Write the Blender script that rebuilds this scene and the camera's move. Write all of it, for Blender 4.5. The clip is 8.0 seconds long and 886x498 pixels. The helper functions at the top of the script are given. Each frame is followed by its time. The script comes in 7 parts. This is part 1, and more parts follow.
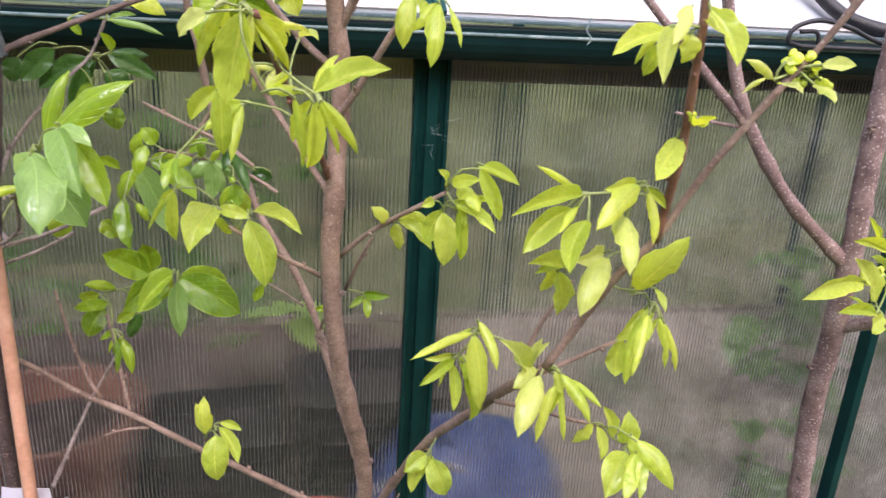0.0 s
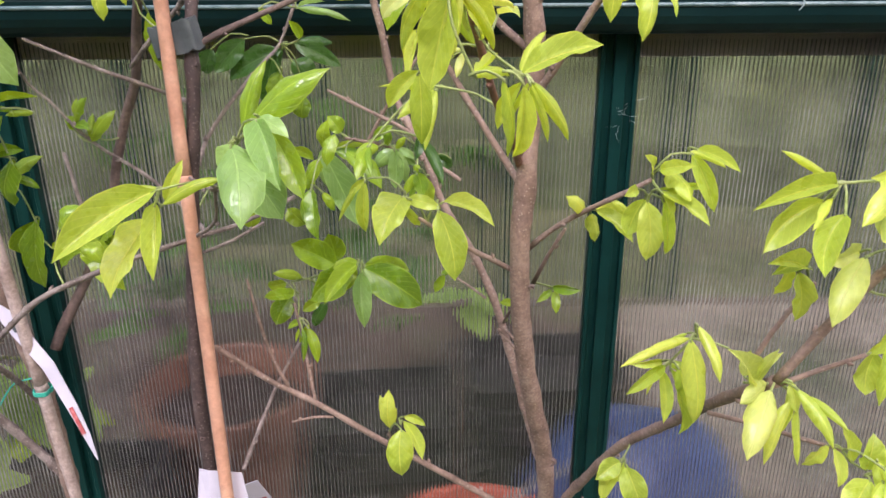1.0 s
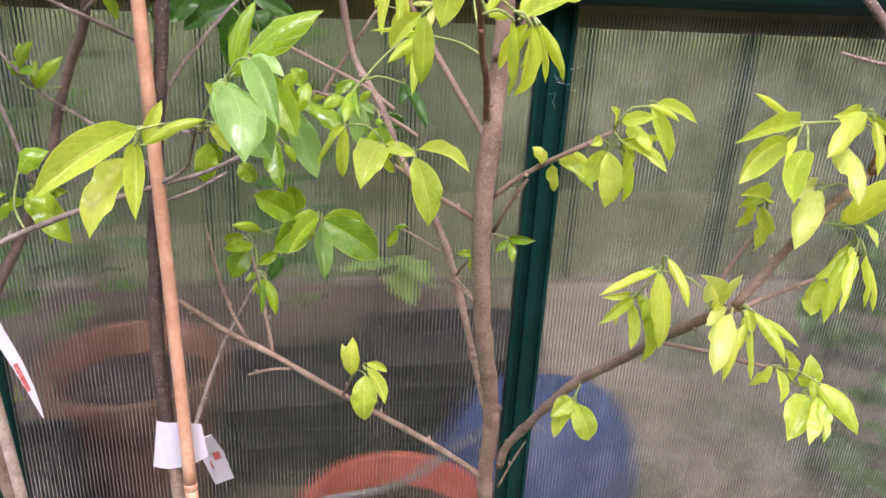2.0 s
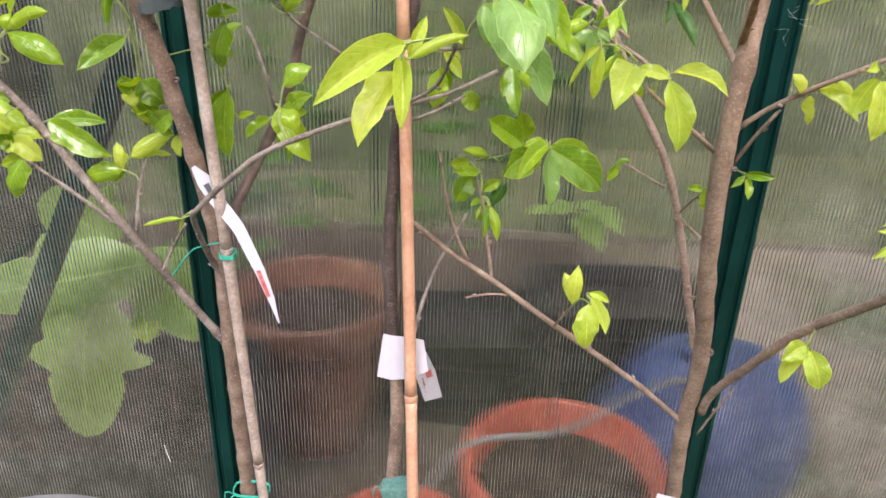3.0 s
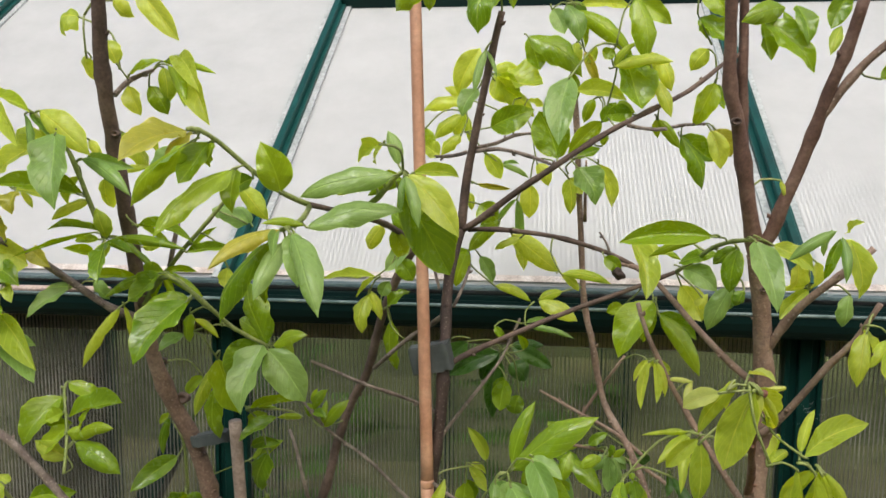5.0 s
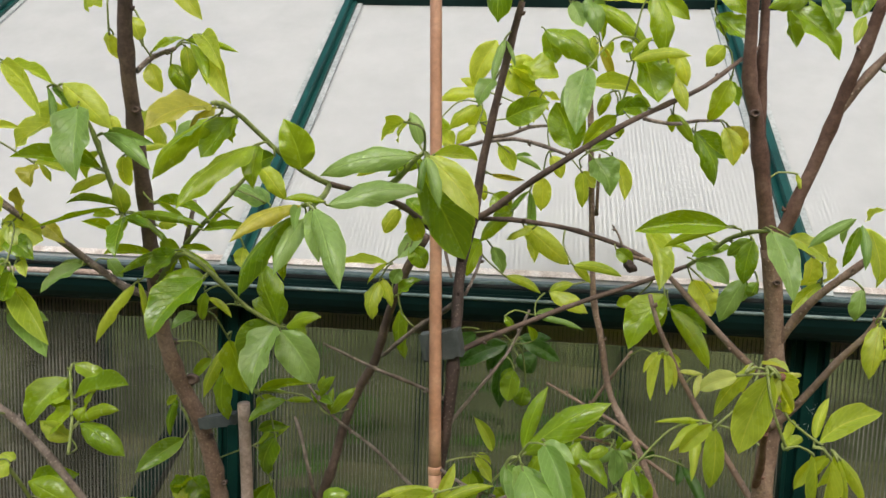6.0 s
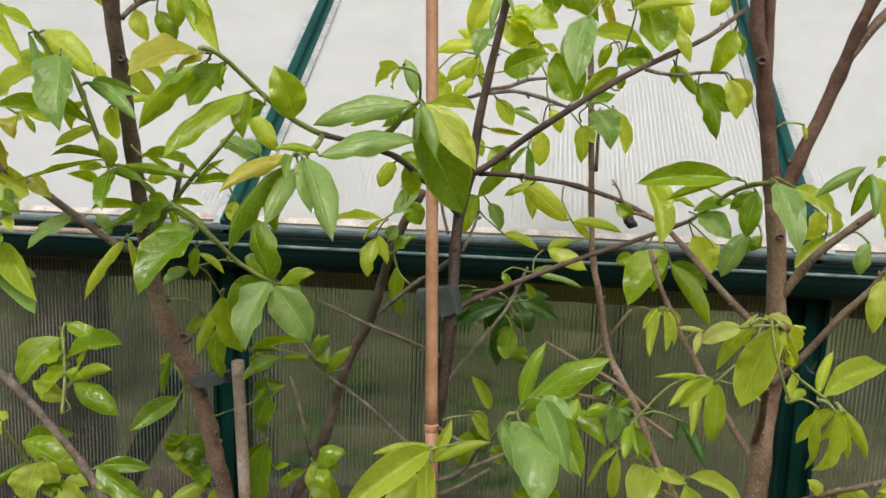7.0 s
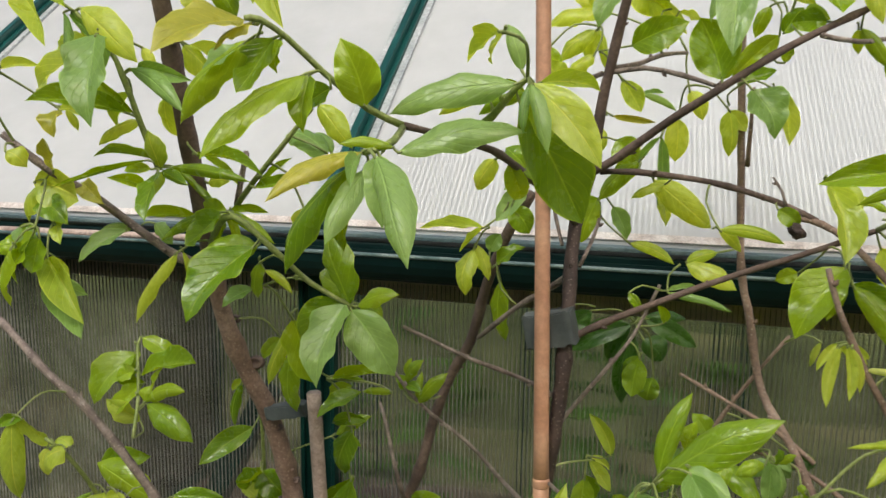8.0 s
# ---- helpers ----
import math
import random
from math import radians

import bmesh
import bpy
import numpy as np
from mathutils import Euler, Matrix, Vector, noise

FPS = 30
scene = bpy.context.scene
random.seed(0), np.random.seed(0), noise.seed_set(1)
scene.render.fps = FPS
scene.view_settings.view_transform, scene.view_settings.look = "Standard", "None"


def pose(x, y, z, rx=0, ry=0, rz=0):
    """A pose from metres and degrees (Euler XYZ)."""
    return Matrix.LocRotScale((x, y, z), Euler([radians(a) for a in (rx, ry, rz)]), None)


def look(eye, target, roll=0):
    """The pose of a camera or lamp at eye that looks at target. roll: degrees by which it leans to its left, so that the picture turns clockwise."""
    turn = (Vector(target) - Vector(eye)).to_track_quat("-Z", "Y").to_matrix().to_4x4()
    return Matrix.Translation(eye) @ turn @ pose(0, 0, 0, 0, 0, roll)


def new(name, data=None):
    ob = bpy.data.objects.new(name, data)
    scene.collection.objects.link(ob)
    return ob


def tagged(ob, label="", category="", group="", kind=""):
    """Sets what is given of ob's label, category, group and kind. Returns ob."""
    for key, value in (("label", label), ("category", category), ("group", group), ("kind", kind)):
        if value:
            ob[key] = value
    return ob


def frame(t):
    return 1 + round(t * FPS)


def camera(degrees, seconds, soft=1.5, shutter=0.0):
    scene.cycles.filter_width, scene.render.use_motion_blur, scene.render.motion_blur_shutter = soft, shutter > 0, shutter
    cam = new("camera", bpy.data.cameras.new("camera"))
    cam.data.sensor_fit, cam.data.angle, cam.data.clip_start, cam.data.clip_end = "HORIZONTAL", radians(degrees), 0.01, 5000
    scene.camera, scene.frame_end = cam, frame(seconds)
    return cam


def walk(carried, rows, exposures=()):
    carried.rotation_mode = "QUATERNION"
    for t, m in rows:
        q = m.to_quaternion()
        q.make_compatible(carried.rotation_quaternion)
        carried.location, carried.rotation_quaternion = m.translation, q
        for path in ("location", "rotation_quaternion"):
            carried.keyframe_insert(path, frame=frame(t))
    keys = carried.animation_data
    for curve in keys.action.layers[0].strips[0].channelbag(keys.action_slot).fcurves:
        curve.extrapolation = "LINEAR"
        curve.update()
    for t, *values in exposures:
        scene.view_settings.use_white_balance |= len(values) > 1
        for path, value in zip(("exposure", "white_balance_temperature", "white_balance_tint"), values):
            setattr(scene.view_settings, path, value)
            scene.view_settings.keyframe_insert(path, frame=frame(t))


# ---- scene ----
cam = camera(59.05, 8.0, shutter=0.12)
PATH = [
    (0, (-0.1472, -0.832, 1.2917), (0.2296, 1.0088, 0.6064), 3.53),
    (0.3, (-0.1832, -0.8225, 1.2858), (0.0867, 1.0352, 0.5958), 2.29),
    (0.5, (-0.1928, -0.8071, 1.2834), (-0.0426, 1.0607, 0.5843), 1.27),
    (1, (-0.1716, -0.7925, 1.285), (-0.1815, 1.0656, 0.5452), -0.36),
    (1.2, (-0.1622, -0.7929, 1.2786), (-0.1534, 1.0605, 0.5271), -0.55),
    (2.3, (-0.2683, -0.8267, 1.2522), (0.0564, 0.9877, 0.4759), 4.03),
    (2.5, (-0.2865, -0.8251, 1.2384), (-0.057, 0.9917, 0.4342), 3.68),
    (3, (-0.302, -0.8309, 1.2406), (-0.3745, 0.9676, 0.3687), 1.87),
    (3.5, (-0.3002, -0.8222, 1.2288), (-0.482, 0.9443, 0.3087), 1.29),
    (4, (-0.297, -0.827, 1.2698), (-0.5212, 0.9947, 0.4753), 0.67),
    (4.5, (-0.2894, -0.8282, 1.3399), (-0.531, 1.0982, 0.8595), 0.13),
    (5, (-0.2791, -0.8348, 1.3829), (-0.5128, 1.1363, 1.1375), 0.43),
    (5.2, (-0.2732, -0.8378, 1.3823), (-0.5025, 1.1384, 1.1775), 0.55),
    (6.3, (-0.2961, -0.8407, 1.3597), (-0.5161, 1.1313, 1.1092), 2.41),
    (6.5, (-0.2938, -0.8355, 1.3568), (-0.5055, 1.1345, 1.0845), 2.32),
    (7, (-0.2925, -0.8293, 1.357), (-0.5055, 1.1348, 1.0459), 2.00),
    (7.5, (-0.3029, -0.8167, 1.3601), (-0.5947, 1.1401, 1.0673), 1.54),
    (8, (-0.3064, -0.7217, 1.3537), (-0.7939, 1.1891, 1.02), 0.90),
]
walk(cam, [(t, look(eye, target, roll)) for t, eye, target, roll in PATH],
     exposures=[(0.0, 0.74, 6000, 24), (1.2, 0.8, 6000, 24), (2.5, 0.98, 6050, 21), (3.5, 1.05, 6350, 12), (4.05, 1.2, 6450, 10.5), (4.5, 0.68, 6500, 10), (4.9, 0.04, 6600, 8.5), (5.2, -0.2, 6650, 7), (8.0, -0.14, 6700, 6)])

# ---- light: a bright overcast sky ----
world = bpy.data.worlds.new("world")
scene.world = world
world.use_nodes = True
wn = world.node_tree.nodes
sky = wn.new("ShaderNodeTexSky")
sky.sky_type = "NISHITA"
sky.sun_disc = False
sky.sun_elevation = radians(50)
sky.sun_rotation = radians(150)
sky.air_density = 1.0
sky.dust_density = 6.0
wn["Background"].inputs["Strength"].default_value = 0.15
world.node_tree.links.new(sky.outputs["Color"], wn["Background"].inputs["Color"])
sun = new("sun", bpy.data.lights.new("sun", "SUN"))
sun.data.energy = 2.2
sun.data.angle = radians(25)
sun.data.color = (1.0, 0.97, 0.92)
sun.matrix_world = look((-1.2, -2.0, 4.0), (0, 0.2, 1.0))


# ---- materials ----
def material(name, rough=0.6, metal=0.0):
    m = bpy.data.materials.new(name)
    m.use_nodes = True
    p = m.node_tree.nodes["Principled BSDF"]
    p.inputs["Roughness"].default_value = rough
    p.inputs["Metallic"].default_value = metal
    return m, m.node_tree.nodes, m.node_tree.links, p


def ramp(nodes, stops):
    r = nodes.new("ShaderNodeValToRGB")
    while len(r.color_ramp.elements) < len(stops):
        r.color_ramp.elements.new(0.5)
    for e, (at, col) in zip(r.color_ramp.elements, stops):
        e.position, e.color = at, (*col, 1)
    return r


def noise_tex(nodes, links, scale, detail=4.0, rough=0.6, coord=None):
    n = nodes.new("ShaderNodeTexNoise")
    n.inputs["Scale"].default_value = scale
    n.inputs["Detail"].default_value = detail
    n.inputs["Roughness"].default_value = rough
    if coord is not None:
        links.new(coord, n.inputs["Vector"])
    return n


def mixed(nodes, links, kind, fac, a, b):
    m = nodes.new("ShaderNodeMix")
    m.data_type, m.blend_type = "RGBA", kind
    for sock, v in ((m.inputs[0], fac), (m.inputs[6], a), (m.inputs[7], b)):
        if isinstance(v, bpy.types.NodeSocket):
            links.new(v, sock)
        elif isinstance(v, tuple):
            sock.default_value = (*v, 1)
        else:
            sock.default_value = v
    return m.outputs[2]


def bumped(nodes, links, p, height, strength, dist):
    b = nodes.new("ShaderNodeBump")
    b.inputs["Strength"].default_value, b.inputs["Distance"].default_value = strength, dist
    links.new(height, b.inputs["Height"])
    links.new(b.outputs["Normal"], p.inputs["Normal"])
    return b


def speckled(name, dark, mid, light, scale, rough=0.7, spots=None, spot_scale=420.0, bump=0.4, dist=0.002, metal=0.0, grain=0.33):
    """Noisy surface at two scales, with optional raised pale spots."""
    m, n, l, p = material(name, rough, metal)
    co = n.new("ShaderNodeNewGeometry").outputs["Position"]
    big = noise_tex(n, l, scale, 3, 0.6, co)
    fine = noise_tex(n, l, scale * 9, 4, 0.7, co)
    r = ramp(n, [(0.3, dark), (0.5, mid), (0.72, light)])
    l.new(big.outputs["Fac"], r.inputs["Fac"])
    r2 = ramp(n, [(0.3, (1 - grain,) * 3), (0.7, (1 + 0.9 * grain,) * 3)])
    l.new(fine.outputs["Fac"], r2.inputs["Fac"])
    col = mixed(n, l, "MULTIPLY", 1.0, r.outputs["Color"], r2.outputs["Color"])
    height = fine.outputs["Fac"]
    if spots:
        v = n.new("ShaderNodeTexVoronoi")
        v.inputs["Scale"].default_value = spot_scale
        l.new(co, v.inputs["Vector"])
        sr = ramp(n, [(0.14, (1, 1, 1)), (0.26, (0, 0, 0))])
        l.new(v.outputs["Distance"], sr.inputs["Fac"])
        col = mixed(n, l, "MIX", sr.outputs["Color"], col, spots)
        add = n.new("ShaderNodeMath")
        add.operation = "ADD"
        l.new(fine.outputs["Fac"], add.inputs[0])
        l.new(sr.outputs["Color"], add.inputs[1])
        height = add.outputs[0]
    l.new(col, p.inputs["Base Color"])
    bumped(n, l, p, height, bump, dist)
    return m


bark = speckled("bark_tan", (0.165, 0.106, 0.077), (0.26, 0.172, 0.127), (0.365, 0.262, 0.20), 42, 0.7, (0.38, 0.29, 0.23), 310)
bark_dark = speckled("bark_dark", (0.062, 0.042, 0.036), (0.118, 0.080, 0.066), (0.20, 0.142, 0.115), 45, 0.75)
bark_spotted = speckled("bark_dark_speckled", (0.028, 0.018, 0.016), (0.055, 0.035, 0.030), (0.095, 0.064, 0.054), 45, 0.7, (0.17, 0.14, 0.12), 380)
bark_pink = speckled("bark_pinkish", (0.13, 0.08, 0.072), (0.225, 0.15, 0.135), (0.34, 0.25, 0.225), 40, 0.75, (0.62, 0.54, 0.49), 330)
bark_red = speckled("bark_red_brown", (0.12, 0.05, 0.03), (0.2, 0.09, 0.055), (0.3, 0.17, 0.12), 60, 0.6)
bark_smooth = speckled("bark_smooth_reddish", (0.092, 0.048, 0.036), (0.155, 0.086, 0.065), (0.25, 0.16, 0.125), 40, 0.65)
bark_limb = speckled("bark_limb_tan", (0.15, 0.10, 0.074), (0.25, 0.168, 0.127), (0.37, 0.27, 0.215), 45, 0.7, (0.36, 0.29, 0.245), 260)
bark_even = speckled("bark_even_brown", (0.152, 0.096, 0.069), (0.24, 0.157, 0.115), (0.34, 0.242, 0.184), 42, 0.7, (0.345, 0.258, 0.20), 310)
bark_twig = speckled("bark_twig", (0.115, 0.086, 0.072), (0.225, 0.178, 0.152), (0.37, 0.31, 0.272), 80, 0.7, (0.38, 0.32, 0.28), 230, 0.6, 0.003)
shoot_green = speckled("green_shoot", (0.16, 0.2, 0.05), (0.24, 0.3, 0.08), (0.34, 0.38, 0.15), 60, 0.5)
cane_new = speckled("bamboo_pink", (0.43, 0.22, 0.135), (0.52, 0.285, 0.185), (0.60, 0.37, 0.25), 30, 0.45, None, 300, 0.15, 0.001, grain=0.16)
cane_old = speckled("bamboo_weathered", (0.27, 0.20, 0.165), (0.44, 0.345, 0.30), (0.58, 0.485, 0.44), 35, 0.6, None, 300, 0.3, 0.001)
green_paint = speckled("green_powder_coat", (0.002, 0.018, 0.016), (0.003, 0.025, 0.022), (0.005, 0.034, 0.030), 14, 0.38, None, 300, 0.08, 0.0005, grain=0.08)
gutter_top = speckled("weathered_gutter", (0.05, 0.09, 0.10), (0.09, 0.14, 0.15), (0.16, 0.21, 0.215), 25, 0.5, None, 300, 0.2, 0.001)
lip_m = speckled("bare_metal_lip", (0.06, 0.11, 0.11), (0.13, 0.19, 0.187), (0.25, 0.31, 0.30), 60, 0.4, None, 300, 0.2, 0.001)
# Frame green darkened: shade on gutter and front header sits in the colour.
shaded_paint_m = speckled("shaded_green_paint", (0.002, 0.012, 0.012), (0.003, 0.016, 0.016), (0.005, 0.022, 0.021), 14, 0.45, None, 300, 0.08, 0.0005, grain=0.08)
for m_ in (green_paint, shaded_paint_m):
    m_.node_tree.nodes["Principled BSDF"].inputs["Specular IOR Level"].default_value = 0.16
rail_m = speckled("mauve_grey_rail", (0.56, 0.49, 0.505), (0.64, 0.57, 0.58), (0.72, 0.65, 0.65), 12, 0.5, None, 300, 0.1, 0.0005, grain=0.08)
earth = speckled("earth_floor", (0.040, 0.029, 0.025), (0.095, 0.072, 0.060), (0.115, 0.125, 0.07), 3.2, 0.95, None, 300, 0.7, 0.01)
black_plastic = speckled("black_plastic", (0.010, 0.010, 0.012), (0.016, 0.015, 0.018), (0.03, 0.028, 0.03), 10, 0.28, grain=0.08)
alga = speckled("dirt_edge", (0.40, 0.34, 0.31), (0.58, 0.53, 0.50), (0.72, 0.69, 0.67), 60, 0.8)
tape_grey = speckled("grey_tape", (0.05, 0.06, 0.062), (0.075, 0.088, 0.09), (0.11, 0.125, 0.125), 30, 0.5, None, 300, 0.2, 0.001, grain=0.16)
tape_green = speckled("green_tape", (0.05, 0.14, 0.125), (0.095, 0.21, 0.185), (0.20, 0.33, 0.30), 50, 0.5)
string_green = speckled("green_string", (0.02, 0.35, 0.24), (0.03, 0.45, 0.32), (0.06, 0.55, 0.4), 80, 0.5)
paper = speckled("white_label_card", (0.47, 0.45, 0.52), (0.51, 0.49, 0.56), (0.55, 0.53, 0.59), 3, 0.45, None, 300, 0.05, 0.0005, grain=0.08)
print_red = speckled("red_print", (0.35, 0.06, 0.06), (0.45, 0.1, 0.1), (0.6, 0.3, 0.28), 200, 0.5)
print_grey = speckled("grey_print", (0.3, 0.3, 0.33), (0.4, 0.4, 0.43), (0.5, 0.5, 0.52), 200, 0.5)
terracotta = speckled("terracotta_plastic", (0.31, 0.062, 0.038), (0.41, 0.088, 0.056), (0.50, 0.14, 0.10), 12, 0.5, grain=0.08)
brown_pot_m = speckled("brown_plastic", (0.12, 0.055, 0.037), (0.165, 0.078, 0.052), (0.215, 0.112, 0.078), 12, 0.5, grain=0.08)
blue_plastic = speckled("blue_plastic", (0.022, 0.046, 0.155), (0.032, 0.066, 0.215), (0.055, 0.10, 0.28), 10, 0.45, grain=0.08)
grey_plastic = speckled("grey_plastic", (0.175, 0.175, 0.18), (0.20, 0.20, 0.205), (0.23, 0.23, 0.235), 9, 0.5, None, 300, 0.06, 0.0006, grain=0.08)
soil = speckled("soil", (0.016, 0.009, 0.008), (0.038, 0.023, 0.019), (0.085, 0.055, 0.045), 30, 0.95, None, 300, 0.8, 0.01)
grass = speckled("grass_ground", (0.08, 0.115, 0.045), (0.135, 0.17, 0.075), (0.21, 0.21, 0.125), 3, 0.9, None, 300, 0.8, 0.02)
hedge_m = speckled("hedge_leaves", (0.085, 0.125, 0.06), (0.165, 0.235, 0.11), (0.29, 0.36, 0.19), 4, 0.8, None, 300, 0.9, 0.05)
dark_hedge_m = speckled("dark_hedge_leaves", (0.022, 0.036, 0.02), (0.05, 0.075, 0.042), (0.10, 0.13, 0.08), 4, 0.8, None, 300, 0.9, 0.05)
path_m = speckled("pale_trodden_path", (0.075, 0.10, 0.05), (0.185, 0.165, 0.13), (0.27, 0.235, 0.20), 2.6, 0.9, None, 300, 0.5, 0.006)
black_wire = speckled("black_cable", (0.012, 0.012, 0.014), (0.02, 0.02, 0.022), (0.035, 0.035, 0.037), 40, 0.45)
white_wire = speckled("white_plastic", (0.6, 0.6, 0.6), (0.7, 0.7, 0.7), (0.8, 0.8, 0.8), 40, 0.4, grain=0.08)


def leaf_material(name, lo, hi, through_col, gloss=0.4, thin=0.42):
    """A leaf blade: lamina with a pale midrib and side veins, light shining through."""
    m, n, l, p = material(name, gloss)
    uv = n.new("ShaderNodeUVMap").outputs["UV"]
    sep = n.new("ShaderNodeSeparateXYZ")
    l.new(uv, sep.inputs[0])

    def calc(op, a, b=None):
        k = n.new("ShaderNodeMath")
        k.operation = op
        for sock, v in zip(k.inputs, (a, b)):
            if isinstance(v, bpy.types.NodeSocket):
                l.new(v, sock)
            elif v is not None:
                sock.default_value = v
        return k.outputs[0]

    off = calc("ABSOLUTE", calc("SUBTRACT", sep.outputs[0], 0.5))
    rib = ramp(n, [(0.008, (1, 1, 1)), (0.028, (0, 0, 0))])
    l.new(off, rib.inputs["Fac"])
    side = calc("ABSOLUTE", calc("SINE", calc("MULTIPLY", calc("SUBTRACT", sep.outputs[1], calc("MULTIPLY", off, 0.75)), 24.0)))
    vein = ramp(n, [(0.05, (1, 1, 1)), (0.22, (0, 0, 0))])
    l.new(side, vein.inputs["Fac"])
    co = n.new("ShaderNodeNewGeometry").outputs["Position"]
    big = noise_tex(n, l, 26, 3, 0.6, co)
    info = n.new("ShaderNodeObjectInfo")
    pick = calc("ADD", calc("MULTIPLY", info.outputs["Random"], 0.6), calc("MULTIPLY", big.outputs["Fac"], 0.45))
    base = ramp(n, [(0.12, lo), (0.85, hi)])
    l.new(pick, base.inputs["Fac"])
    veined = mixed(n, l, "MIX", calc("MULTIPLY", vein.outputs["Color"], 0.22), base.outputs["Color"], tuple(min(1.0, c * 1.5 + 0.05) for c in hi))
    col = mixed(n, l, "MIX", calc("MULTIPLY", rib.outputs["Color"], 0.4), veined, tuple(min(1.0, c * 1.5 + 0.08) for c in hi))
    mott = noise_tex(n, l, 260, 3, 0.7, co)
    mr = ramp(n, [(0.35, (0.93, 0.94, 0.91)), (0.65, (1.06, 1.05, 1.05))])
    l.new(mott.outputs["Fac"], mr.inputs["Fac"])
    col = mixed(n, l, "MULTIPLY", 1.0, col, mr.outputs["Color"])
    edge = ramp(n, [(0.455, (0, 0, 0)), (0.5, (1, 1, 1))])
    l.new(off, edge.inputs["Fac"])
    col = mixed(n, l, "MIX", calc("MULTIPLY", edge.outputs["Color"], 0.55), col, tuple(min(1.0, c * 1.4 + 0.03) for c in hi))
    l.new(col, p.inputs["Base Color"])
    p.inputs["Specular IOR Level"].default_value = 0.85
    fine = noise_tex(n, l, 700, 3, 0.6, co)
    quilt = noise_tex(n, l, 130, 2, 0.5, co)
    rg = ramp(n, [(0.3, (gloss * 0.7,) * 3), (0.7, (gloss * 1.2,) * 3)])
    l.new(quilt.outputs["Fac"], rg.inputs["Fac"])
    l.new(rg.outputs["Color"], p.inputs["Roughness"])
    hgt = calc("ADD", calc("ADD", calc("MULTIPLY", fine.outputs["Fac"], 0.15), calc("MULTIPLY", quilt.outputs["Fac"], 2.4)), calc("SUBTRACT", calc("MULTIPLY", big.outputs["Fac"], 1.0), calc("ADD", calc("MULTIPLY", vein.outputs["Color"], 1.5), calc("MULTIPLY", rib.outputs["Color"], 1.8))))
    bumped(n, l, p, hgt, 0.5, 0.0014)
    tr = n.new("ShaderNodeBsdfTranslucent")
    l.new(mixed(n, l, "MULTIPLY", 1.0, col, through_col), tr.inputs["Color"])
    mix = n.new("ShaderNodeMixShader")
    mix.inputs[0].default_value = thin
    l.new(p.outputs[0], mix.inputs[1])
    l.new(tr.outputs[0], mix.inputs[2])
    l.new(mix.outputs[0], n["Material Output"].inputs["Surface"])
    return m


leaf_mats = {
    "y": leaf_material("young_leaf", (0.38, 0.53, 0.05), (0.60, 0.71, 0.13), (1.6, 1.4, 0.25), 0.34, 0.52),
    "g": leaf_material("green_leaf", (0.115, 0.25, 0.011), (0.32, 0.47, 0.022), (2.3, 1.75, 0.2), 0.25, 0.36),
    "p": leaf_material("pale_leaf", (0.20, 0.37, 0.085), (0.33, 0.50, 0.16), (1.5, 1.35, 0.45), 0.36),
    "o": leaf_material("bronze_leaf", (0.36, 0.40, 0.035), (0.50, 0.50, 0.065), (1.5, 1.2, 0.4), 0.36),
    "w": leaf_material("newest_leaf", (0.54, 0.65, 0.13), (0.73, 0.80, 0.27), (1.3, 1.2, 0.5), 0.36, 0.5),
    "d": leaf_material("deep_green_leaf", (0.04, 0.11, 0.016), (0.08, 0.19, 0.028), (1.3, 1.4, 0.5), 0.32),
}


def polycarbonate(name, haze, rough, tint, blotch=0.45):
    """Clear fluted twin-wall sheet: refraction, a sheen of reflection, a little milky haze."""
    m, n, l, p = material(name)
    n.remove(p)
    re = n.new("ShaderNodeBsdfRefraction")
    re.inputs["Roughness"].default_value, re.inputs["IOR"].default_value = rough, 1.25
    re.inputs["Color"].default_value = (*tint, 1)
    gl = n.new("ShaderNodeBsdfGlossy")
    gl.inputs["Roughness"].default_value = 0.12
    fr = n.new("ShaderNodeFresnel")
    fr.inputs["IOR"].default_value = 1.5
    df = n.new("ShaderNodeBsdfTranslucent")
    dd = n.new("ShaderNodeBsdfDiffuse")
    co = n.new("ShaderNodeNewGeometry").outputs["Position"]
    dirt = noise_tex(n, l, 5, 5, 0.65, co)
    dr = ramp(n, [(0.3, (haze * (1 - blotch),) * 3), (0.75, (haze * (1 + blotch),) * 3)])
    l.new(dirt.outputs["Fac"], dr.inputs["Fac"])
    df.inputs["Color"].default_value = (0.85, 0.87, 0.88, 1)
    dd.inputs["Color"].default_value = (0.8, 0.82, 0.84, 1)
    hz = n.new("ShaderNodeMixShader")
    hz.inputs[0].default_value = 0.5
    l.new(df.outputs[0], hz.inputs[1])
    l.new(dd.outputs[0], hz.inputs[2])
    m1 = n.new("ShaderNodeMixShader")
    l.new(fr.outputs[0], m1.inputs[0])
    l.new(re.outputs[0], m1.inputs[1])
    l.new(gl.outputs[0], m1.inputs[2])
    m2 = n.new("ShaderNodeMixShader")
    l.new(dr.outputs["Color"], m2.inputs[0])
    l.new(m1.outputs[0], m2.inputs[1])
    l.new(hz.outputs[0], m2.inputs[2])
    l.new(m2.outputs[0], n["Material Output"].inputs["Surface"])
    return m


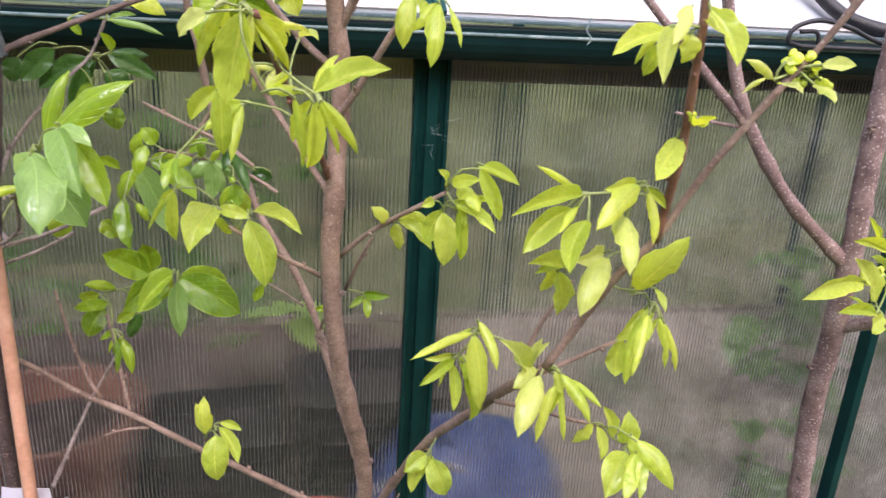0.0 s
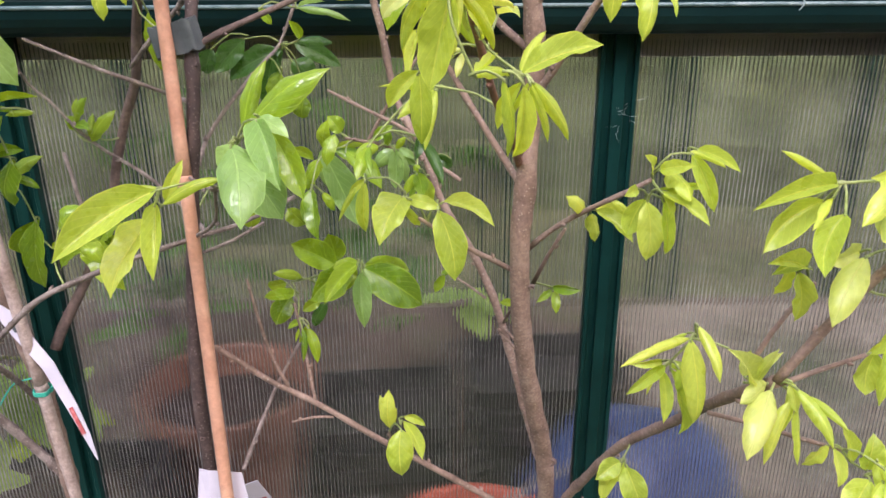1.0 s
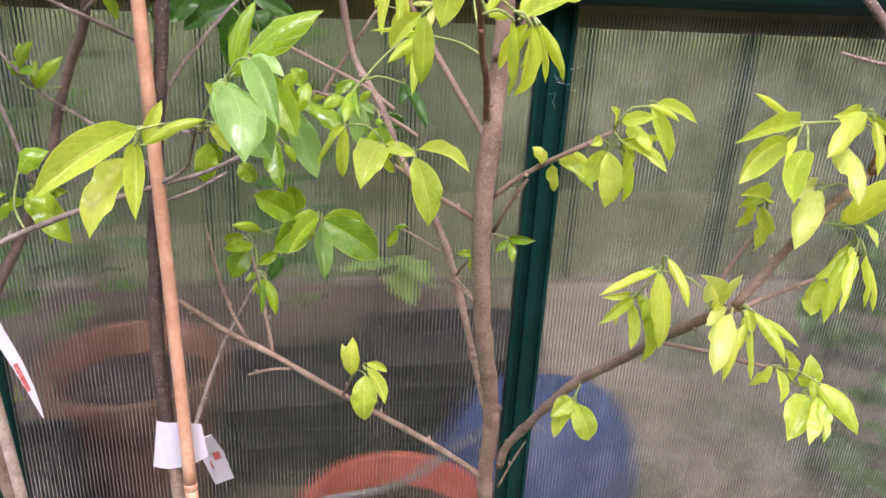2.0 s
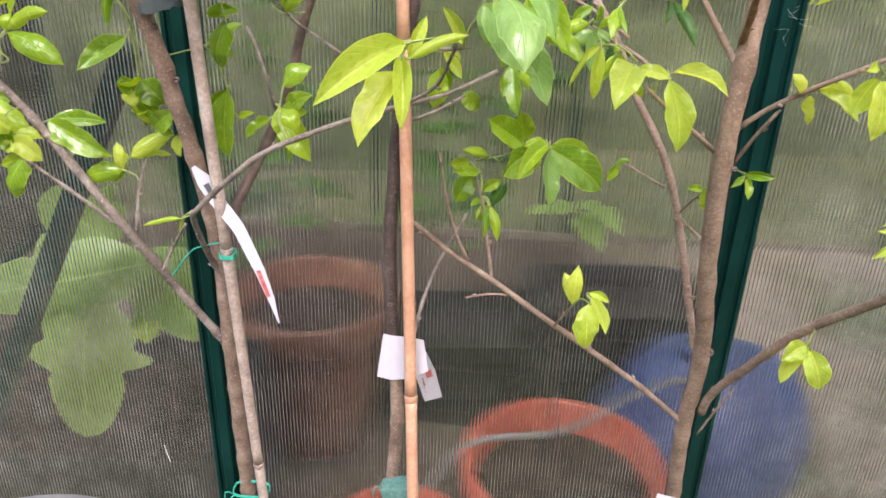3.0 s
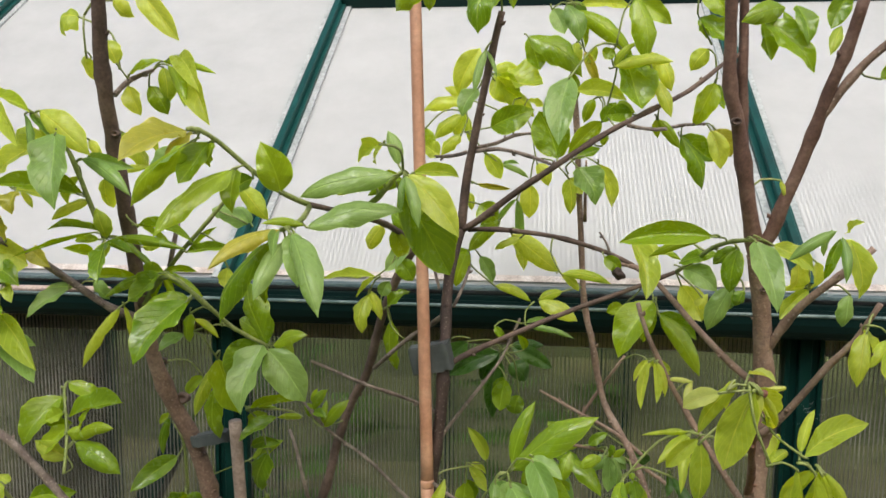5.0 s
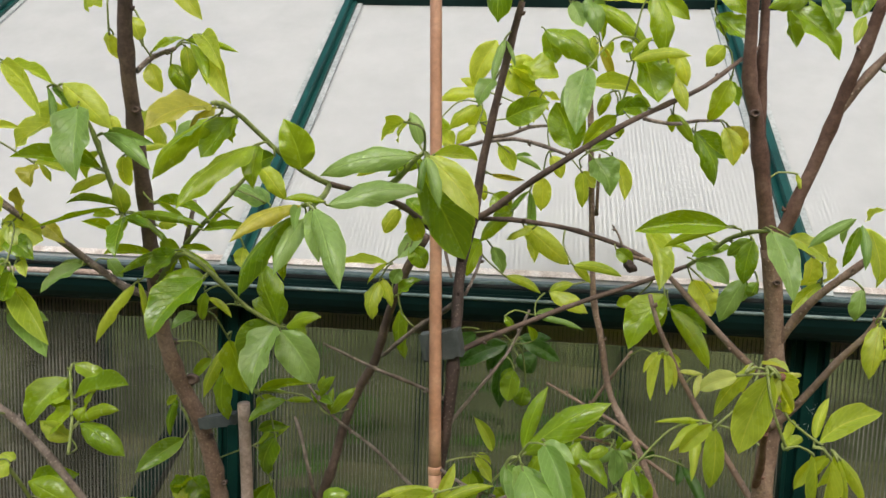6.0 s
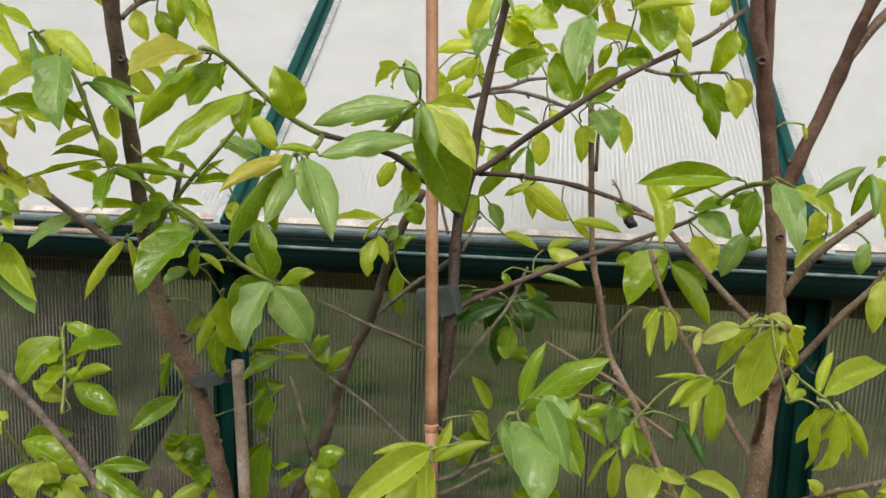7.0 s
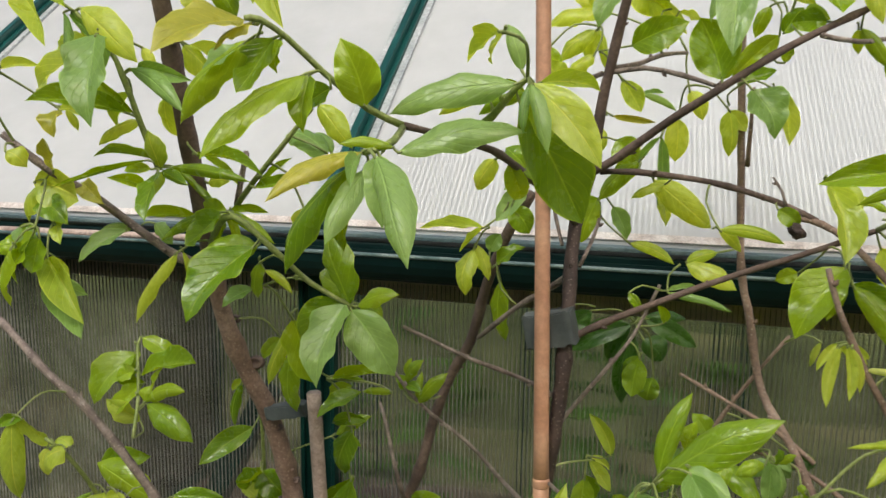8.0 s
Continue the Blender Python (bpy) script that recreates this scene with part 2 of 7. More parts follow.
poly_wall = polycarbonate("polycarbonate_wall", 0.005, 0.062, (0.935, 0.912, 0.888))
poly_roof = polycarbonate("polycarbonate_roof", 0.56, 0.10, (0.85, 0.85, 0.855), 0.12)
opal = speckled("opal_ribs", (0.54, 0.555, 0.57), (0.57, 0.585, 0.60), (0.60, 0.615, 0.63), 20, 0.4, None, 300, 0.05, 0.0005, grain=0.08)
# Frame green brightened: skylight on the roof bars is put into the colour.
roof_green = speckled("skylit_green_paint", (0.003, 0.045, 0.040), (0.004, 0.062, 0.055), (0.008, 0.085, 0.076), 14, 0.35, None, 300, 0.08, 0.0005, grain=0.08)
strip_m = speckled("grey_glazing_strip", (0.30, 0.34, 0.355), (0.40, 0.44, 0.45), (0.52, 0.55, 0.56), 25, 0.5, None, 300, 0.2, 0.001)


# ---- building blocks ----
def part(name, bm, mat, parent, label="", smooth=True, kind=""):
    me = bpy.data.meshes.new(name)
    bm.normal_update()
    bm.to_mesh(me)
    bm.free()
    if smooth:
        for poly in me.polygons:
            poly.use_smooth = True
    me.materials.append(mat)
    ob = new(name, me)
    if parent is not None:
        ob.parent = parent
        top = parent if parent.parent is None else parent.parent
        ob.matrix_parent_inverse = top.matrix_basis.inverted() if top is parent else Matrix.Identity(4)
    return tagged(ob, label=label, kind=kind)


def thing(name, at, label, category, group=""):
    ob = new(name)
    ob.empty_display_size = 0.05
    ob.matrix_basis = Matrix.Translation(at)
    return tagged(ob, label=label, category=category, group=group)


def add_box(bm, lo, hi, bevel=0.0):
    r = bmesh.ops.create_cube(bm, size=1.0)
    c = (Vector(lo) + Vector(hi)) / 2
    s = Vector(hi) - Vector(lo)
    bmesh.ops.transform(bm, matrix=Matrix.Translation(c) @ Matrix.Diagonal((*s, 1)), verts=r["verts"])
    if bevel:
        edges = {e for v in r["verts"] for e in v.link_edges}
        bmesh.ops.bevel(bm, geom=list(edges), offset=bevel, segments=2, affect="EDGES", profile=0.6)
    return bm


def box(lo, hi, bevel=0.0):
    return add_box(bmesh.new(), lo, hi, bevel)


def smooth_line(pts, radii, step=0.012):
    """A rounded line through the points, with its radius."""
    P = [Vector(p) for p in pts]
    out = []
    for i in range(len(P) - 1):
        a, b = P[max(i - 1, 0)], P[i]
        c, d = P[i + 1], P[min(i + 2, len(P) - 1)]
        n = max(2, int((c - b).length / step))
        for k in range(n):
            u = k / n
            q = 0.5 * ((2 * b) + (c - a) * u + (2 * a - 5 * b + 4 * c - d) * u * u + (3 * b - a - 3 * c + d) * u ** 3)
            out.append((q, radii[i] * (1 - u) + radii[i + 1] * u))
    out.append((P[-1], radii[-1]))
    return out


def tube(line, sides=8, wobble=0.0, rng=None):
    """A closed tube along (place, radius) rows."""
    bm = bmesh.new()
    rings = []
    side = None
    for i, (p, r) in enumerate(line):
        a = line[min(i + 1, len(line) - 1)][0] - line[max(i - 1, 0)][0]
        a.normalize()
        if side is None:
            side = a.orthogonal().normalized()
        side = (side - a * side.dot(a)).normalized()
        up = a.cross(side)
        ring = []
        for k in range(sides):
            t = 2 * math.pi * k / sides
            rr = r * (1 + (rng.uniform(-wobble, wobble) if rng else 0))
            ring.append(bm.verts.new(p + side * math.cos(t) * rr + up * math.sin(t) * rr))
        rings.append(ring)
    for a, b in zip(rings, rings[1:]):
        for k in range(sides):
            bm.faces.new((a[k], a[(k + 1) % sides], b[(k + 1) % sides], b[k]))
    bm.faces.new(list(reversed(rings[0])))
    bm.faces.new(rings[-1])
    return bm


def lathe(profile, sides=40, at=(0, 0, 0)):
    """A body of revolution from (radius, height) rows."""
    bm = bmesh.new()
    rings = []
    for r, z in profile:
        rings.append([bm.verts.new((at[0] + r * math.cos(2 * math.pi * k / sides), at[1] + r * math.sin(2 * math.pi * k / sides), at[2] + z)) for k in range(sides)])
    for a, b in zip(rings, rings[1:]):
        for k in range(sides):
            bm.faces.new((a[k], a[(k + 1) % sides], b[(k + 1) % sides], b[k]))
    bm.faces.new(list(reversed(rings[0])))
    bm.faces.new(rings[-1])
    bmesh.ops.recalc_face_normals(bm, faces=bm.faces[:])
    return bm


def fluted(width, height, pitch=0.0045, depth=0.0045, swell=0.00005):
    """A fluted sheet in its own x (width) and z (height); outer face towards -y; the edge faces keep sharp corners."""
    bm = bmesh.new()
    cols = int(width / pitch) * 6

    def row(y0, sgn, z):
        return [bm.verts.new((width * i / cols, y0 + sgn * swell * math.cos(2 * math.pi * i / 6), z)) for i in range(cols + 1)]

    fb, ft, bb, bt = row(0.0, -1, 0.0), row(0.0, -1, height), row(depth, 1, 0.0), row(depth, 1, height)
    for i in range(cols):
        bm.faces.new((fb[i], fb[i + 1], ft[i + 1], ft[i]))
        bm.faces.new((bb[i + 1], bb[i], bt[i], bt[i + 1]))
    for z, flip in ((0.0, True), (height, False)):
        a, b = row(0.0, -1, z), row(depth, 1, z)
        for i in range(cols):
            f = (a[i], a[i + 1], b[i + 1], b[i])
            bm.faces.new(tuple(reversed(f)) if flip else f)
    for i, flip in ((0, True), (cols, False)):
        f = [bm.verts.new(v.co) for v in (fb[i], bb[i], bt[i], ft[i])]
        bm.faces.new(list(reversed(f)) if flip else f)
    return bm


def extrusion(profile, z0, z1):
    """A bar of one welded (x, y) profile from z0 to z1."""
    bm = bmesh.new()
    lo = [bm.verts.new((x, y, z0)) for x, y in profile]
    hi = [bm.verts.new((x, y, z1)) for x, y in profile]
    n = len(profile)
    for k in range(n):
        bm.faces.new((lo[k], lo[(k + 1) % n], hi[(k + 1) % n], hi[k]))
    bm.faces.new(list(reversed(lo)))
    bm.faces.new(hi)
    bmesh.ops.recalc_face_normals(bm, faces=bm.faces[:])
    return bm


# ---- ground and surroundings ----
def hedge(name, x0, x1, y, height, label, seed, deep=0.8, mat=None):
    """A hedge: an uneven closed body set all over with single leaves."""
    r = random.Random(seed)
    verts, faces = [], []
    nx = int((x1 - x0) / 0.18)
    ring = [(0.0, 0.0), (-0.05, 0.35), (0.0, 0.75), (0.12, 0.93), (0.5, 1.0), (0.88, 0.93), (1.0, 0.75), (1.05, 0.35), (1.0, 0.0)]
    for i in range(nx + 1):
        px = x0 + (x1 - x0) * i / nx
        top = height * (1 + 0.13 * noise.noise(Vector((px * 0.9, y, 0))))
        for k, (v, h) in enumerate(ring):
            d = 0.16 * noise.noise(Vector((px * 1.7, k * 0.8, y))) + 0.07 * noise.noise(Vector((px * 5, k * 2.1, y)))
            verts.append((px, y + deep * v + d * (1 if v > 0.5 else -1), max(0.0, top * h + (d * 0.5 if h else 0.0))))
    m = len(ring)
    for i in range(nx):
        for k in range(m - 1):
            a = i * m + k
            faces.append((a, a + m, a + m + 1, a + 1))
    faces += [tuple(range(m)), tuple(reversed(range(nx * m, nx * m + m)))]
    body = list(verts)
    for f in faces[:-2]:
        for _ in range(int(9 * height / 3) + 5):
            u, w = r.random(), r.random()
            a, b, c, d = (Vector(body[q]) for q in f)
            p = a.lerp(b, u).lerp(d.lerp(c, u), w)
            out = Vector((r.uniform(-1, 1), r.uniform(-1, 1), r.uniform(-0.6, 1))).normalized()
            side = out.orthogonal().normalized()
            side.rotate(Matrix.Rotation(r.uniform(0, 6.28), 3, out))
            ln = r.uniform(0.05, 0.10)
            i0 = len(verts)
            lift = out * r.uniform(0.0, 0.08)
            verts += [tuple(p + lift), tuple(p + lift + out * ln * 0.5 + side * ln * 0.28), tuple(p + lift + out * ln), tuple(p + lift + out * ln * 0.5 - side * ln * 0.28)]
            faces.append((i0, i0 + 1, i0 + 2, i0 + 3))
    me = bpy.data.meshes.new(name)
    me.from_pydata(verts, [], faces)
    me.materials.append(mat or hedge_m)
    return tagged(new(name, me), label, "hedge", kind="stuff")


hedge("hedge", -9, 9, 4.5, 3.6, "dense green hedge behind the greenhouse", 31)
# Added out of view: gives the wall panels something dark to reflect.
hedge("hedge", -9, 9, -4.8, 3.0, "unseen dark green hedge added across the garden to darken panel reflections", 32, 0.8, dark_hedge_m)
hedge("hedge", -5.0, -0.15, 2.6, 1.2, "low dark green hedge close behind the greenhouse", 33, 0.5)
hedge("hedge", 0.3, 5.0, 3.0, 0.9, "low clipped green hedge behind the path", 34, 0.5)
bm = bmesh.new()
bmesh.ops.create_grid(bm, x_segments=8, y_segments=8, size=60)
ground = tagged(part("ground", bm, grass, None, smooth=False), "mown grass ground with bare patches around the greenhouse", "ground", kind="structure")

gr = random.Random(41)
verts, faces = [], []
for k in range(16000):
    x, y = gr.uniform(-5, 5), gr.uniform(-4.2, 4.0)
    if -1.9 < x < 1.3 and -0.03 < y < 1.9 or noise.noise(Vector((x * 1.5, y * 1.5, 0))) < -0.25:
        continue
    h, t = gr.uniform(0.03, 0.075), gr.uniform(0, 6.28)
    dx, dy, w = math.cos(t) * h * 0.5, math.sin(t) * h * 0.5, 0.004
    i0 = len(verts)
    verts += [(x - dy / h * w, y + dx / h * w, 0.0), (x + dy / h * w, y - dx / h * w, 0.0), (x + dx, y + dy, h)]
    faces.append((i0, i0 + 1, i0 + 2))
me = bpy.data.meshes.new("grass")
me.from_pydata(verts, [], faces)
me.materials.append(grass)
tagged(new("grass", me), "short uneven green grass blades round the greenhouse", "grass", kind="stuff")

# ---- greenhouse ----
EAVE, SLOPE, RIDGE_Y = 1.2393, 0.7503, 0.93
X0, X1 = -1.86, 2.48
RIDGE_Z = EAVE + SLOPE * RIDGE_Y
greenhouse = thing("greenhouse", (-0.31, 0.93, 0), "small greenhouse with dark green frame and fluted clear polycarbonate panels", "greenhouse")
bays = [X0 + 0.62 * i for i in range(8)]


def post_profile(name, x, y, side):
    """A post with a raised middle fin and two flanges."""
    half = [(0.0188, 0.012), (0.0192, 0.0115), (0.0192, -0.0075), (0.0186, -0.0082), (0.0150, -0.0082), (0.0145, -0.0075),
            (0.0145, -0.004), (0.0062, -0.004), (0.0062, -0.0112), (0.0055, -0.012)]
    prof = [(x + px, y + py) for px, py in half] + [(x - px, y + py) for px, py in reversed(half)]
    return part(name, extrusion(prof, 0.03, 1.199), green_paint, greenhouse, smooth=False)


for x in bays:
    if abs(x - 0.62) < 0.01:
        part("post", box((x - 0.006, -0.010, 0.03), (x + 0.006, 0.012, 1.20), 0.0015), green_paint, greenhouse, smooth=False)
    else:
        post_profile("post", x, 0.0, -1)
for x in bays[:-1]:
    for y0, nm in ((0.002, "wall_panel"), (1.853, "wall_panel")):
        ob = part(nm, fluted(0.62 - 0.030, 1.17), poly_wall, greenhouse)
        ob.matrix_basis = Matrix.Translation((x + 0.015, y0, 0.03))
        ob.matrix_parent_inverse = greenhouse.matrix_basis.inverted()
        ob.visible_shadow = False
rib_m = speckled("polycarbonate_ribs", (0.13, 0.13, 0.127), (0.26, 0.26, 0.253), (0.48, 0.48, 0.47), 14, 0.22)
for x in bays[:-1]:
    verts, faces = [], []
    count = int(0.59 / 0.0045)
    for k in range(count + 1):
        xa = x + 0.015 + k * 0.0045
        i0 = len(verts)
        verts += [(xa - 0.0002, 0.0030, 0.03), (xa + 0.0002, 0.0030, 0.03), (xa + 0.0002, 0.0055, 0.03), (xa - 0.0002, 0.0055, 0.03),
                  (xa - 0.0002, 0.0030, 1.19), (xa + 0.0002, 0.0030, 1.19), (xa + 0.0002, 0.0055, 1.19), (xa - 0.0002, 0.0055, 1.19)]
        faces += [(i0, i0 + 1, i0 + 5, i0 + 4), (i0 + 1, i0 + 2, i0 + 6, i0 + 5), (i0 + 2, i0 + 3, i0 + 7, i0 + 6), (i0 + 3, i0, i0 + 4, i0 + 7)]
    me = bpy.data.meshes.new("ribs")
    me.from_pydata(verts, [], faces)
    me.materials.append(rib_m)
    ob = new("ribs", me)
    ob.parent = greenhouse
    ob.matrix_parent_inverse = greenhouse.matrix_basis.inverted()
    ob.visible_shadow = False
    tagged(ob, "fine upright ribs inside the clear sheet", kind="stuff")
for x in bays:
    part("post", box((x - 0.019, 1.852, 0.03), (x + 0.019, 1.872, 1.20), 0.0015), green_paint, greenhouse, smooth=False)

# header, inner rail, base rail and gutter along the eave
part("header", box((X0 - 0.02, -0.0105, 1.199), (X1 + 0.02, 0.02, 1.232), 0.002), shaded_paint_m, greenhouse, smooth=False)
part("inner_rail", box((X0, 0.0135, 1.172), (X1, 0.03, 1.1985), 0.002), rail_m, greenhouse, smooth=False)
part("base_rail", box((X0 - 0.02, -0.015, 0.0), (X1 + 0.02, 0.03, 0.03), 0.003), green_paint, greenhouse, smooth=False)
part("header", box((X0 - 0.02, 1.845, 1.199), (X1 + 0.02, 1.875, 1.245), 0.002), green_paint, greenhouse, smooth=False)
gut = bmesh.new()
arc = []
for k in range(11):
    t = math.pi * (k / 10)
    arc.append((-0.0315 - 0.0205 * math.cos(t), 1.2255 - 0.026 * math.sin(t)))
shell = arc + [(-0.0315 + (y + 0.0315) * 0.92, 1.2255 + (z - 1.2255) * 0.93) for y, z in reversed(arc)]
ends = [[gut.verts.new((x, y, z)) for y, z in shell] for x in (X0 - 0.03, X1 + 0.03)]
for k in range(len(shell)):
    k2 = (k + 1) % len(shell)
    gut.faces.new((ends[0][k], ends[0][k2], ends[1][k2], ends[1][k]))
bmesh.ops.recalc_face_normals(gut, faces=gut.faces[:])
part("gutter", gut, shaded_paint_m, greenhouse, smooth=False)
lip = tube([(Vector((X0 - 0.03, -0.052, 1.2275)), 0.0019), (Vector((X1 + 0.03, -0.052, 1.2275)), 0.0019)], 8)
part("gutter_lip", lip, lip_m, greenhouse, "weathered pale edge of the gutter")
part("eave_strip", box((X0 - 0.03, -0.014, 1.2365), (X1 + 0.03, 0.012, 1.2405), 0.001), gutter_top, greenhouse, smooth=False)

# roof: bars and fluted panels on both slopes
pitch = math.atan(SLOPE)
run = RIDGE_Y / math.cos(pitch)


def roof_pose(x, back=False):
    if back:
        return Matrix.Translation((x, 1.86, EAVE)) @ Matrix.Rotation(math.pi, 4, "Z") @ Matrix.Rotation(pitch - math.pi / 2, 4, "X")
    return Matrix.Translation((x, 0.0, EAVE)) @ Matrix.Rotation(pitch - math.pi / 2, 4, "X")


def laid(ob, m):
    ob.matrix_basis = m
    ob.matrix_parent_inverse = greenhouse.matrix_basis.inverted()
    return ob


for back in (False, True):
    for x in bays[:-1]:
        ob = laid(part("roof_panel", fluted(0.59, run - 0.02, 0.0055, 0.0045, 0.000008), poly_roof, greenhouse), roof_pose(x + (0.605 if back else 0.015), back))
        ob.visible_shadow = False
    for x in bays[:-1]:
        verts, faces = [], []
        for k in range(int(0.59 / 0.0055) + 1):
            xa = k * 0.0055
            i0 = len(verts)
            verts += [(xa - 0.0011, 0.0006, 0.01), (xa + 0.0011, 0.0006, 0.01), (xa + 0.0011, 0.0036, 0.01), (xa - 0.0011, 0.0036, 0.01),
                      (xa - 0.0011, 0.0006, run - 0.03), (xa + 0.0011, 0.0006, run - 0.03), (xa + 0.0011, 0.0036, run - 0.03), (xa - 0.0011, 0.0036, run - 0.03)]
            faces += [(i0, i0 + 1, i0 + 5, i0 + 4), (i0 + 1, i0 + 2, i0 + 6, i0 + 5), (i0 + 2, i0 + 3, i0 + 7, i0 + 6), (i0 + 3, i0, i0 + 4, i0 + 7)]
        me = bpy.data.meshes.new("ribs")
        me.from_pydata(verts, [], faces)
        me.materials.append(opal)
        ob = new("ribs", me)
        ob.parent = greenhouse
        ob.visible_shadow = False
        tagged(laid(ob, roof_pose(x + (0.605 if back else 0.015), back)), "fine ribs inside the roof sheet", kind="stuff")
    for x in bays:
        half = [(0.0105, 0.010), (0.011, 0.0095), (0.011, -0.0075), (0.0105, -0.008), (0.0042, -0.008), (0.0042, -0.0175), (0.0036, -0.018)]
        prof = half + [(-px, py) for px, py in reversed(half)]
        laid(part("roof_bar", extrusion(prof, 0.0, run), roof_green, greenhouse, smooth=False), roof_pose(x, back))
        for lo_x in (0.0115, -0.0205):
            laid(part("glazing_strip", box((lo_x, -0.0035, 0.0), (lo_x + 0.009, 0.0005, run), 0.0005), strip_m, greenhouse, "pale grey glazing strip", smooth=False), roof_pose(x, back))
for u0, u1, dy in ((0.645, 0.670, -0.016), (0.682, 0.695, -0.012)):
    laid(part("vent_sill", box((-0.62, dy, u0), (1.24, 0.004, u1), 0.002), green_paint, greenhouse, smooth=False), roof_pose(-0.62 + 0.62))
part("ridge", box((X0, RIDGE_Y - 0.02, RIDGE_Z - 0.02), (X1, RIDGE_Y + 0.02, RIDGE_Z + 0.02), 0.004), green_paint, greenhouse, smooth=False)
dirty = box((X0, -0.003, 0.006), (X1, -0.0015, 0.015))
laid(part("dirt_line", dirty, alga, greenhouse, "brownish dirt along the eave edge of the roof sheets", smooth=False), roof_pose(0.0))
# gable ends
for x in (X0, X1):
    b = bmesh.new()
    shape = [(0.02, 0.03), (1.84, 0.03), (1.84, 1.2), (RIDGE_Y, RIDGE_Z - 0.03), (0.02, 1.2)]
    sides = [[b.verts.new((x + dx, y, z)) for y, z in shape] for dx in (-0.003, 0.003)]
    b.faces.new(sides[0])
    b.faces.new(list(reversed(sides[1])))
    for k in range(5):
        b.faces.new((sides[0][k], sides[0][(k + 1) % 5], sides[1][(k + 1) % 5], sides[1][k]))
    bmesh.ops.recalc_face_normals(b, faces=b.faces[:])
    g = part("gable_panel", b, poly_wall, greenhouse, smooth=False)
    g.visible_shadow = False
for x in (X0, X1):
    part("base_rail", box((x - 0.015, 0.031, 0.0), (x + 0.015, 1.849, 0.03), 0.003), green_paint, greenhouse, smooth=False)
    part("gable_rail", box((x - 0.012, 0.021, 1.185), (x + 0.012, 1.844, 1.21), 0.002), green_paint, greenhouse, smooth=False)
    part("gable_post", box((x - 0.012, RIDGE_Y - 0.012, 0.031), (x + 0.012, RIDGE_Y + 0.012, 1.184), 0.002), green_paint, greenhouse, smooth=False)
# Takes the path colour, so no dark line shows behind the floor.
part("base_rail", box((X0 - 0.015, 1.85, 0.0), (X1 + 0.015, 1.875, 0.03), 0.003), path_m, greenhouse, "back base rail in the mottled pale path colour", smooth=False)
# corner brace inside the wall frame
brace_line = [(Vector((-0.700, 0.045, 1.05)), 0.017), (Vector((-1.20, 0.045, 0.08)), 0.017)]
part("brace", tube(brace_line, 4), green_paint, greenhouse, smooth=False)

# ---- trees ----
rng = random.Random(7)
WOOD = {}
BARKS = {"trunk": bark, "stem": bark_dark, "limb": bark, "twig": bark_twig, "shoot": shoot_green}


def limb(tree, name, pts, r0, r1, own=None):
    n = len(pts)
    thin = {"trunk": 0.64, "stem": 0.66, "limb": 0.58}.get(name, 0.62) * MATS[tree.name].get("girth", 1.0)
    radii = [thin * (r0 + (r1 - r0) * i / (n - 1)) for i in range(n)]
    if name == "trunk":
        a, b = Vector(pts[0]), Vector(pts[1])
        foot = Vector((a.x + (a.x - b.x) * 0.6, a.y + 0.03, 0.0))
        pts = [tuple(foot), tuple((foot + a) / 2 + Vector((0.004, 0, 0)))] + list(pts)
        radii = [r0 * thin * 1.35, r0 * thin * 1.15] + radii
    line = smooth_line(pts, radii, 0.01)
    out = []
    period = 0.055 if name in ("trunk", "stem", "limb") else 0.035
    run_len = 0.0
    last = line[0][0]
    for p, r in line:
        run_len += (p - last).length
        last = p
        k = (run_len % period) / period
        node = math.exp(-((k - 0.5) / 0.09) ** 2)
        jit = Vector((noise.noise(p * 40), noise.noise(p * 40 + Vector((9, 0, 0))), noise.noise(p * 40 + Vector((0, 9, 0))))) * r * 0.11
        out.append((p + jit, r * (1 + (0.16 if name == "trunk" else 0.24) * node + 0.07 * noise.noise(p * 90))))
    mat = own or MATS[tree.name].get(name, BARKS[name])
    WOOD.setdefault(tree.name, []).extend(p for p, _ in out[::2] if p.z > 0.5)
    ob = part(name, tube(out, 10 if r0 > 0.005 else 7, 0.03, rng), mat, tree)
    if name != "trunk":
        step = 5 if name in ("twig", "shoot") else 6
        for i in range(3, len(out) - 1, step):
            p, r = out[i]
            axis = (out[i + 1][0] - out[i - 1][0]).normalized()
            away = axis.orthogonal().normalized()
            away.rotate(Matrix.Rotation(rng.uniform(0, 6.28), 3, axis))
            size = rng.uniform(0.0016, 0.0030)
            tip = p + away * (r + size * 0.9) + axis * size * 1.1
            part("bud", tube([(p + away * r * 0.6, size * 0.55), (p + away * (r + size * 0.3) + axis * size * 0.3, size * 0.6), (tip, size * 0.12)], 6), mat, ob)
    return ob


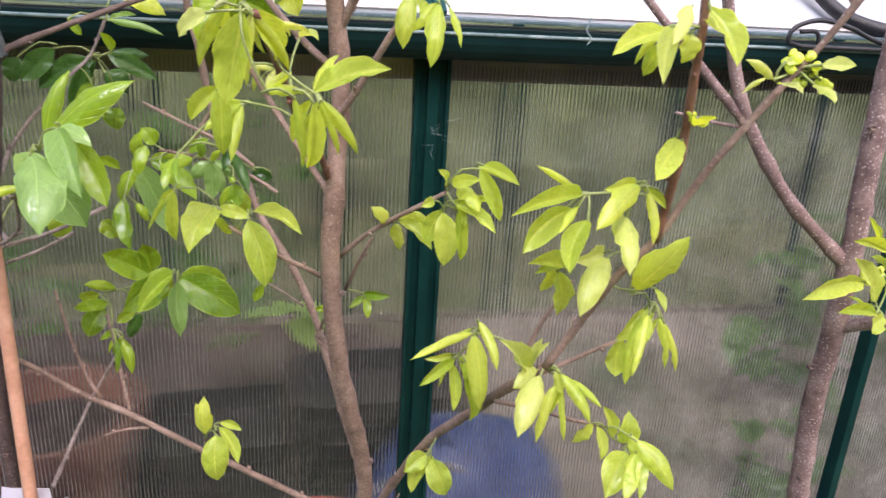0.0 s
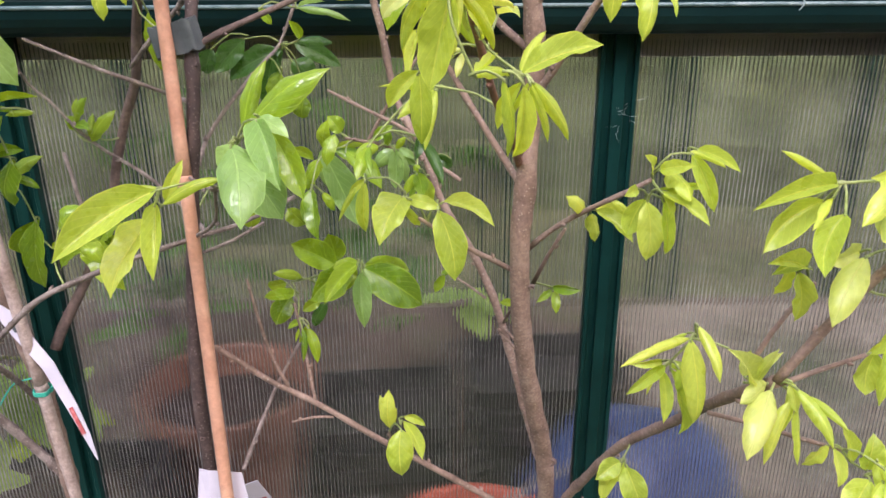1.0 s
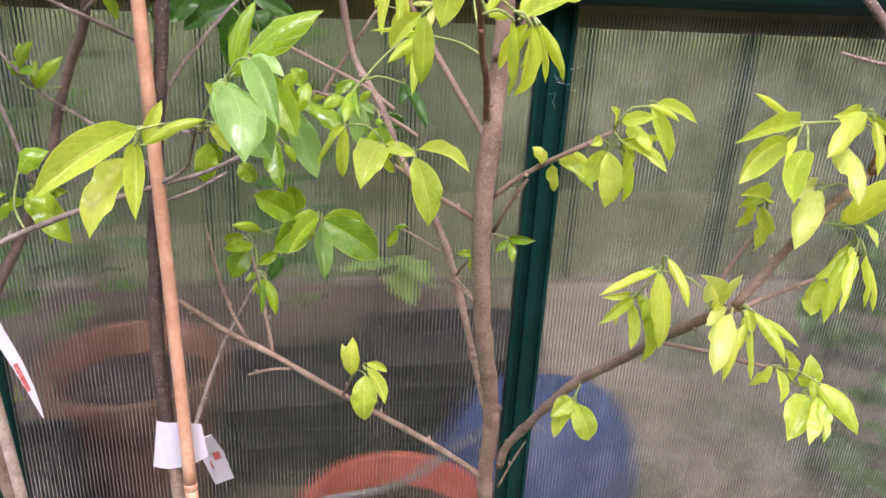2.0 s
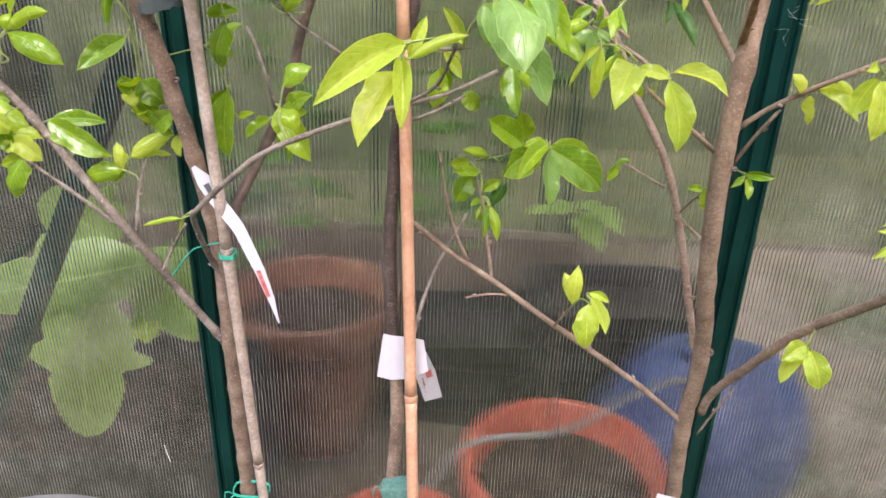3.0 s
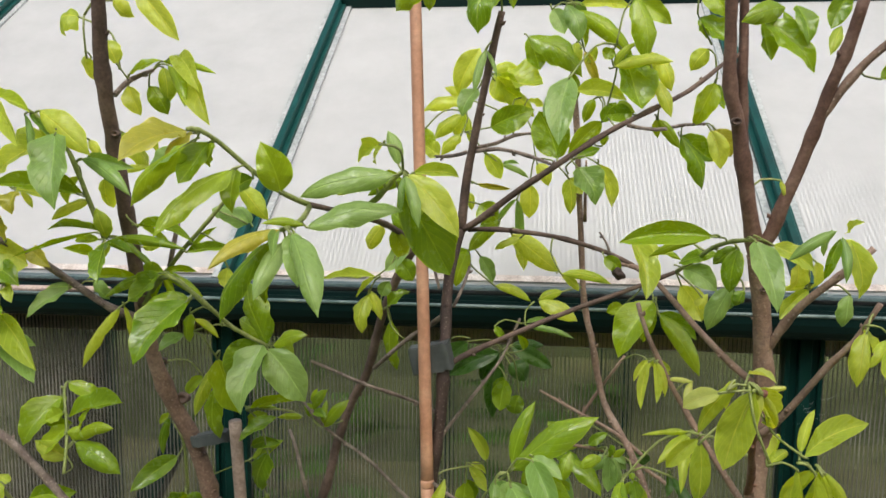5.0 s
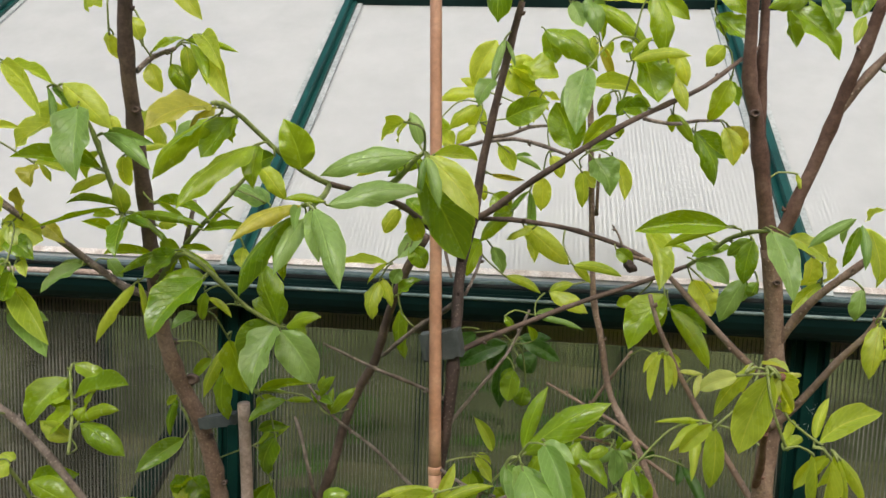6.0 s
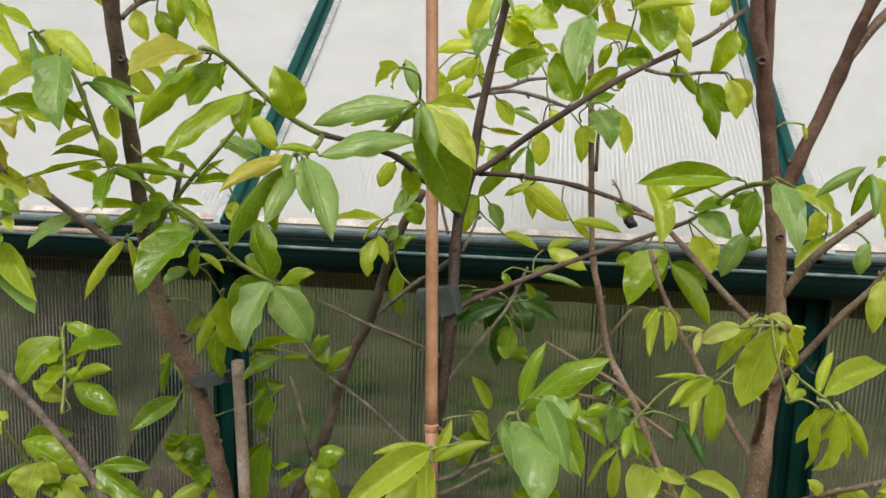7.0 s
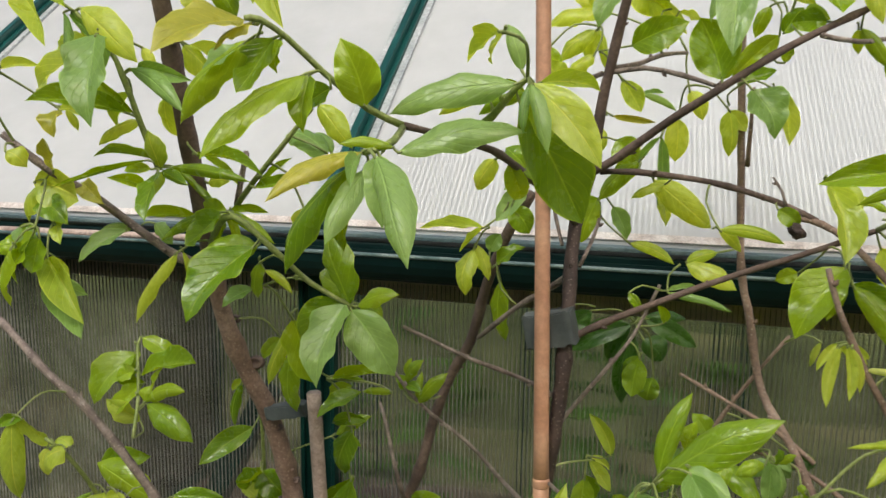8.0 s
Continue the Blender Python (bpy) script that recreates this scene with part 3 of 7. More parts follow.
def leaf_mesh(name, fold, arch, wave, seed, roll=0.0, hook=0.0, blunt=0.84, sweep=0.0):
    """A pointed oval blade, 1 long and 1 wide: folded along the midrib, rolled at the margins, arched, its tip hooked."""
    rows, half = 18, 4
    verts, faces, uvs = [], [], []
    for i in range(rows):
        v = i / (rows - 1)
        q = min(1.0, max(0.0, (v - 0.04) / 0.92))
        w = max(0.0, math.sin(math.pi * q ** blunt)) ** 0.52
        k = min(1.0, max(0.0, (v - 0.74) / 0.26))
        w *= 1 - 0.10 * k * k * (3 - 2 * k)
        if i == 0:
            w = 0.05
        for j in range(-half, half + 1):
            u = j / half
            skew = 1.0 + 0.10 * math.sin(seed * 1.7) * (1 if u > 0 else -1)
            th = u * roll * 1.35
            x = 0.5 * w * skew * (math.sin(th) / (roll * 1.35) if roll else u)
            z = fold * abs(x) + arch * 4 * v * (1 - v) * 0.5 - hook * max(0.0, v - 0.55) ** 2 * 3.2
            if roll:
                z -= 0.5 * w * (1 - math.cos(th)) / (roll * 1.35)
            ripple = math.sin(v * 11 + seed + (2 if u > 0 else 0)) + 0.5 * math.sin(v * 23 + 2.3 * seed - (1 if u > 0 else 0))
            verts.append((x + sweep * 4 * v * (1 - v), v, z + wave * abs(u) ** 2 * ripple * w))
            uvs.append((0.5 + 0.5 * u, v))
    wdt = 2 * half + 1
    for i in range(rows - 1):
        for j in range(wdt - 1):
            a = i * wdt + j
            faces.append((a, a + 1, a + 1 + wdt, a + wdt))
    me = bpy.data.meshes.new(name)
    me.from_pydata(verts, [], faces)
    layer = me.uv_layers.new(name="UVMap")
    for loop in me.loops:
        layer.data[loop.index].uv = uvs[loop.vertex_index]
    for poly in me.polygons:
        poly.use_smooth = True
    return me


FLAT = [(0.42, 0.16, 0.09, 1, 0.0, 0.35, 0.84), (0.55, -0.16, 0.09, 2, 0.0, -0.2, 0.95), (0.1, 0.26, 0.09, 3, 0.75, 0.45, 0.84),
        (0.48, 0.04, 0.11, 4, 0.0, 0.55, 0.75), (0.2, 0.22, 0.08, 8, 0.9, 0.5, 0.9), (0.7, 0.12, 0.08, 9, 0.5, 0.3, 0.84)]
SHUT = [(1.1, 0.28, 0.07, 5, 0.0, 0.4, 0.84), (0.2, 0.22, 0.07, 6, 1.15, 0.4, 0.84), (0.9, -0.22, 0.10, 7, 0.0, 0.0, 0.84), (0.0, 0.26, 0.08, 10, 1.0, 0.6, 0.84)]
YOUNG = [(0.1, 0.26, 0.08, 11, 1.05, 0.55, 0.84), (0.0, 0.18, 0.09, 12, 0.85, 0.4, 0.75)]
LEAF = {}
for key in leaf_mats:
    for sign in (-1, 1):
        sets = []
        for rows, bend in ((FLAT + (YOUNG if key in "yow" else []), 0.10), (SHUT, 0.28)):
            meshes = [leaf_mesh("leaf", *row, sign * bend * (0.5 + 0.25 * (k % 3))) for k, row in enumerate(rows)]
            for me in meshes:
                me.materials.append(leaf_mats[key])
            sets.append(meshes)
        LEAF[key, sign] = sets


def grown(rows):
    """The leaves, with smaller ones growing from the same nodes a little behind."""
    out = list(rows)
    for base, tip, width, tone in rows:
        b, t = Vector(base), Vector(tip)
        if (t - b).length < 0.026 or rng.random() > 0.66:
            continue
        swing = rng.uniform(0.5, 1.3)
        ways = [t - b, t - b]
        ways[0].rotate(Matrix.Rotation(swing, 3, "Y"))
        ways[1].rotate(Matrix.Rotation(-swing, 3, "Y"))
        ways.sort(key=lambda w: w.z)
        axis = ways[0 if rng.random() < 0.75 else 1]
        axis.y += rng.uniform(0.2, 0.5) * axis.length
        axis *= rng.uniform(0.5, 0.8)
        out.append((b + Vector((0, 0.004, 0)), b + axis, width * rng.uniform(0.45, 0.75), tone))
    return out


def set_leaf(tree, base, tip, width, tone, sway):
    """One leaf from stalk to tip, its blade turned to the open side and the light, with a stalk to the nearest wood."""
    b, t = Vector(base), Vector(tip)
    axis = t - b
    size = axis.length
    axis.normalize()
    hint = Vector((rng.uniform(-0.25, 0.25), -1.0, rng.uniform(0.15, 0.9)))
    up = (hint - axis * hint.dot(axis)).normalized()
    up.rotate(Matrix.Rotation(rng.uniform(-sway, sway), 3, axis))
    side = axis.cross(up)
    flat, shut = LEAF[tone, 1 if side.z > 0 else -1]
    narrow = width < 0.33 * size
    me = rng.choice(shut if narrow else flat)
    width *= (1.22 if narrow else 1.08) * (0.8 if tone == "w" else 1.0)
    m = Matrix((side * width, axis * size * 1.05, up * max(width, 0.3 * size))).transposed().to_4x4()
    m.translation = b
    ob = new("leaf", me)
    ob.parent = tree
    ob.matrix_parent_inverse = tree.matrix_basis.inverted()
    ob.matrix_basis = m
    spots = WOOD.get(tree.name)
    if spots:
        near = min(spots, key=lambda q: (q - b).length + (0.0 if (q - b).dot(axis) < 0 else 0.012))
        gap = (near - b).length
        if 0.003 < gap < 0.065:
            bend = b - axis * gap * 0.35 + Vector((0, 0, 0.08 * gap))
            r = 0.0006 + 0.003 * min(gap, 0.1)
            line = smooth_line([tuple(near), tuple((near + bend) / 2), tuple(b), tuple(b + axis * 0.04 * size)], [r * 1.3, r, 0.0008, 0.0005], 0.006)
            part("stalk", tube(line, 5), shoot_green, tree)
            if gap > 0.012:
                spots.append(b - axis * 0.004)


def leaves(tree, rows):
    """Leaves with smaller ones behind them."""
    for base, tip, width, tone in grown(rows) if tree.name.startswith("persimmon") else rows:
        set_leaf(tree, base, tip, width, tone, 0.5)


def foliage(tree, rows):
    """Single leaves, each just where it hangs, and a few half-hidden ones behind."""
    for base, tip, width, tone in rows:
        set_leaf(tree, base, tip, width, tone, 0.3)
        b, axis = Vector(base), Vector(tip) - Vector(base)
        if axis.length > 0.026 and rng.random() < 0.7:
            axis.rotate(Matrix.Rotation(rng.choice((-1, 1)) * rng.uniform(0.3, 0.8), 3, "Y"))
            axis.y += rng.uniform(0.3, 0.6) * axis.length
            set_leaf(tree, b + Vector((0, 0.006, 0)), b + axis * rng.uniform(0.5, 0.75), width * rng.uniform(0.5, 0.8), tone, 0.6)


def knot(tree_ob, centre, r, turn=0.0):
    """A healed branch scar: a raised ring round a sunken dark eye on the bark."""
    prof = [(r * 1.25, 0.0030), (r * 1.15, 0.0006), (r * 0.95, -0.0006), (r * 0.7, -0.0003), (r * 0.45, 0.0010), (r * 0.1, 0.0014)]
    b = lathe(prof, 14)
    m = Matrix.Translation(centre) @ Matrix.Rotation(turn, 4, "Z") @ Matrix.Rotation(-math.pi / 2, 4, "X") @ Matrix.Diagonal((1.0, 0.75, 1.0, 1.0))
    bmesh.ops.transform(b, matrix=m, verts=b.verts[:])
    return part("knot", b, bark_dark, tree_ob)


def bud_cluster(tree_ob, centre, count, spread, size):
    """Round green flower buds crowded on short stalks."""
    c = Vector(centre)
    for k in range(count):
        p = c + Vector((rng.uniform(-1, 1) * spread, rng.uniform(-0.6, 0.6) * spread, rng.uniform(-0.7, 0.7) * spread))
        b = bmesh.new()
        bmesh.ops.create_icosphere(b, subdivisions=2, radius=size * rng.uniform(0.7, 1.2))
        for v in b.verts:
            v.co = p + v.co * (1 + 0.25 * noise.noise(v.co * 400 + p * 50))
        part("flower_bud", b, leaf_mats["y"], tree_ob)
        part("stalk", tube([(c, 0.0007), (p, 0.0006)], 5), shoot_green, tree_ob)


MATS = {}


def tree(at, label, mats):
    ob = thing("persimmon_tree", at, label, "tree", "young fruit trees along the greenhouse")
    MATS[ob.name] = mats
    return ob


tree_a = tree((-0.09, -0.07, 0), "young persimmon tree with smooth light brown trunk and fresh yellow-green leaves", {"trunk": bark, "shoot": bark_red, "stem": bark_even, "limb": bark_limb, "twig": bark_limb})
tree_b = tree((-0.38, -0.25, 0), "young persimmon tree with speckled dark bark tied to a bamboo cane", {"trunk": bark_spotted, "limb": bark_dark, "twig": bark_twig, "girth": 1.0})
tree_c = tree((-0.53, -0.10, 0), "young persimmon tree with brown bark tied to a weathered cane", {"trunk": bark_smooth, "stem": bark_dark, "limb": bark_twig, "girth": 1.1})
tree_e = tree((0.25, -0.2, 0), "young persimmon tree with pinkish bark covered in pale lenticels", {"trunk": bark_pink, "limb": bark_pink, "twig": bark_pink, "girth": 1.3})

# tree by the middle post
limb(tree_a, "trunk", [(-0.044, -0.100, 0.452), (-0.056, -0.130, 0.584), (-0.077, -0.178, 0.737), (-0.083, -0.205, 0.838), (-0.110, -0.250, 0.973), (-0.119, -0.270, 1.071), (-0.117, -0.268, 1.120)], 0.0128, 0.0112)
limb(tree_a, "stem", [(-0.118, -0.269, 1.096), (-0.117, -0.268, 1.120), (-0.114, -0.266, 1.170), (-0.112, -0.264, 1.205), (-0.115, -0.264, 1.242), (-0.120, -0.268, 1.280), (-0.127, -0.275, 1.314)], 0.0112, 0.0092)
limb(tree_a, "stem", [(-0.124, -0.272, 1.300), (-0.127, -0.275, 1.314), (-0.136, -0.285, 1.347), (-0.143, -0.292, 1.377), (-0.149, -0.297, 1.404), (-0.155, -0.302, 1.419), (-0.158, -0.306, 1.436), (-0.159, -0.310, 1.453), (-0.161, -0.315, 1.479), (-0.163, -0.322, 1.510)], 0.0088, 0.0050, bark_smooth)
limb(tree_a, "stem", [(-0.139, -0.288, 1.358), (-0.143, -0.290, 1.388), (-0.146, -0.296, 1.418), (-0.149, -0.300, 1.437), (-0.149, -0.302, 1.454), (-0.151, -0.306, 1.481), (-0.152, -0.310, 1.513)], 0.0052, 0.0042, bark_smooth)
limb(tree_a, "stem", [(-0.125, -0.276, 1.317), (-0.119, -0.280, 1.330), (-0.114, -0.285, 1.350), (-0.108, -0.290, 1.370), (-0.104, -0.295, 1.387), (-0.100, -0.300, 1.405), (-0.097, -0.305, 1.421), (-0.093, -0.310, 1.437), (-0.089, -0.315, 1.453), (-0.085, -0.325, 1.481)], 0.0070, 0.0054, bark_smooth)
limb(tree_a, "limb", [(-0.098, -0.301, 1.408), (-0.095, -0.303, 1.413), (-0.089, -0.306, 1.424), (-0.081, -0.310, 1.436), (-0.075, -0.315, 1.444), (-0.063, -0.320, 1.456)], 0.0052, 0.0040)
limb(tree_a, "limb", [(-0.115, -0.265, 1.243), (-0.111, -0.268, 1.250), (-0.105, -0.275, 1.266), (-0.097, -0.285, 1.282), (-0.086, -0.295, 1.297), (-0.074, -0.305, 1.312), (-0.065, -0.312, 1.324)], 0.0058, 0.0036)
limb(tree_a, "limb", [(-0.119, -0.270, 1.181), (-0.109, -0.280, 1.195), (-0.096, -0.290, 1.219), (-0.083, -0.300, 1.244), (-0.072, -0.310, 1.263), (-0.062, -0.320, 1.290)], 0.005, 0.003)
limb(tree_a, "limb", [(-0.115, -0.262, 1.215), (-0.133, -0.255, 1.229), (-0.158, -0.240, 1.254), (-0.182, -0.210, 1.281), (-0.197, -0.190, 1.291), (-0.209, -0.188, 1.293)], 0.0048, 0.003)
limb(tree_a, "limb", [(-0.117, -0.262, 1.114), (-0.121, -0.255, 1.124), (-0.140, -0.250, 1.153), (-0.171, -0.240, 1.203), (-0.193, -0.240, 1.247), (-0.201, -0.240, 1.271)], 0.0048, 0.0028)
limb(tree_a, "limb", [(-0.078, -0.205, 0.826), (-0.088, -0.200, 0.843), (-0.102, -0.200, 0.892), (-0.126, -0.195, 0.982), (-0.146, -0.190, 1.033), (-0.175, -0.180, 1.082), (-0.191, -0.160, 1.121), (-0.214, -0.130, 1.159), (-0.226, -0.118, 1.216), (-0.233, -0.116, 1.245), (-0.240, -0.118, 1.337), (-0.246, -0.120, 1.422), (-0.251, -0.120, 1.475)], 0.0062, 0.0042)
limb(tree_a, "twig", [(-0.160, -0.170, 1.098), (-0.181, -0.165, 1.111), (-0.213, -0.170, 1.126), (-0.251, -0.190, 1.139)], 0.003, 0.002)
limb(tree_a, "twig", [(-0.180, -0.160, 1.119), (-0.205, -0.150, 1.136), (-0.242, -0.140, 1.153), (-0.272, -0.130, 1.166)], 0.003, 0.002)
limb(tree_a, "twig", [(-0.244, -0.100, 1.112), (-0.222, -0.100, 1.150), (-0.193, -0.100, 1.194)], 0.0028, 0.002)
limb(tree_a, "twig", [(-0.235, -0.120, 1.322), (-0.236, -0.130, 1.348), (-0.236, -0.130, 1.377)], 0.003, 0.0016)
limb(tree_a, "twig", [(-0.112, -0.262, 1.074), (-0.096, -0.270, 1.092), (-0.076, -0.290, 1.113), (-0.055, -0.310, 1.132), (-0.041, -0.315, 1.142)], 0.0035, 0.0024)
limb(tree_a, "twig", [(-0.106, -0.250, 1.041), (-0.098, -0.260, 1.066), (-0.088, -0.275, 1.094)], 0.003, 0.0018)
limb(tree_a, "twig", [(-0.115, -0.255, 1.049), (-0.140, -0.275, 1.071), (-0.160, -0.290, 1.087), (-0.190, -0.305, 1.113)], 0.0035, 0.002)
limb(tree_a, "twig", [(-0.111, -0.240, 0.972), (-0.120, -0.230, 0.978), (-0.129, -0.225, 0.985)], 0.0022, 0.0014)
limb(tree_a, "twig", [(-0.139, -0.190, 1.000), (-0.153, -0.170, 1.003), (-0.170, -0.160, 1.010)], 0.002, 0.0012)
limb(tree_a, "twig", [(-0.124, -0.200, 0.982), (-0.122, -0.220, 1.000), (-0.118, -0.230, 1.011)], 0.002, 0.0012)
limb(tree_a, "twig", [(-0.123, -0.200, 0.976), (-0.113, -0.210, 0.968), (-0.110, -0.240, 0.971)], 0.002, 0.0014)
limb(tree_a, "twig", [(-0.091, -0.220, 0.913), (-0.102, -0.225, 0.913), (-0.109, -0.220, 0.910)], 0.002, 0.0014)
limb(tree_a, "limb", [(-0.072, -0.178, 0.734), (-0.094, -0.185, 0.758), (-0.141, -0.200, 0.804), (-0.189, -0.212, 0.845), (-0.234, -0.220, 0.881), (-0.283, -0.226, 0.920), (-0.316, -0.235, 0.946), (-0.350, -0.240, 0.976), (-0.358, -0.245, 0.985)], 0.0052, 0.0035)
limb(tree_a, "twig", [(-0.304, -0.230, 0.939), (-0.314, -0.225, 0.957), (-0.324, -0.220, 0.987), (-0.332, -0.220, 1.032)], 0.0028, 0.0016)
limb(tree_a, "twig", [(-0.283, -0.226, 0.921), (-0.288, -0.220, 0.951), (-0.293, -0.210, 0.975), (-0.299, -0.205, 1.003)], 0.0026, 0.0016)
limb(tree_a, "twig", [(-0.269, -0.225, 0.905), (-0.285, -0.225, 0.905), (-0.305, -0.225, 0.900)], 0.002, 0.0014)
limb(tree_a, "twig", [(-0.224, -0.220, 0.873), (-0.220, -0.240, 0.895), (-0.218, -0.270, 0.922)], 0.002, 0.0012)
limb(tree_a, "limb", [(-0.065, -0.185, 0.761), (-0.063, -0.200, 0.796), (-0.049, -0.250, 0.869), (-0.036, -0.290, 0.924), (-0.019, -0.340, 0.977), (-0.010, -0.390, 1.026), (-0.001, -0.440, 1.070)], 0.0075, 0.0055)
limb(tree_a, "limb", [(-0.001, -0.440, 1.070), (0.017, -0.450, 1.110), (0.029, -0.460, 1.139), (0.045, -0.465, 1.161), (0.057, -0.477, 1.197), (0.083, -0.485, 1.241), (0.098, -0.490, 1.264), (0.110, -0.500, 1.292)], 0.0046, 0.0026)
limb(tree_a, "shoot", [(0.044, -0.465, 1.159), (0.044, -0.470, 1.181), (0.042, -0.480, 1.209), (0.037, -0.490, 1.240), (0.032, -0.500, 1.271), (0.027, -0.505, 1.293)], 0.0042, 0.003)
limb(tree_a, "twig", [(-0.012, -0.430, 1.071), (-0.005, -0.435, 1.096), (0.010, -0.440, 1.126)], 0.0026, 0.0018)
limb(tree_a, "twig", [(0.001, -0.440, 1.068), (0.019, -0.445, 1.080), (0.034, -0.455, 1.094)], 0.0026, 0.0018)
limb(tree_a, "twig", [(-0.015, -0.390, 1.018), (0.010, -0.405, 1.019), (0.030, -0.415, 1.017), (0.047, -0.430, 1.020)], 0.0024, 0.0018)
limb(tree_a, "twig", [(-0.066, -0.190, 0.737), (-0.058, -0.200, 0.773), (-0.048, -0.210, 0.808)], 0.002, 0.0014)
limb(tree_a, "shoot", [(-0.120, -0.262, 1.134), (-0.131, -0.310, 1.171), (-0.144, -0.353, 1.200), (-0.156, -0.400, 1.240), (-0.164, -0.440, 1.265)], 0.0042, 0.0026)
leaves(tree_a, [
    ((-0.268, -0.190, 1.130), (-0.264, -0.200, 1.153), 0.012, "g"),
])
leaves(tree_a, [
    ((-0.307, -0.190, 1.015), (-0.323, -0.190, 1.011), 0.011, "g"),
])
leaves(tree_a, [
    ((-0.174, -0.160, 1.009), (-0.182, -0.160, 0.993), 0.008, "g"),
    ((-0.177, -0.160, 1.009), (-0.165, -0.160, 1.012), 0.006, "g"),
    ((-0.118, -0.230, 1.014), (-0.129, -0.230, 1.015), 0.006, "g"),
    ((-0.116, -0.235, 1.018), (-0.112, -0.235, 0.997), 0.011, "g"),
])
leaves(tree_a, [
    ((-0.182, -0.100, 1.100), (-0.167, -0.100, 1.090), 0.016, "d"),
])
leaves(tree_a, [
    ((-0.122, -0.400, 1.466), (-0.130, -0.400, 1.448), 0.010, "g"),
    ((-0.064, -0.300, 1.431), (-0.051, -0.300, 1.438), 0.009, "g"),
])
leaves(tree_a, [
    ((-0.222, -0.220, 1.140), (-0.238, -0.230, 1.135), 0.012, "g"),
    ((-0.215, -0.220, 1.141), (-0.215, -0.230, 1.153), 0.009, "g"),
    ((-0.195, -0.200, 1.113), (-0.205, -0.200, 1.095), 0.008, "g"),
    ((-0.195, -0.200, 1.115), (-0.191, -0.200, 1.096), 0.011, "g"),
    ((-0.197, -0.200, 1.115), (-0.193, -0.200, 1.119), 0.007, "g"),
])
leaves(tree_a, [
    ((-0.168, -0.100, 1.098), (-0.188, -0.100, 1.091), 0.016, "d"),
])
foliage(tree_a, [
    ((-0.124, -0.410, 1.344), (-0.146, -0.410, 1.329), 0.007, "p"),
    ((-0.122, -0.410, 1.340), (-0.128, -0.410, 1.319), 0.005, "g"),
    ((-0.121, -0.410, 1.341), (-0.121, -0.420, 1.320), 0.006, "p"),
    ((-0.113, -0.400, 1.338), (-0.105, -0.400, 1.308), 0.015, "y"),
    ((-0.119, -0.410, 1.343), (-0.117, -0.420, 1.350), 0.006, "y"),
    ((-0.118, -0.290, 1.366), (-0.113, -0.290, 1.354), 0.005, "y"),
])
foliage(tree_a, [
    ((-0.275, -0.170, 1.257), (-0.244, -0.180, 1.245), 0.018, "y"),
    ((-0.286, -0.170, 1.236), (-0.246, -0.180, 1.229), 0.007, "p"),
    ((-0.312, -0.180, 1.236), (-0.304, -0.180, 1.225), 0.007, "g"),
    ((-0.271, -0.185, 1.128), (-0.247, -0.185, 1.068), 0.022, "p"),
    ((-0.260, -0.185, 1.129), (-0.231, -0.185, 1.114), 0.015, "g"),
    ((-0.073, -0.300, 1.292), (-0.074, -0.300, 1.270), 0.014, "p"),
    ((-0.073, -0.330, 1.274), (-0.079, -0.340, 1.243), 0.015, "y"),
    ((-0.185, -0.440, 1.264), (-0.201, -0.428, 1.252), 0.012, "w"),
    ((-0.177, -0.440, 1.269), (-0.193, -0.428, 1.238), 0.010, "y"),
    ((-0.169, -0.440, 1.266), (-0.178, -0.428, 1.222), 0.017, "y"),
])
foliage(tree_a, [
    ((-0.165, -0.440, 1.265), (-0.168, -0.428, 1.236), 0.008, "w"),
    ((-0.165, -0.440, 1.264), (-0.146, -0.410, 1.234), 0.007, "y"),
    ((-0.142, -0.330, 1.244), (-0.132, -0.350, 1.246), 0.007, "w"),
    ((-0.158, -0.420, 1.259), (-0.135, -0.390, 1.254), 0.005, "w"),
    ((-0.159, -0.440, 1.228), (-0.139, -0.410, 1.225), 0.007, "y"),
    ((-0.136, -0.420, 1.225), (-0.094, -0.390, 1.234), 0.011, "y"),
    ((-0.146, -0.440, 1.226), (-0.140, -0.428, 1.187), 0.007, "y"),
    ((-0.137, -0.440, 1.224), (-0.139, -0.428, 1.187), 0.008, "y"),
    ((-0.134, -0.440, 1.224), (-0.123, -0.428, 1.194), 0.005, "y"),
    ((-0.133, -0.440, 1.225), (-0.112, -0.428, 1.195), 0.007, "y"),
])
foliage(tree_a, [
    ((-0.177, -0.330, 1.204), (-0.207, -0.350, 1.208), 0.004, "y"),
    ((-0.178, -0.330, 1.202), (-0.197, -0.350, 1.191), 0.008, "y"),
    ((-0.177, -0.330, 1.202), (-0.183, -0.350, 1.173), 0.008, "y"),
    ((-0.185, -0.400, 1.223), (-0.185, -0.400, 1.187), 0.014, "y"),
    ((-0.191, -0.240, 1.226), (-0.197, -0.250, 1.193), 0.006, "y"),
    ((-0.187, -0.240, 1.226), (-0.186, -0.250, 1.198), 0.005, "y"),
    ((-0.186, -0.245, 1.227), (-0.179, -0.245, 1.201), 0.007, "y"),
    ((-0.190, -0.235, 1.225), (-0.174, -0.235, 1.215), 0.007, "y"),
    ((-0.175, -0.120, 1.196), (-0.180, -0.120, 1.177), 0.006, "y"),
    ((-0.176, -0.240, 1.213), (-0.161, -0.250, 1.214), 0.007, "w"),
])
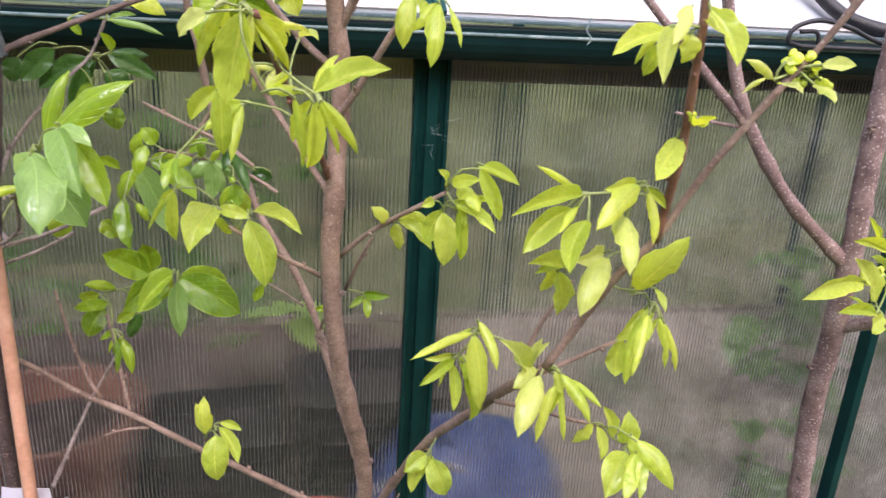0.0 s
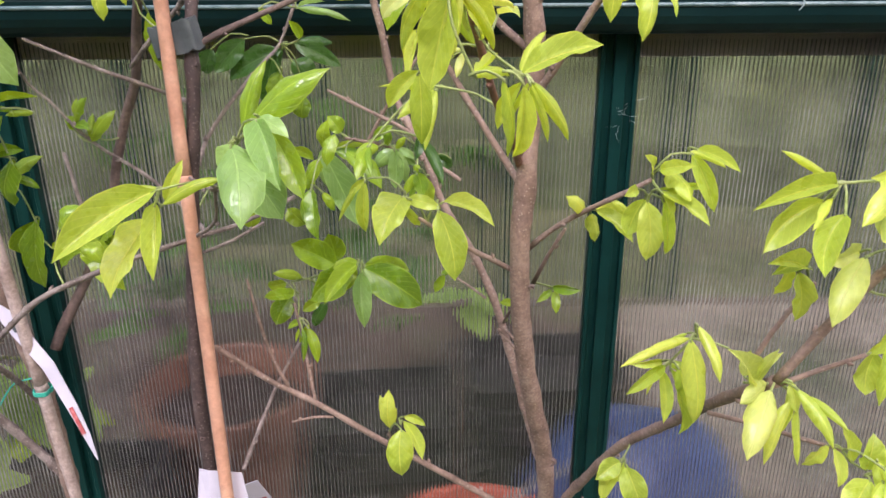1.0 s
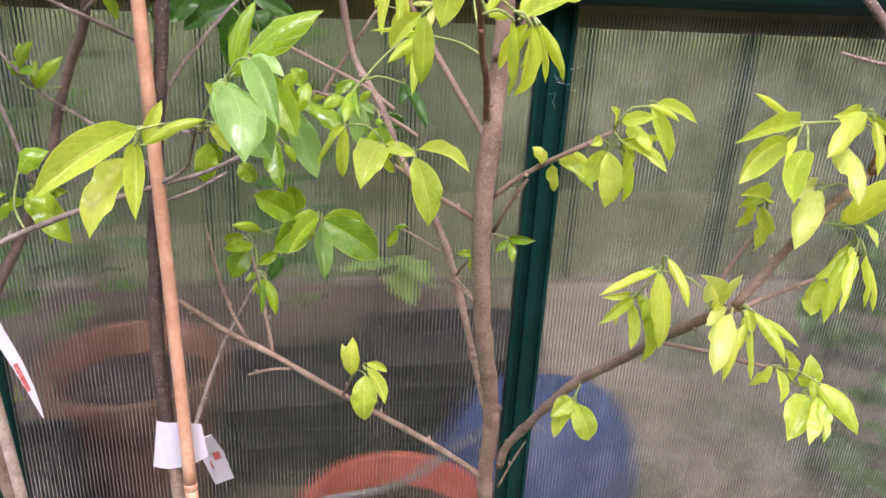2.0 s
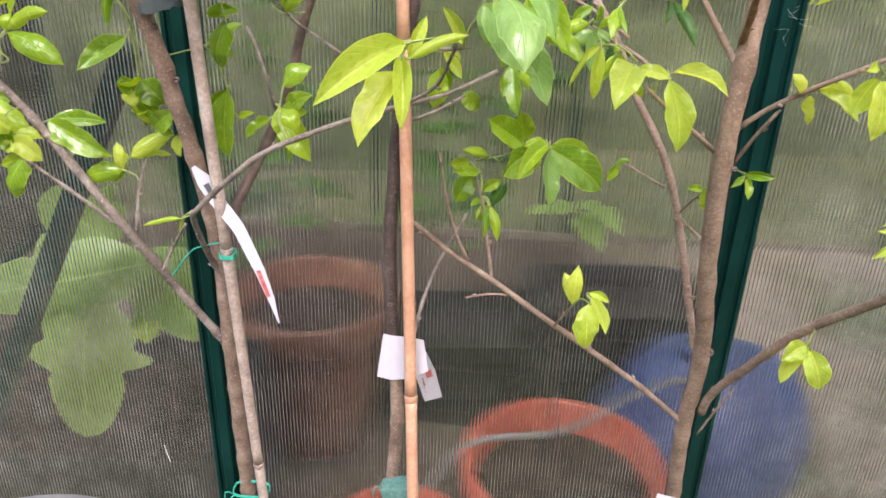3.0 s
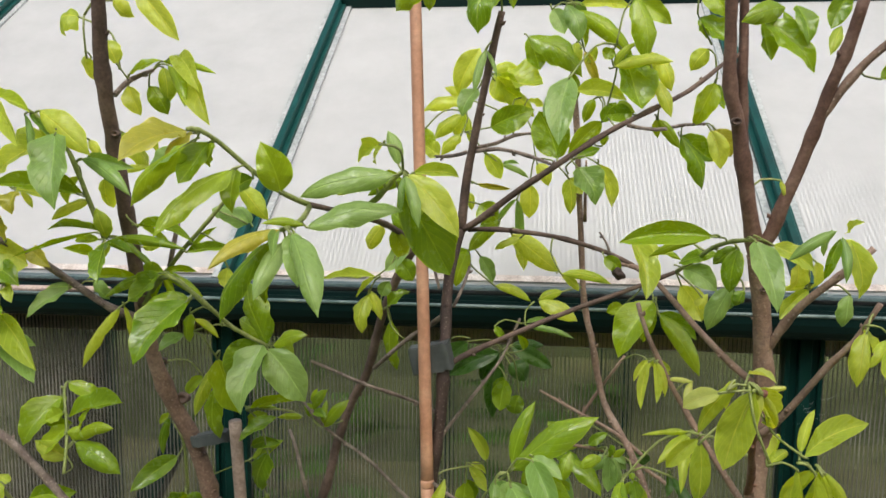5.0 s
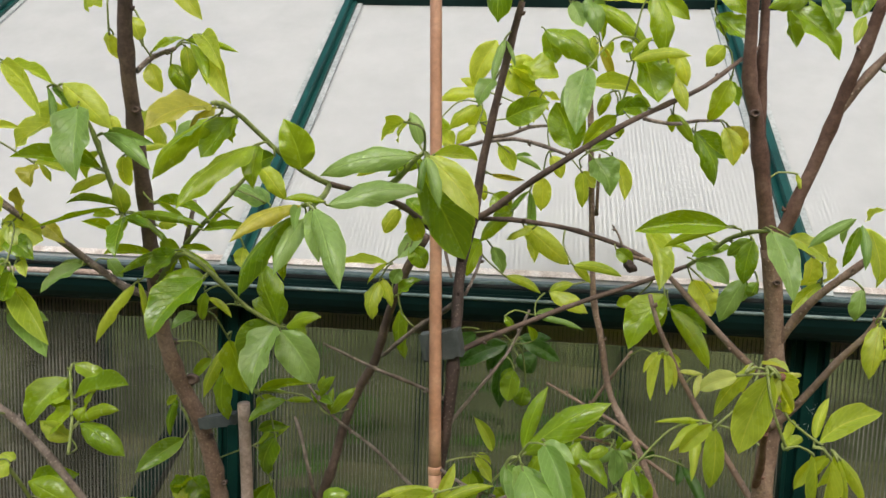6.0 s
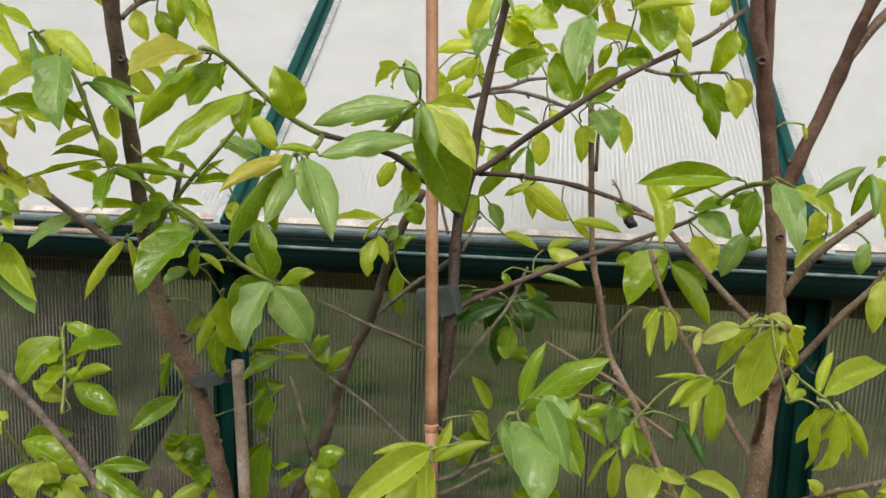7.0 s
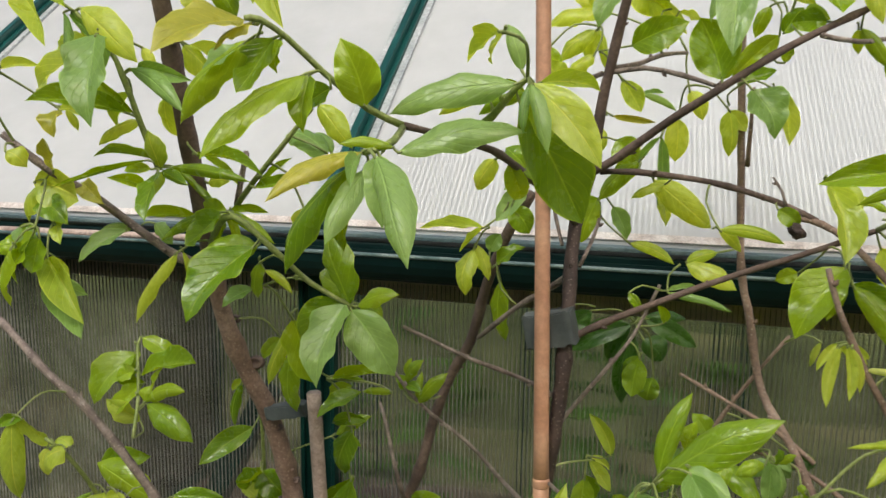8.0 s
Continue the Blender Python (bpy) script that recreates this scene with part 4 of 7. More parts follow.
foliage(tree_a, [
    ((-0.159, -0.240, 1.212), (-0.164, -0.250, 1.197), 0.009, "w"),
    ((-0.213, -0.185, 1.128), (-0.213, -0.185, 1.098), 0.012, "p"),
    ((-0.213, -0.185, 1.128), (-0.229, -0.185, 1.114), 0.013, "p"),
    ((-0.210, -0.185, 1.128), (-0.203, -0.185, 1.101), 0.011, "p"),
    ((-0.219, -0.330, 1.168), (-0.224, -0.350, 1.155), 0.009, "g"),
    ((-0.218, -0.330, 1.168), (-0.215, -0.350, 1.157), 0.006, "g"),
    ((-0.187, -0.330, 1.173), (-0.175, -0.350, 1.152), 0.008, "d"),
])
foliage(tree_a, [
    ((-0.255, -0.185, 1.142), (-0.264, -0.185, 1.155), 0.012, "g"),
    ((-0.272, -0.190, 1.122), (-0.286, -0.190, 1.098), 0.015, "g"),
    ((-0.277, -0.210, 1.103), (-0.273, -0.230, 1.071), 0.013, "g"),
    ((-0.270, -0.200, 1.098), (-0.261, -0.200, 1.083), 0.009, "g"),
    ((-0.230, -0.180, 1.135), (-0.215, -0.180, 1.146), 0.009, "g"),
    ((-0.250, -0.200, 1.131), (-0.222, -0.220, 1.111), 0.018, "g"),
    ((-0.211, -0.200, 1.133), (-0.204, -0.210, 1.143), 0.007, "g"),
    ((-0.188, -0.190, 1.107), (-0.187, -0.190, 1.083), 0.013, "g"),
    ((-0.193, -0.180, 1.102), (-0.201, -0.180, 1.087), 0.006, "g"),
    ((-0.200, -0.305, 1.128), (-0.213, -0.335, 1.112), 0.021, "y"),
])
foliage(tree_a, [
    ((-0.227, -0.300, 1.138), (-0.242, -0.310, 1.114), 0.005, "y"),
    ((-0.224, -0.310, 1.140), (-0.225, -0.310, 1.106), 0.007, "y"),
    ((-0.197, -0.300, 1.125), (-0.177, -0.310, 1.122), 0.009, "y"),
    ((-0.199, -0.295, 1.117), (-0.190, -0.295, 1.104), 0.006, "y"),
    ((-0.174, -0.305, 1.124), (-0.143, -0.325, 1.117), 0.011, "y"),
    ((-0.177, -0.310, 1.120), (-0.166, -0.320, 1.076), 0.021, "y"),
])
foliage(tree_a, [
    ((-0.056, -0.330, 1.268), (-0.060, -0.350, 1.235), 0.018, "y"),
    ((-0.050, -0.330, 1.267), (-0.042, -0.340, 1.245), 0.006, "y"),
])
foliage(tree_a, [
    ((-0.043, -0.320, 1.147), (-0.049, -0.330, 1.161), 0.008, "y"),
    ((-0.040, -0.325, 1.151), (-0.027, -0.345, 1.159), 0.009, "y"),
    ((-0.033, -0.320, 1.149), (-0.023, -0.340, 1.139), 0.016, "y"),
    ((-0.021, -0.325, 1.161), (-0.007, -0.335, 1.128), 0.009, "y"),
    ((-0.020, -0.330, 1.165), (-0.001, -0.350, 1.158), 0.007, "y"),
    ((-0.038, -0.320, 1.137), (-0.005, -0.310, 1.136), 0.004, "y"),
    ((-0.037, -0.325, 1.136), (-0.013, -0.345, 1.122), 0.008, "y"),
    ((-0.043, -0.315, 1.127), (-0.041, -0.320, 1.089), 0.018, "y"),
    ((-0.034, -0.320, 1.129), (-0.029, -0.320, 1.093), 0.007, "y"),
    ((-0.077, -0.285, 1.109), (-0.089, -0.295, 1.123), 0.011, "y"),
])
foliage(tree_a, [
    ((-0.071, -0.290, 1.113), (-0.050, -0.310, 1.098), 0.009, "y"),
    ((-0.072, -0.280, 1.107), (-0.066, -0.280, 1.086), 0.012, "y"),
    ((-0.062, -0.295, 1.121), (-0.048, -0.295, 1.108), 0.007, "y"),
    ((-0.051, -0.320, 1.137), (-0.060, -0.330, 1.136), 0.007, "y"),
    ((-0.090, -0.240, 1.033), (-0.071, -0.250, 1.034), 0.006, "g"),
    ((-0.090, -0.240, 1.030), (-0.102, -0.250, 1.025), 0.006, "g"),
    ((-0.088, -0.240, 1.030), (-0.087, -0.250, 1.016), 0.007, "g"),
    ((-0.039, -0.415, 1.082), (-0.078, -0.435, 1.076), 0.007, "y"),
    ((-0.041, -0.420, 1.084), (-0.035, -0.430, 1.037), 0.017, "y"),
    ((-0.040, -0.425, 1.095), (-0.032, -0.445, 1.074), 0.008, "y"),
])
foliage(tree_a, [
    ((-0.048, -0.405, 1.059), (-0.070, -0.415, 1.047), 0.006, "y"),
    ((-0.050, -0.405, 1.057), (-0.049, -0.415, 1.029), 0.006, "y"),
    ((-0.045, -0.405, 1.057), (-0.034, -0.405, 1.013), 0.010, "y"),
    ((-0.042, -0.410, 1.060), (-0.039, -0.410, 1.044), 0.008, "y"),
    ((-0.015, -0.440, 1.069), (-0.033, -0.460, 1.098), 0.011, "w"),
    ((-0.011, -0.440, 1.069), (-0.013, -0.460, 1.096), 0.008, "w"),
    ((-0.005, -0.445, 1.068), (-0.023, -0.475, 1.052), 0.025, "w"),
    ((0.007, -0.445, 1.063), (-0.005, -0.455, 1.029), 0.009, "y"),
    ((0.010, -0.445, 1.058), (0.012, -0.455, 1.029), 0.005, "y"),
    ((0.005, -0.450, 1.072), (0.019, -0.470, 1.052), 0.009, "y"),
])
foliage(tree_a, [
    ((0.010, -0.450, 1.068), (0.023, -0.470, 1.061), 0.005, "y"),
    ((0.039, -0.430, 1.023), (0.028, -0.430, 1.009), 0.010, "y"),
    ((0.042, -0.430, 1.021), (0.044, -0.440, 1.003), 0.006, "y"),
    ((-0.043, -0.310, 0.922), (-0.061, -0.320, 0.914), 0.015, "y"),
    ((-0.043, -0.310, 0.916), (-0.054, -0.310, 0.887), 0.009, "y"),
    ((-0.039, -0.310, 0.918), (-0.028, -0.320, 0.889), 0.018, "y"),
    ((0.001, -0.460, 1.183), (-0.039, -0.480, 1.179), 0.007, "y"),
    ((-0.003, -0.460, 1.175), (-0.030, -0.470, 1.155), 0.011, "y"),
    ((-0.002, -0.465, 1.178), (-0.016, -0.485, 1.172), 0.005, "y"),
    ((0.002, -0.470, 1.172), (-0.012, -0.490, 1.152), 0.010, "y"),
])
foliage(tree_a, [
    ((0.002, -0.445, 1.136), (-0.023, -0.465, 1.147), 0.008, "y"),
    ((-0.002, -0.445, 1.134), (0.002, -0.445, 1.107), 0.014, "y"),
    ((0.018, -0.465, 1.150), (-0.001, -0.485, 1.128), 0.019, "w"),
    ((0.026, -0.475, 1.192), (0.000, -0.495, 1.177), 0.014, "y"),
    ((0.030, -0.475, 1.189), (0.033, -0.485, 1.165), 0.007, "y"),
    ((0.023, -0.470, 1.174), (0.017, -0.500, 1.159), 0.021, "w"),
    ((0.039, -0.485, 1.218), (0.018, -0.505, 1.203), 0.011, "y"),
    ((0.034, -0.470, 1.132), (0.042, -0.500, 1.168), 0.020, "y"),
    ((0.041, -0.490, 1.226), (0.039, -0.510, 1.233), 0.008, "y"),
    ((0.040, -0.490, 1.227), (0.032, -0.500, 1.234), 0.004, "y"),
])
foliage(tree_a, [
    ((0.014, -0.505, 1.270), (-0.014, -0.515, 1.260), 0.008, "y"),
    ((0.017, -0.500, 1.265), (0.007, -0.500, 1.251), 0.010, "y"),
    ((0.016, -0.505, 1.271), (0.005, -0.525, 1.252), 0.009, "w"),
    ((0.020, -0.510, 1.281), (0.002, -0.540, 1.270), 0.013, "w"),
    ((0.031, -0.505, 1.280), (0.036, -0.525, 1.259), 0.009, "y"),
    ((0.026, -0.500, 1.269), (0.026, -0.500, 1.256), 0.009, "y"),
    ((0.078, -0.490, 1.249), (0.054, -0.510, 1.259), 0.007, "w"),
    ((0.080, -0.490, 1.247), (0.080, -0.510, 1.247), 0.008, "w"),
    ((0.098, -0.495, 1.257), (0.108, -0.505, 1.258), 0.008, "w"),
    ((0.096, -0.495, 1.248), (0.094, -0.515, 1.245), 0.010, "w"),
])
foliage(tree_a, [
    ((0.082, -0.490, 1.257), (0.091, -0.490, 1.259), 0.005, "w"),
    ((0.051, -0.460, 1.116), (0.038, -0.470, 1.075), 0.012, "y"),
    ((0.047, -0.465, 1.116), (0.035, -0.485, 1.090), 0.007, "y"),
    ((0.053, -0.465, 1.114), (0.064, -0.465, 1.081), 0.006, "y"),
    ((0.059, -0.460, 1.108), (0.074, -0.460, 1.076), 0.006, "y"),
    ((0.038, -0.455, 1.095), (0.037, -0.455, 1.073), 0.013, "y"),
    ((0.048, -0.465, 1.131), (0.051, -0.475, 1.122), 0.005, "y"),
    ((0.054, -0.430, 1.011), (0.045, -0.430, 1.034), 0.007, "y"),
    ((0.060, -0.435, 1.010), (0.061, -0.435, 1.031), 0.013, "y"),
    ((0.060, -0.440, 1.007), (0.042, -0.460, 0.991), 0.019, "y"),
])
foliage(tree_a, [
    ((0.064, -0.445, 1.010), (0.051, -0.465, 0.990), 0.010, "y"),
    ((0.066, -0.445, 1.008), (0.062, -0.465, 0.992), 0.009, "y"),
    ((0.062, -0.445, 1.019), (0.082, -0.465, 0.996), 0.014, "y"),
    ((-0.263, -0.200, 1.035), (-0.294, -0.220, 1.061), 0.021, "g"),
    ((-0.291, -0.200, 1.024), (-0.311, -0.210, 1.032), 0.010, "g"),
    ((-0.299, -0.200, 1.009), (-0.319, -0.220, 1.015), 0.010, "g"),
    ((-0.304, -0.190, 1.002), (-0.316, -0.200, 0.981), 0.019, "g"),
    ((-0.249, -0.200, 1.033), (-0.280, -0.230, 1.019), 0.024, "g"),
    ((-0.244, -0.210, 1.040), (-0.266, -0.240, 1.022), 0.011, "g"),
    ((-0.240, -0.200, 1.033), (-0.193, -0.200, 1.000), 0.029, "g"),
])
foliage(tree_a, [
    ((-0.242, -0.205, 1.031), (-0.238, -0.225, 0.993), 0.013, "p"),
    ((-0.279, -0.190, 0.999), (-0.294, -0.190, 0.989), 0.009, "g"),
    ((-0.275, -0.190, 0.996), (-0.287, -0.190, 0.973), 0.012, "d"),
    ((-0.294, -0.200, 0.983), (-0.304, -0.210, 0.983), 0.006, "g"),
    ((-0.293, -0.210, 0.983), (-0.293, -0.220, 0.957), 0.007, "g"),
    ((-0.288, -0.210, 0.983), (-0.280, -0.220, 0.956), 0.010, "g"),
    ((-0.217, -0.270, 0.924), (-0.217, -0.280, 0.959), 0.018, "y"),
    ((-0.207, -0.290, 0.937), (-0.206, -0.300, 0.901), 0.023, "y"),
    ((-0.206, -0.280, 0.938), (-0.192, -0.290, 0.911), 0.008, "y"),
])
foliage(tree_a, [
    ((-0.159, -0.420, 1.455), (-0.179, -0.430, 1.448), 0.012, "g"),
    ((-0.168, -0.420, 1.449), (-0.146, -0.430, 1.426), 0.014, "g"),
    ((-0.154, -0.420, 1.456), (-0.150, -0.430, 1.438), 0.011, "g"),
    ((-0.157, -0.410, 1.455), (-0.154, -0.420, 1.439), 0.006, "g"),
    ((-0.125, -0.400, 1.449), (-0.132, -0.410, 1.435), 0.007, "y"),
])

# tree tied to the bamboo cane
limb(tree_b, "trunk", [(-0.378, -0.246, 0.567), (-0.372, -0.256, 0.658), (-0.362, -0.269, 0.770), (-0.361, -0.270, 0.820), (-0.364, -0.268, 0.862)], 0.0096, 0.0086, bark_limb)
limb(tree_b, "stem", [(-0.363, -0.268, 0.846), (-0.365, -0.267, 0.874), (-0.368, -0.261, 0.956), (-0.364, -0.248, 1.055), (-0.351, -0.240, 1.176), (-0.349, -0.230, 1.229), (-0.349, -0.200, 1.283), (-0.341, -0.186, 1.319)], 0.0086, 0.0061, bark_spotted)
limb(tree_b, "stem", [(-0.341, -0.186, 1.319), (-0.336, -0.190, 1.363), (-0.330, -0.195, 1.395), (-0.317, -0.210, 1.454), (-0.308, -0.220, 1.490)], 0.0056, 0.004)
limb(tree_b, "limb", [(-0.348, -0.200, 1.285), (-0.359, -0.240, 1.305), (-0.371, -0.280, 1.322), (-0.381, -0.330, 1.337), (-0.401, -0.345, 1.344), (-0.422, -0.350, 1.349)], 0.0045, 0.0028)
limb(tree_b, "shoot", [(-0.422, -0.350, 1.349), (-0.437, -0.360, 1.357), (-0.455, -0.370, 1.373), (-0.467, -0.385, 1.388), (-0.475, -0.395, 1.395), (-0.480, -0.400, 1.395)], 0.003, 0.002)
limb(tree_b, "shoot", [(-0.393, -0.345, 1.344), (-0.378, -0.352, 1.354), (-0.366, -0.358, 1.367), (-0.360, -0.362, 1.371)], 0.0032, 0.0022)
limb(tree_b, "shoot", [(-0.422, -0.352, 1.348), (-0.421, -0.370, 1.342), (-0.422, -0.392, 1.339), (-0.425, -0.400, 1.338)], 0.0030, 0.0020)
limb(tree_b, "limb", [(-0.340, -0.186, 1.319), (-0.325, -0.195, 1.328), (-0.299, -0.210, 1.349), (-0.265, -0.222, 1.373), (-0.227, -0.205, 1.398), (-0.191, -0.190, 1.417), (-0.160, -0.180, 1.433), (-0.130, -0.170, 1.457)], 0.0052, 0.003)
limb(tree_b, "twig", [(-0.209, -0.200, 1.405), (-0.186, -0.190, 1.402), (-0.158, -0.160, 1.407), (-0.140, -0.150, 1.408)], 0.0028, 0.0018)
limb(tree_b, "twig", [(-0.333, -0.190, 1.383), (-0.310, -0.200, 1.386), (-0.287, -0.210, 1.381), (-0.267, -0.220, 1.374)], 0.003, 0.002)
limb(tree_b, "twig", [(-0.332, -0.190, 1.386), (-0.313, -0.170, 1.391), (-0.299, -0.150, 1.398), (-0.282, -0.140, 1.400)], 0.003, 0.002)
limb(tree_b, "twig", [(-0.337, -0.190, 1.383), (-0.350, -0.170, 1.380), (-0.368, -0.160, 1.379)], 0.003, 0.002)
limb(tree_b, "limb", [(-0.335, -0.186, 1.319), (-0.311, -0.180, 1.319), (-0.264, -0.180, 1.314), (-0.223, -0.185, 1.303), (-0.199, -0.188, 1.292)], 0.0036, 0.0034)
limb(tree_b, "twig", [(-0.218, -0.187, 1.301), (-0.221, -0.187, 1.310), (-0.227, -0.187, 1.319)], 0.002, 0.001)
limb(tree_b, "limb", [(-0.351, -0.235, 1.212), (-0.336, -0.230, 1.221), (-0.306, -0.220, 1.234), (-0.253, -0.205, 1.255), (-0.203, -0.190, 1.272), (-0.166, -0.195, 1.289)], 0.0042, 0.003)
limb(tree_b, "shoot", [(-0.166, -0.195, 1.289), (-0.158, -0.230, 1.304), (-0.157, -0.280, 1.319), (-0.151, -0.310, 1.327), (-0.143, -0.330, 1.330)], 0.003, 0.002)
limb(tree_b, "twig", [(-0.350, -0.220, 1.254), (-0.367, -0.200, 1.238), (-0.388, -0.185, 1.222), (-0.419, -0.170, 1.192)], 0.0035, 0.0028)
limb(tree_b, "twig", [(-0.354, -0.235, 1.176), (-0.369, -0.222, 1.178), (-0.376, -0.225, 1.182), (-0.392, -0.240, 1.193), (-0.407, -0.258, 1.204), (-0.427, -0.268, 1.216), (-0.445, -0.275, 1.226)], 0.0028, 0.0018)
limb(tree_b, "twig", [(-0.355, -0.235, 1.077), (-0.380, -0.190, 1.077), (-0.402, -0.165, 1.082), (-0.421, -0.150, 1.092), (-0.442, -0.142, 1.104), (-0.461, -0.140, 1.115), (-0.474, -0.145, 1.129), (-0.482, -0.150, 1.141), (-0.496, -0.155, 1.163), (-0.508, -0.160, 1.178), (-0.508, -0.180, 1.206)], 0.0028, 0.0018)
limb(tree_b, "twig", [(-0.354, -0.235, 1.131), (-0.356, -0.205, 1.141), (-0.341, -0.200, 1.163), (-0.315, -0.180, 1.194), (-0.304, -0.155, 1.207), (-0.291, -0.150, 1.237)], 0.003, 0.0018)
limb(tree_b, "twig", [(-0.353, -0.260, 1.128), (-0.341, -0.280, 1.130), (-0.326, -0.300, 1.132), (-0.309, -0.325, 1.139)], 0.0022, 0.0016)
limb(tree_b, "twig", [(-0.345, -0.200, 1.256), (-0.338, -0.180, 1.273), (-0.335, -0.160, 1.286)], 0.0025, 0.0018)
limb(tree_b, "twig", [(-0.357, -0.200, 1.270), (-0.363, -0.190, 1.287), (-0.369, -0.180, 1.310)], 0.0022, 0.0018)
limb(tree_b, "twig", [(-0.353, -0.220, 0.847), (-0.347, -0.170, 0.861), (-0.337, -0.140, 0.883), (-0.322, -0.120, 0.908), (-0.308, -0.110, 0.932)], 0.003, 0.002)
leaves(tree_b, [
    ((-0.326, -0.180, 1.340), (-0.312, -0.180, 1.327), 0.019, "g"),
])
leaves(tree_b, [
    ((-0.238, -0.130, 1.469), (-0.230, -0.130, 1.464), 0.014, "y"),
    ((-0.221, -0.180, 1.417), (-0.205, -0.190, 1.417), 0.015, "g"),
])
leaves(tree_b, [
    ((-0.222, -0.200, 1.464), (-0.228, -0.200, 1.456), 0.010, "g"),
])
leaves(tree_b, [
    ((-0.228, -0.200, 1.389), (-0.224, -0.200, 1.398), 0.007, "g"),
])
leaves(tree_b, [
    ((-0.142, -0.200, 1.263), (-0.149, -0.200, 1.268), 0.018, "y"),
])
leaves(tree_b, [
    ((-0.291, -0.130, 1.161), (-0.295, -0.130, 1.142), 0.016, "g"),
    ((-0.352, -0.300, 1.496), (-0.377, -0.300, 1.481), 0.023, "g"),
    ((-0.313, -0.220, 1.512), (-0.327, -0.240, 1.479), 0.030, "g"),
    ((-0.283, -0.220, 1.511), (-0.294, -0.220, 1.520), 0.017, "g"),
])
leaves(tree_b, [
    ((-0.247, -0.170, 1.503), (-0.208, -0.170, 1.500), 0.010, "y"),
    ((-0.363, -0.160, 1.379), (-0.378, -0.160, 1.390), 0.015, "y"),
    ((-0.380, -0.220, 1.321), (-0.394, -0.220, 1.334), 0.018, "g"),
])
leaves(tree_b, [
    ((-0.405, -0.180, 1.250), (-0.388, -0.180, 1.265), 0.012, "g"),
    ((-0.410, -0.180, 1.259), (-0.403, -0.180, 1.272), 0.011, "p"),
    ((-0.320, -0.130, 1.455), (-0.300, -0.130, 1.462), 0.015, "y"),
    ((-0.232, -0.150, 1.429), (-0.240, -0.150, 1.410), 0.011, "g"),
])
leaves(tree_b, [
    ((-0.227, -0.180, 1.408), (-0.217, -0.180, 1.424), 0.010, "g"),
])
foliage(tree_b, [
    ((-0.480, -0.400, 1.394), (-0.498, -0.440, 1.381), 0.021, "o"),
    ((-0.482, -0.385, 1.388), (-0.528, -0.385, 1.352), 0.018, "g"),
    ((-0.473, -0.385, 1.388), (-0.491, -0.385, 1.364), 0.016, "g"),
    ((-0.461, -0.380, 1.372), (-0.492, -0.420, 1.340), 0.020, "g"),
    ((-0.491, -0.385, 1.384), (-0.512, -0.385, 1.370), 0.010, "p"),
    ((-0.435, -0.370, 1.358), (-0.443, -0.380, 1.386), 0.021, "g"),
    ((-0.452, -0.370, 1.366), (-0.467, -0.360, 1.360), 0.011, "g"),
    ((-0.426, -0.400, 1.338), (-0.455, -0.430, 1.322), 0.014, "o"),
    ((-0.430, -0.400, 1.332), (-0.468, -0.400, 1.285), 0.018, "g"),
    ((-0.416, -0.410, 1.337), (-0.394, -0.450, 1.304), 0.018, "p"),
])
foliage(tree_b, [
    ((-0.424, -0.395, 1.331), (-0.434, -0.420, 1.303), 0.013, "p"),
    ((-0.414, -0.390, 1.340), (-0.435, -0.400, 1.342), 0.007, "g"),
    ((-0.427, -0.400, 1.337), (-0.423, -0.420, 1.326), 0.005, "p"),
    ((-0.364, -0.365, 1.369), (-0.422, -0.370, 1.358), 0.020, "p"),
    ((-0.417, -0.375, 1.337), (-0.362, -0.370, 1.350), 0.019, "p"),
    ((-0.382, -0.350, 1.364), (-0.408, -0.340, 1.355), 0.007, "y"),
    ((-0.362, -0.355, 1.365), (-0.387, -0.345, 1.356), 0.008, "g"),
    ((-0.363, -0.360, 1.375), (-0.370, -0.360, 1.395), 0.011, "p"),
    ((-0.364, -0.410, 1.387), (-0.381, -0.390, 1.377), 0.009, "y"),
    ((-0.358, -0.370, 1.369), (-0.349, -0.385, 1.341), 0.009, "p"),
])
foliage(tree_b, [
    ((-0.358, -0.360, 1.369), (-0.326, -0.370, 1.335), 0.019, "y"),
    ((-0.364, -0.355, 1.360), (-0.340, -0.310, 1.304), 0.030, "g"),
    ((-0.356, -0.350, 1.370), (-0.329, -0.330, 1.368), 0.008, "y"),
    ((-0.387, -0.290, 1.331), (-0.401, -0.280, 1.311), 0.015, "y"),
    ((-0.378, -0.300, 1.329), (-0.374, -0.280, 1.307), 0.013, "g"),
    ((-0.381, -0.200, 1.310), (-0.401, -0.200, 1.285), 0.013, "p"),
    ((-0.392, -0.200, 1.294), (-0.380, -0.200, 1.277), 0.017, "g"),
    ((-0.411, -0.200, 1.279), (-0.452, -0.210, 1.278), 0.008, "y"),
    ((-0.331, -0.130, 1.474), (-0.350, -0.130, 1.436), 0.021, "y"),
    ((-0.320, -0.220, 1.462), (-0.327, -0.240, 1.430), 0.008, "p"),
])
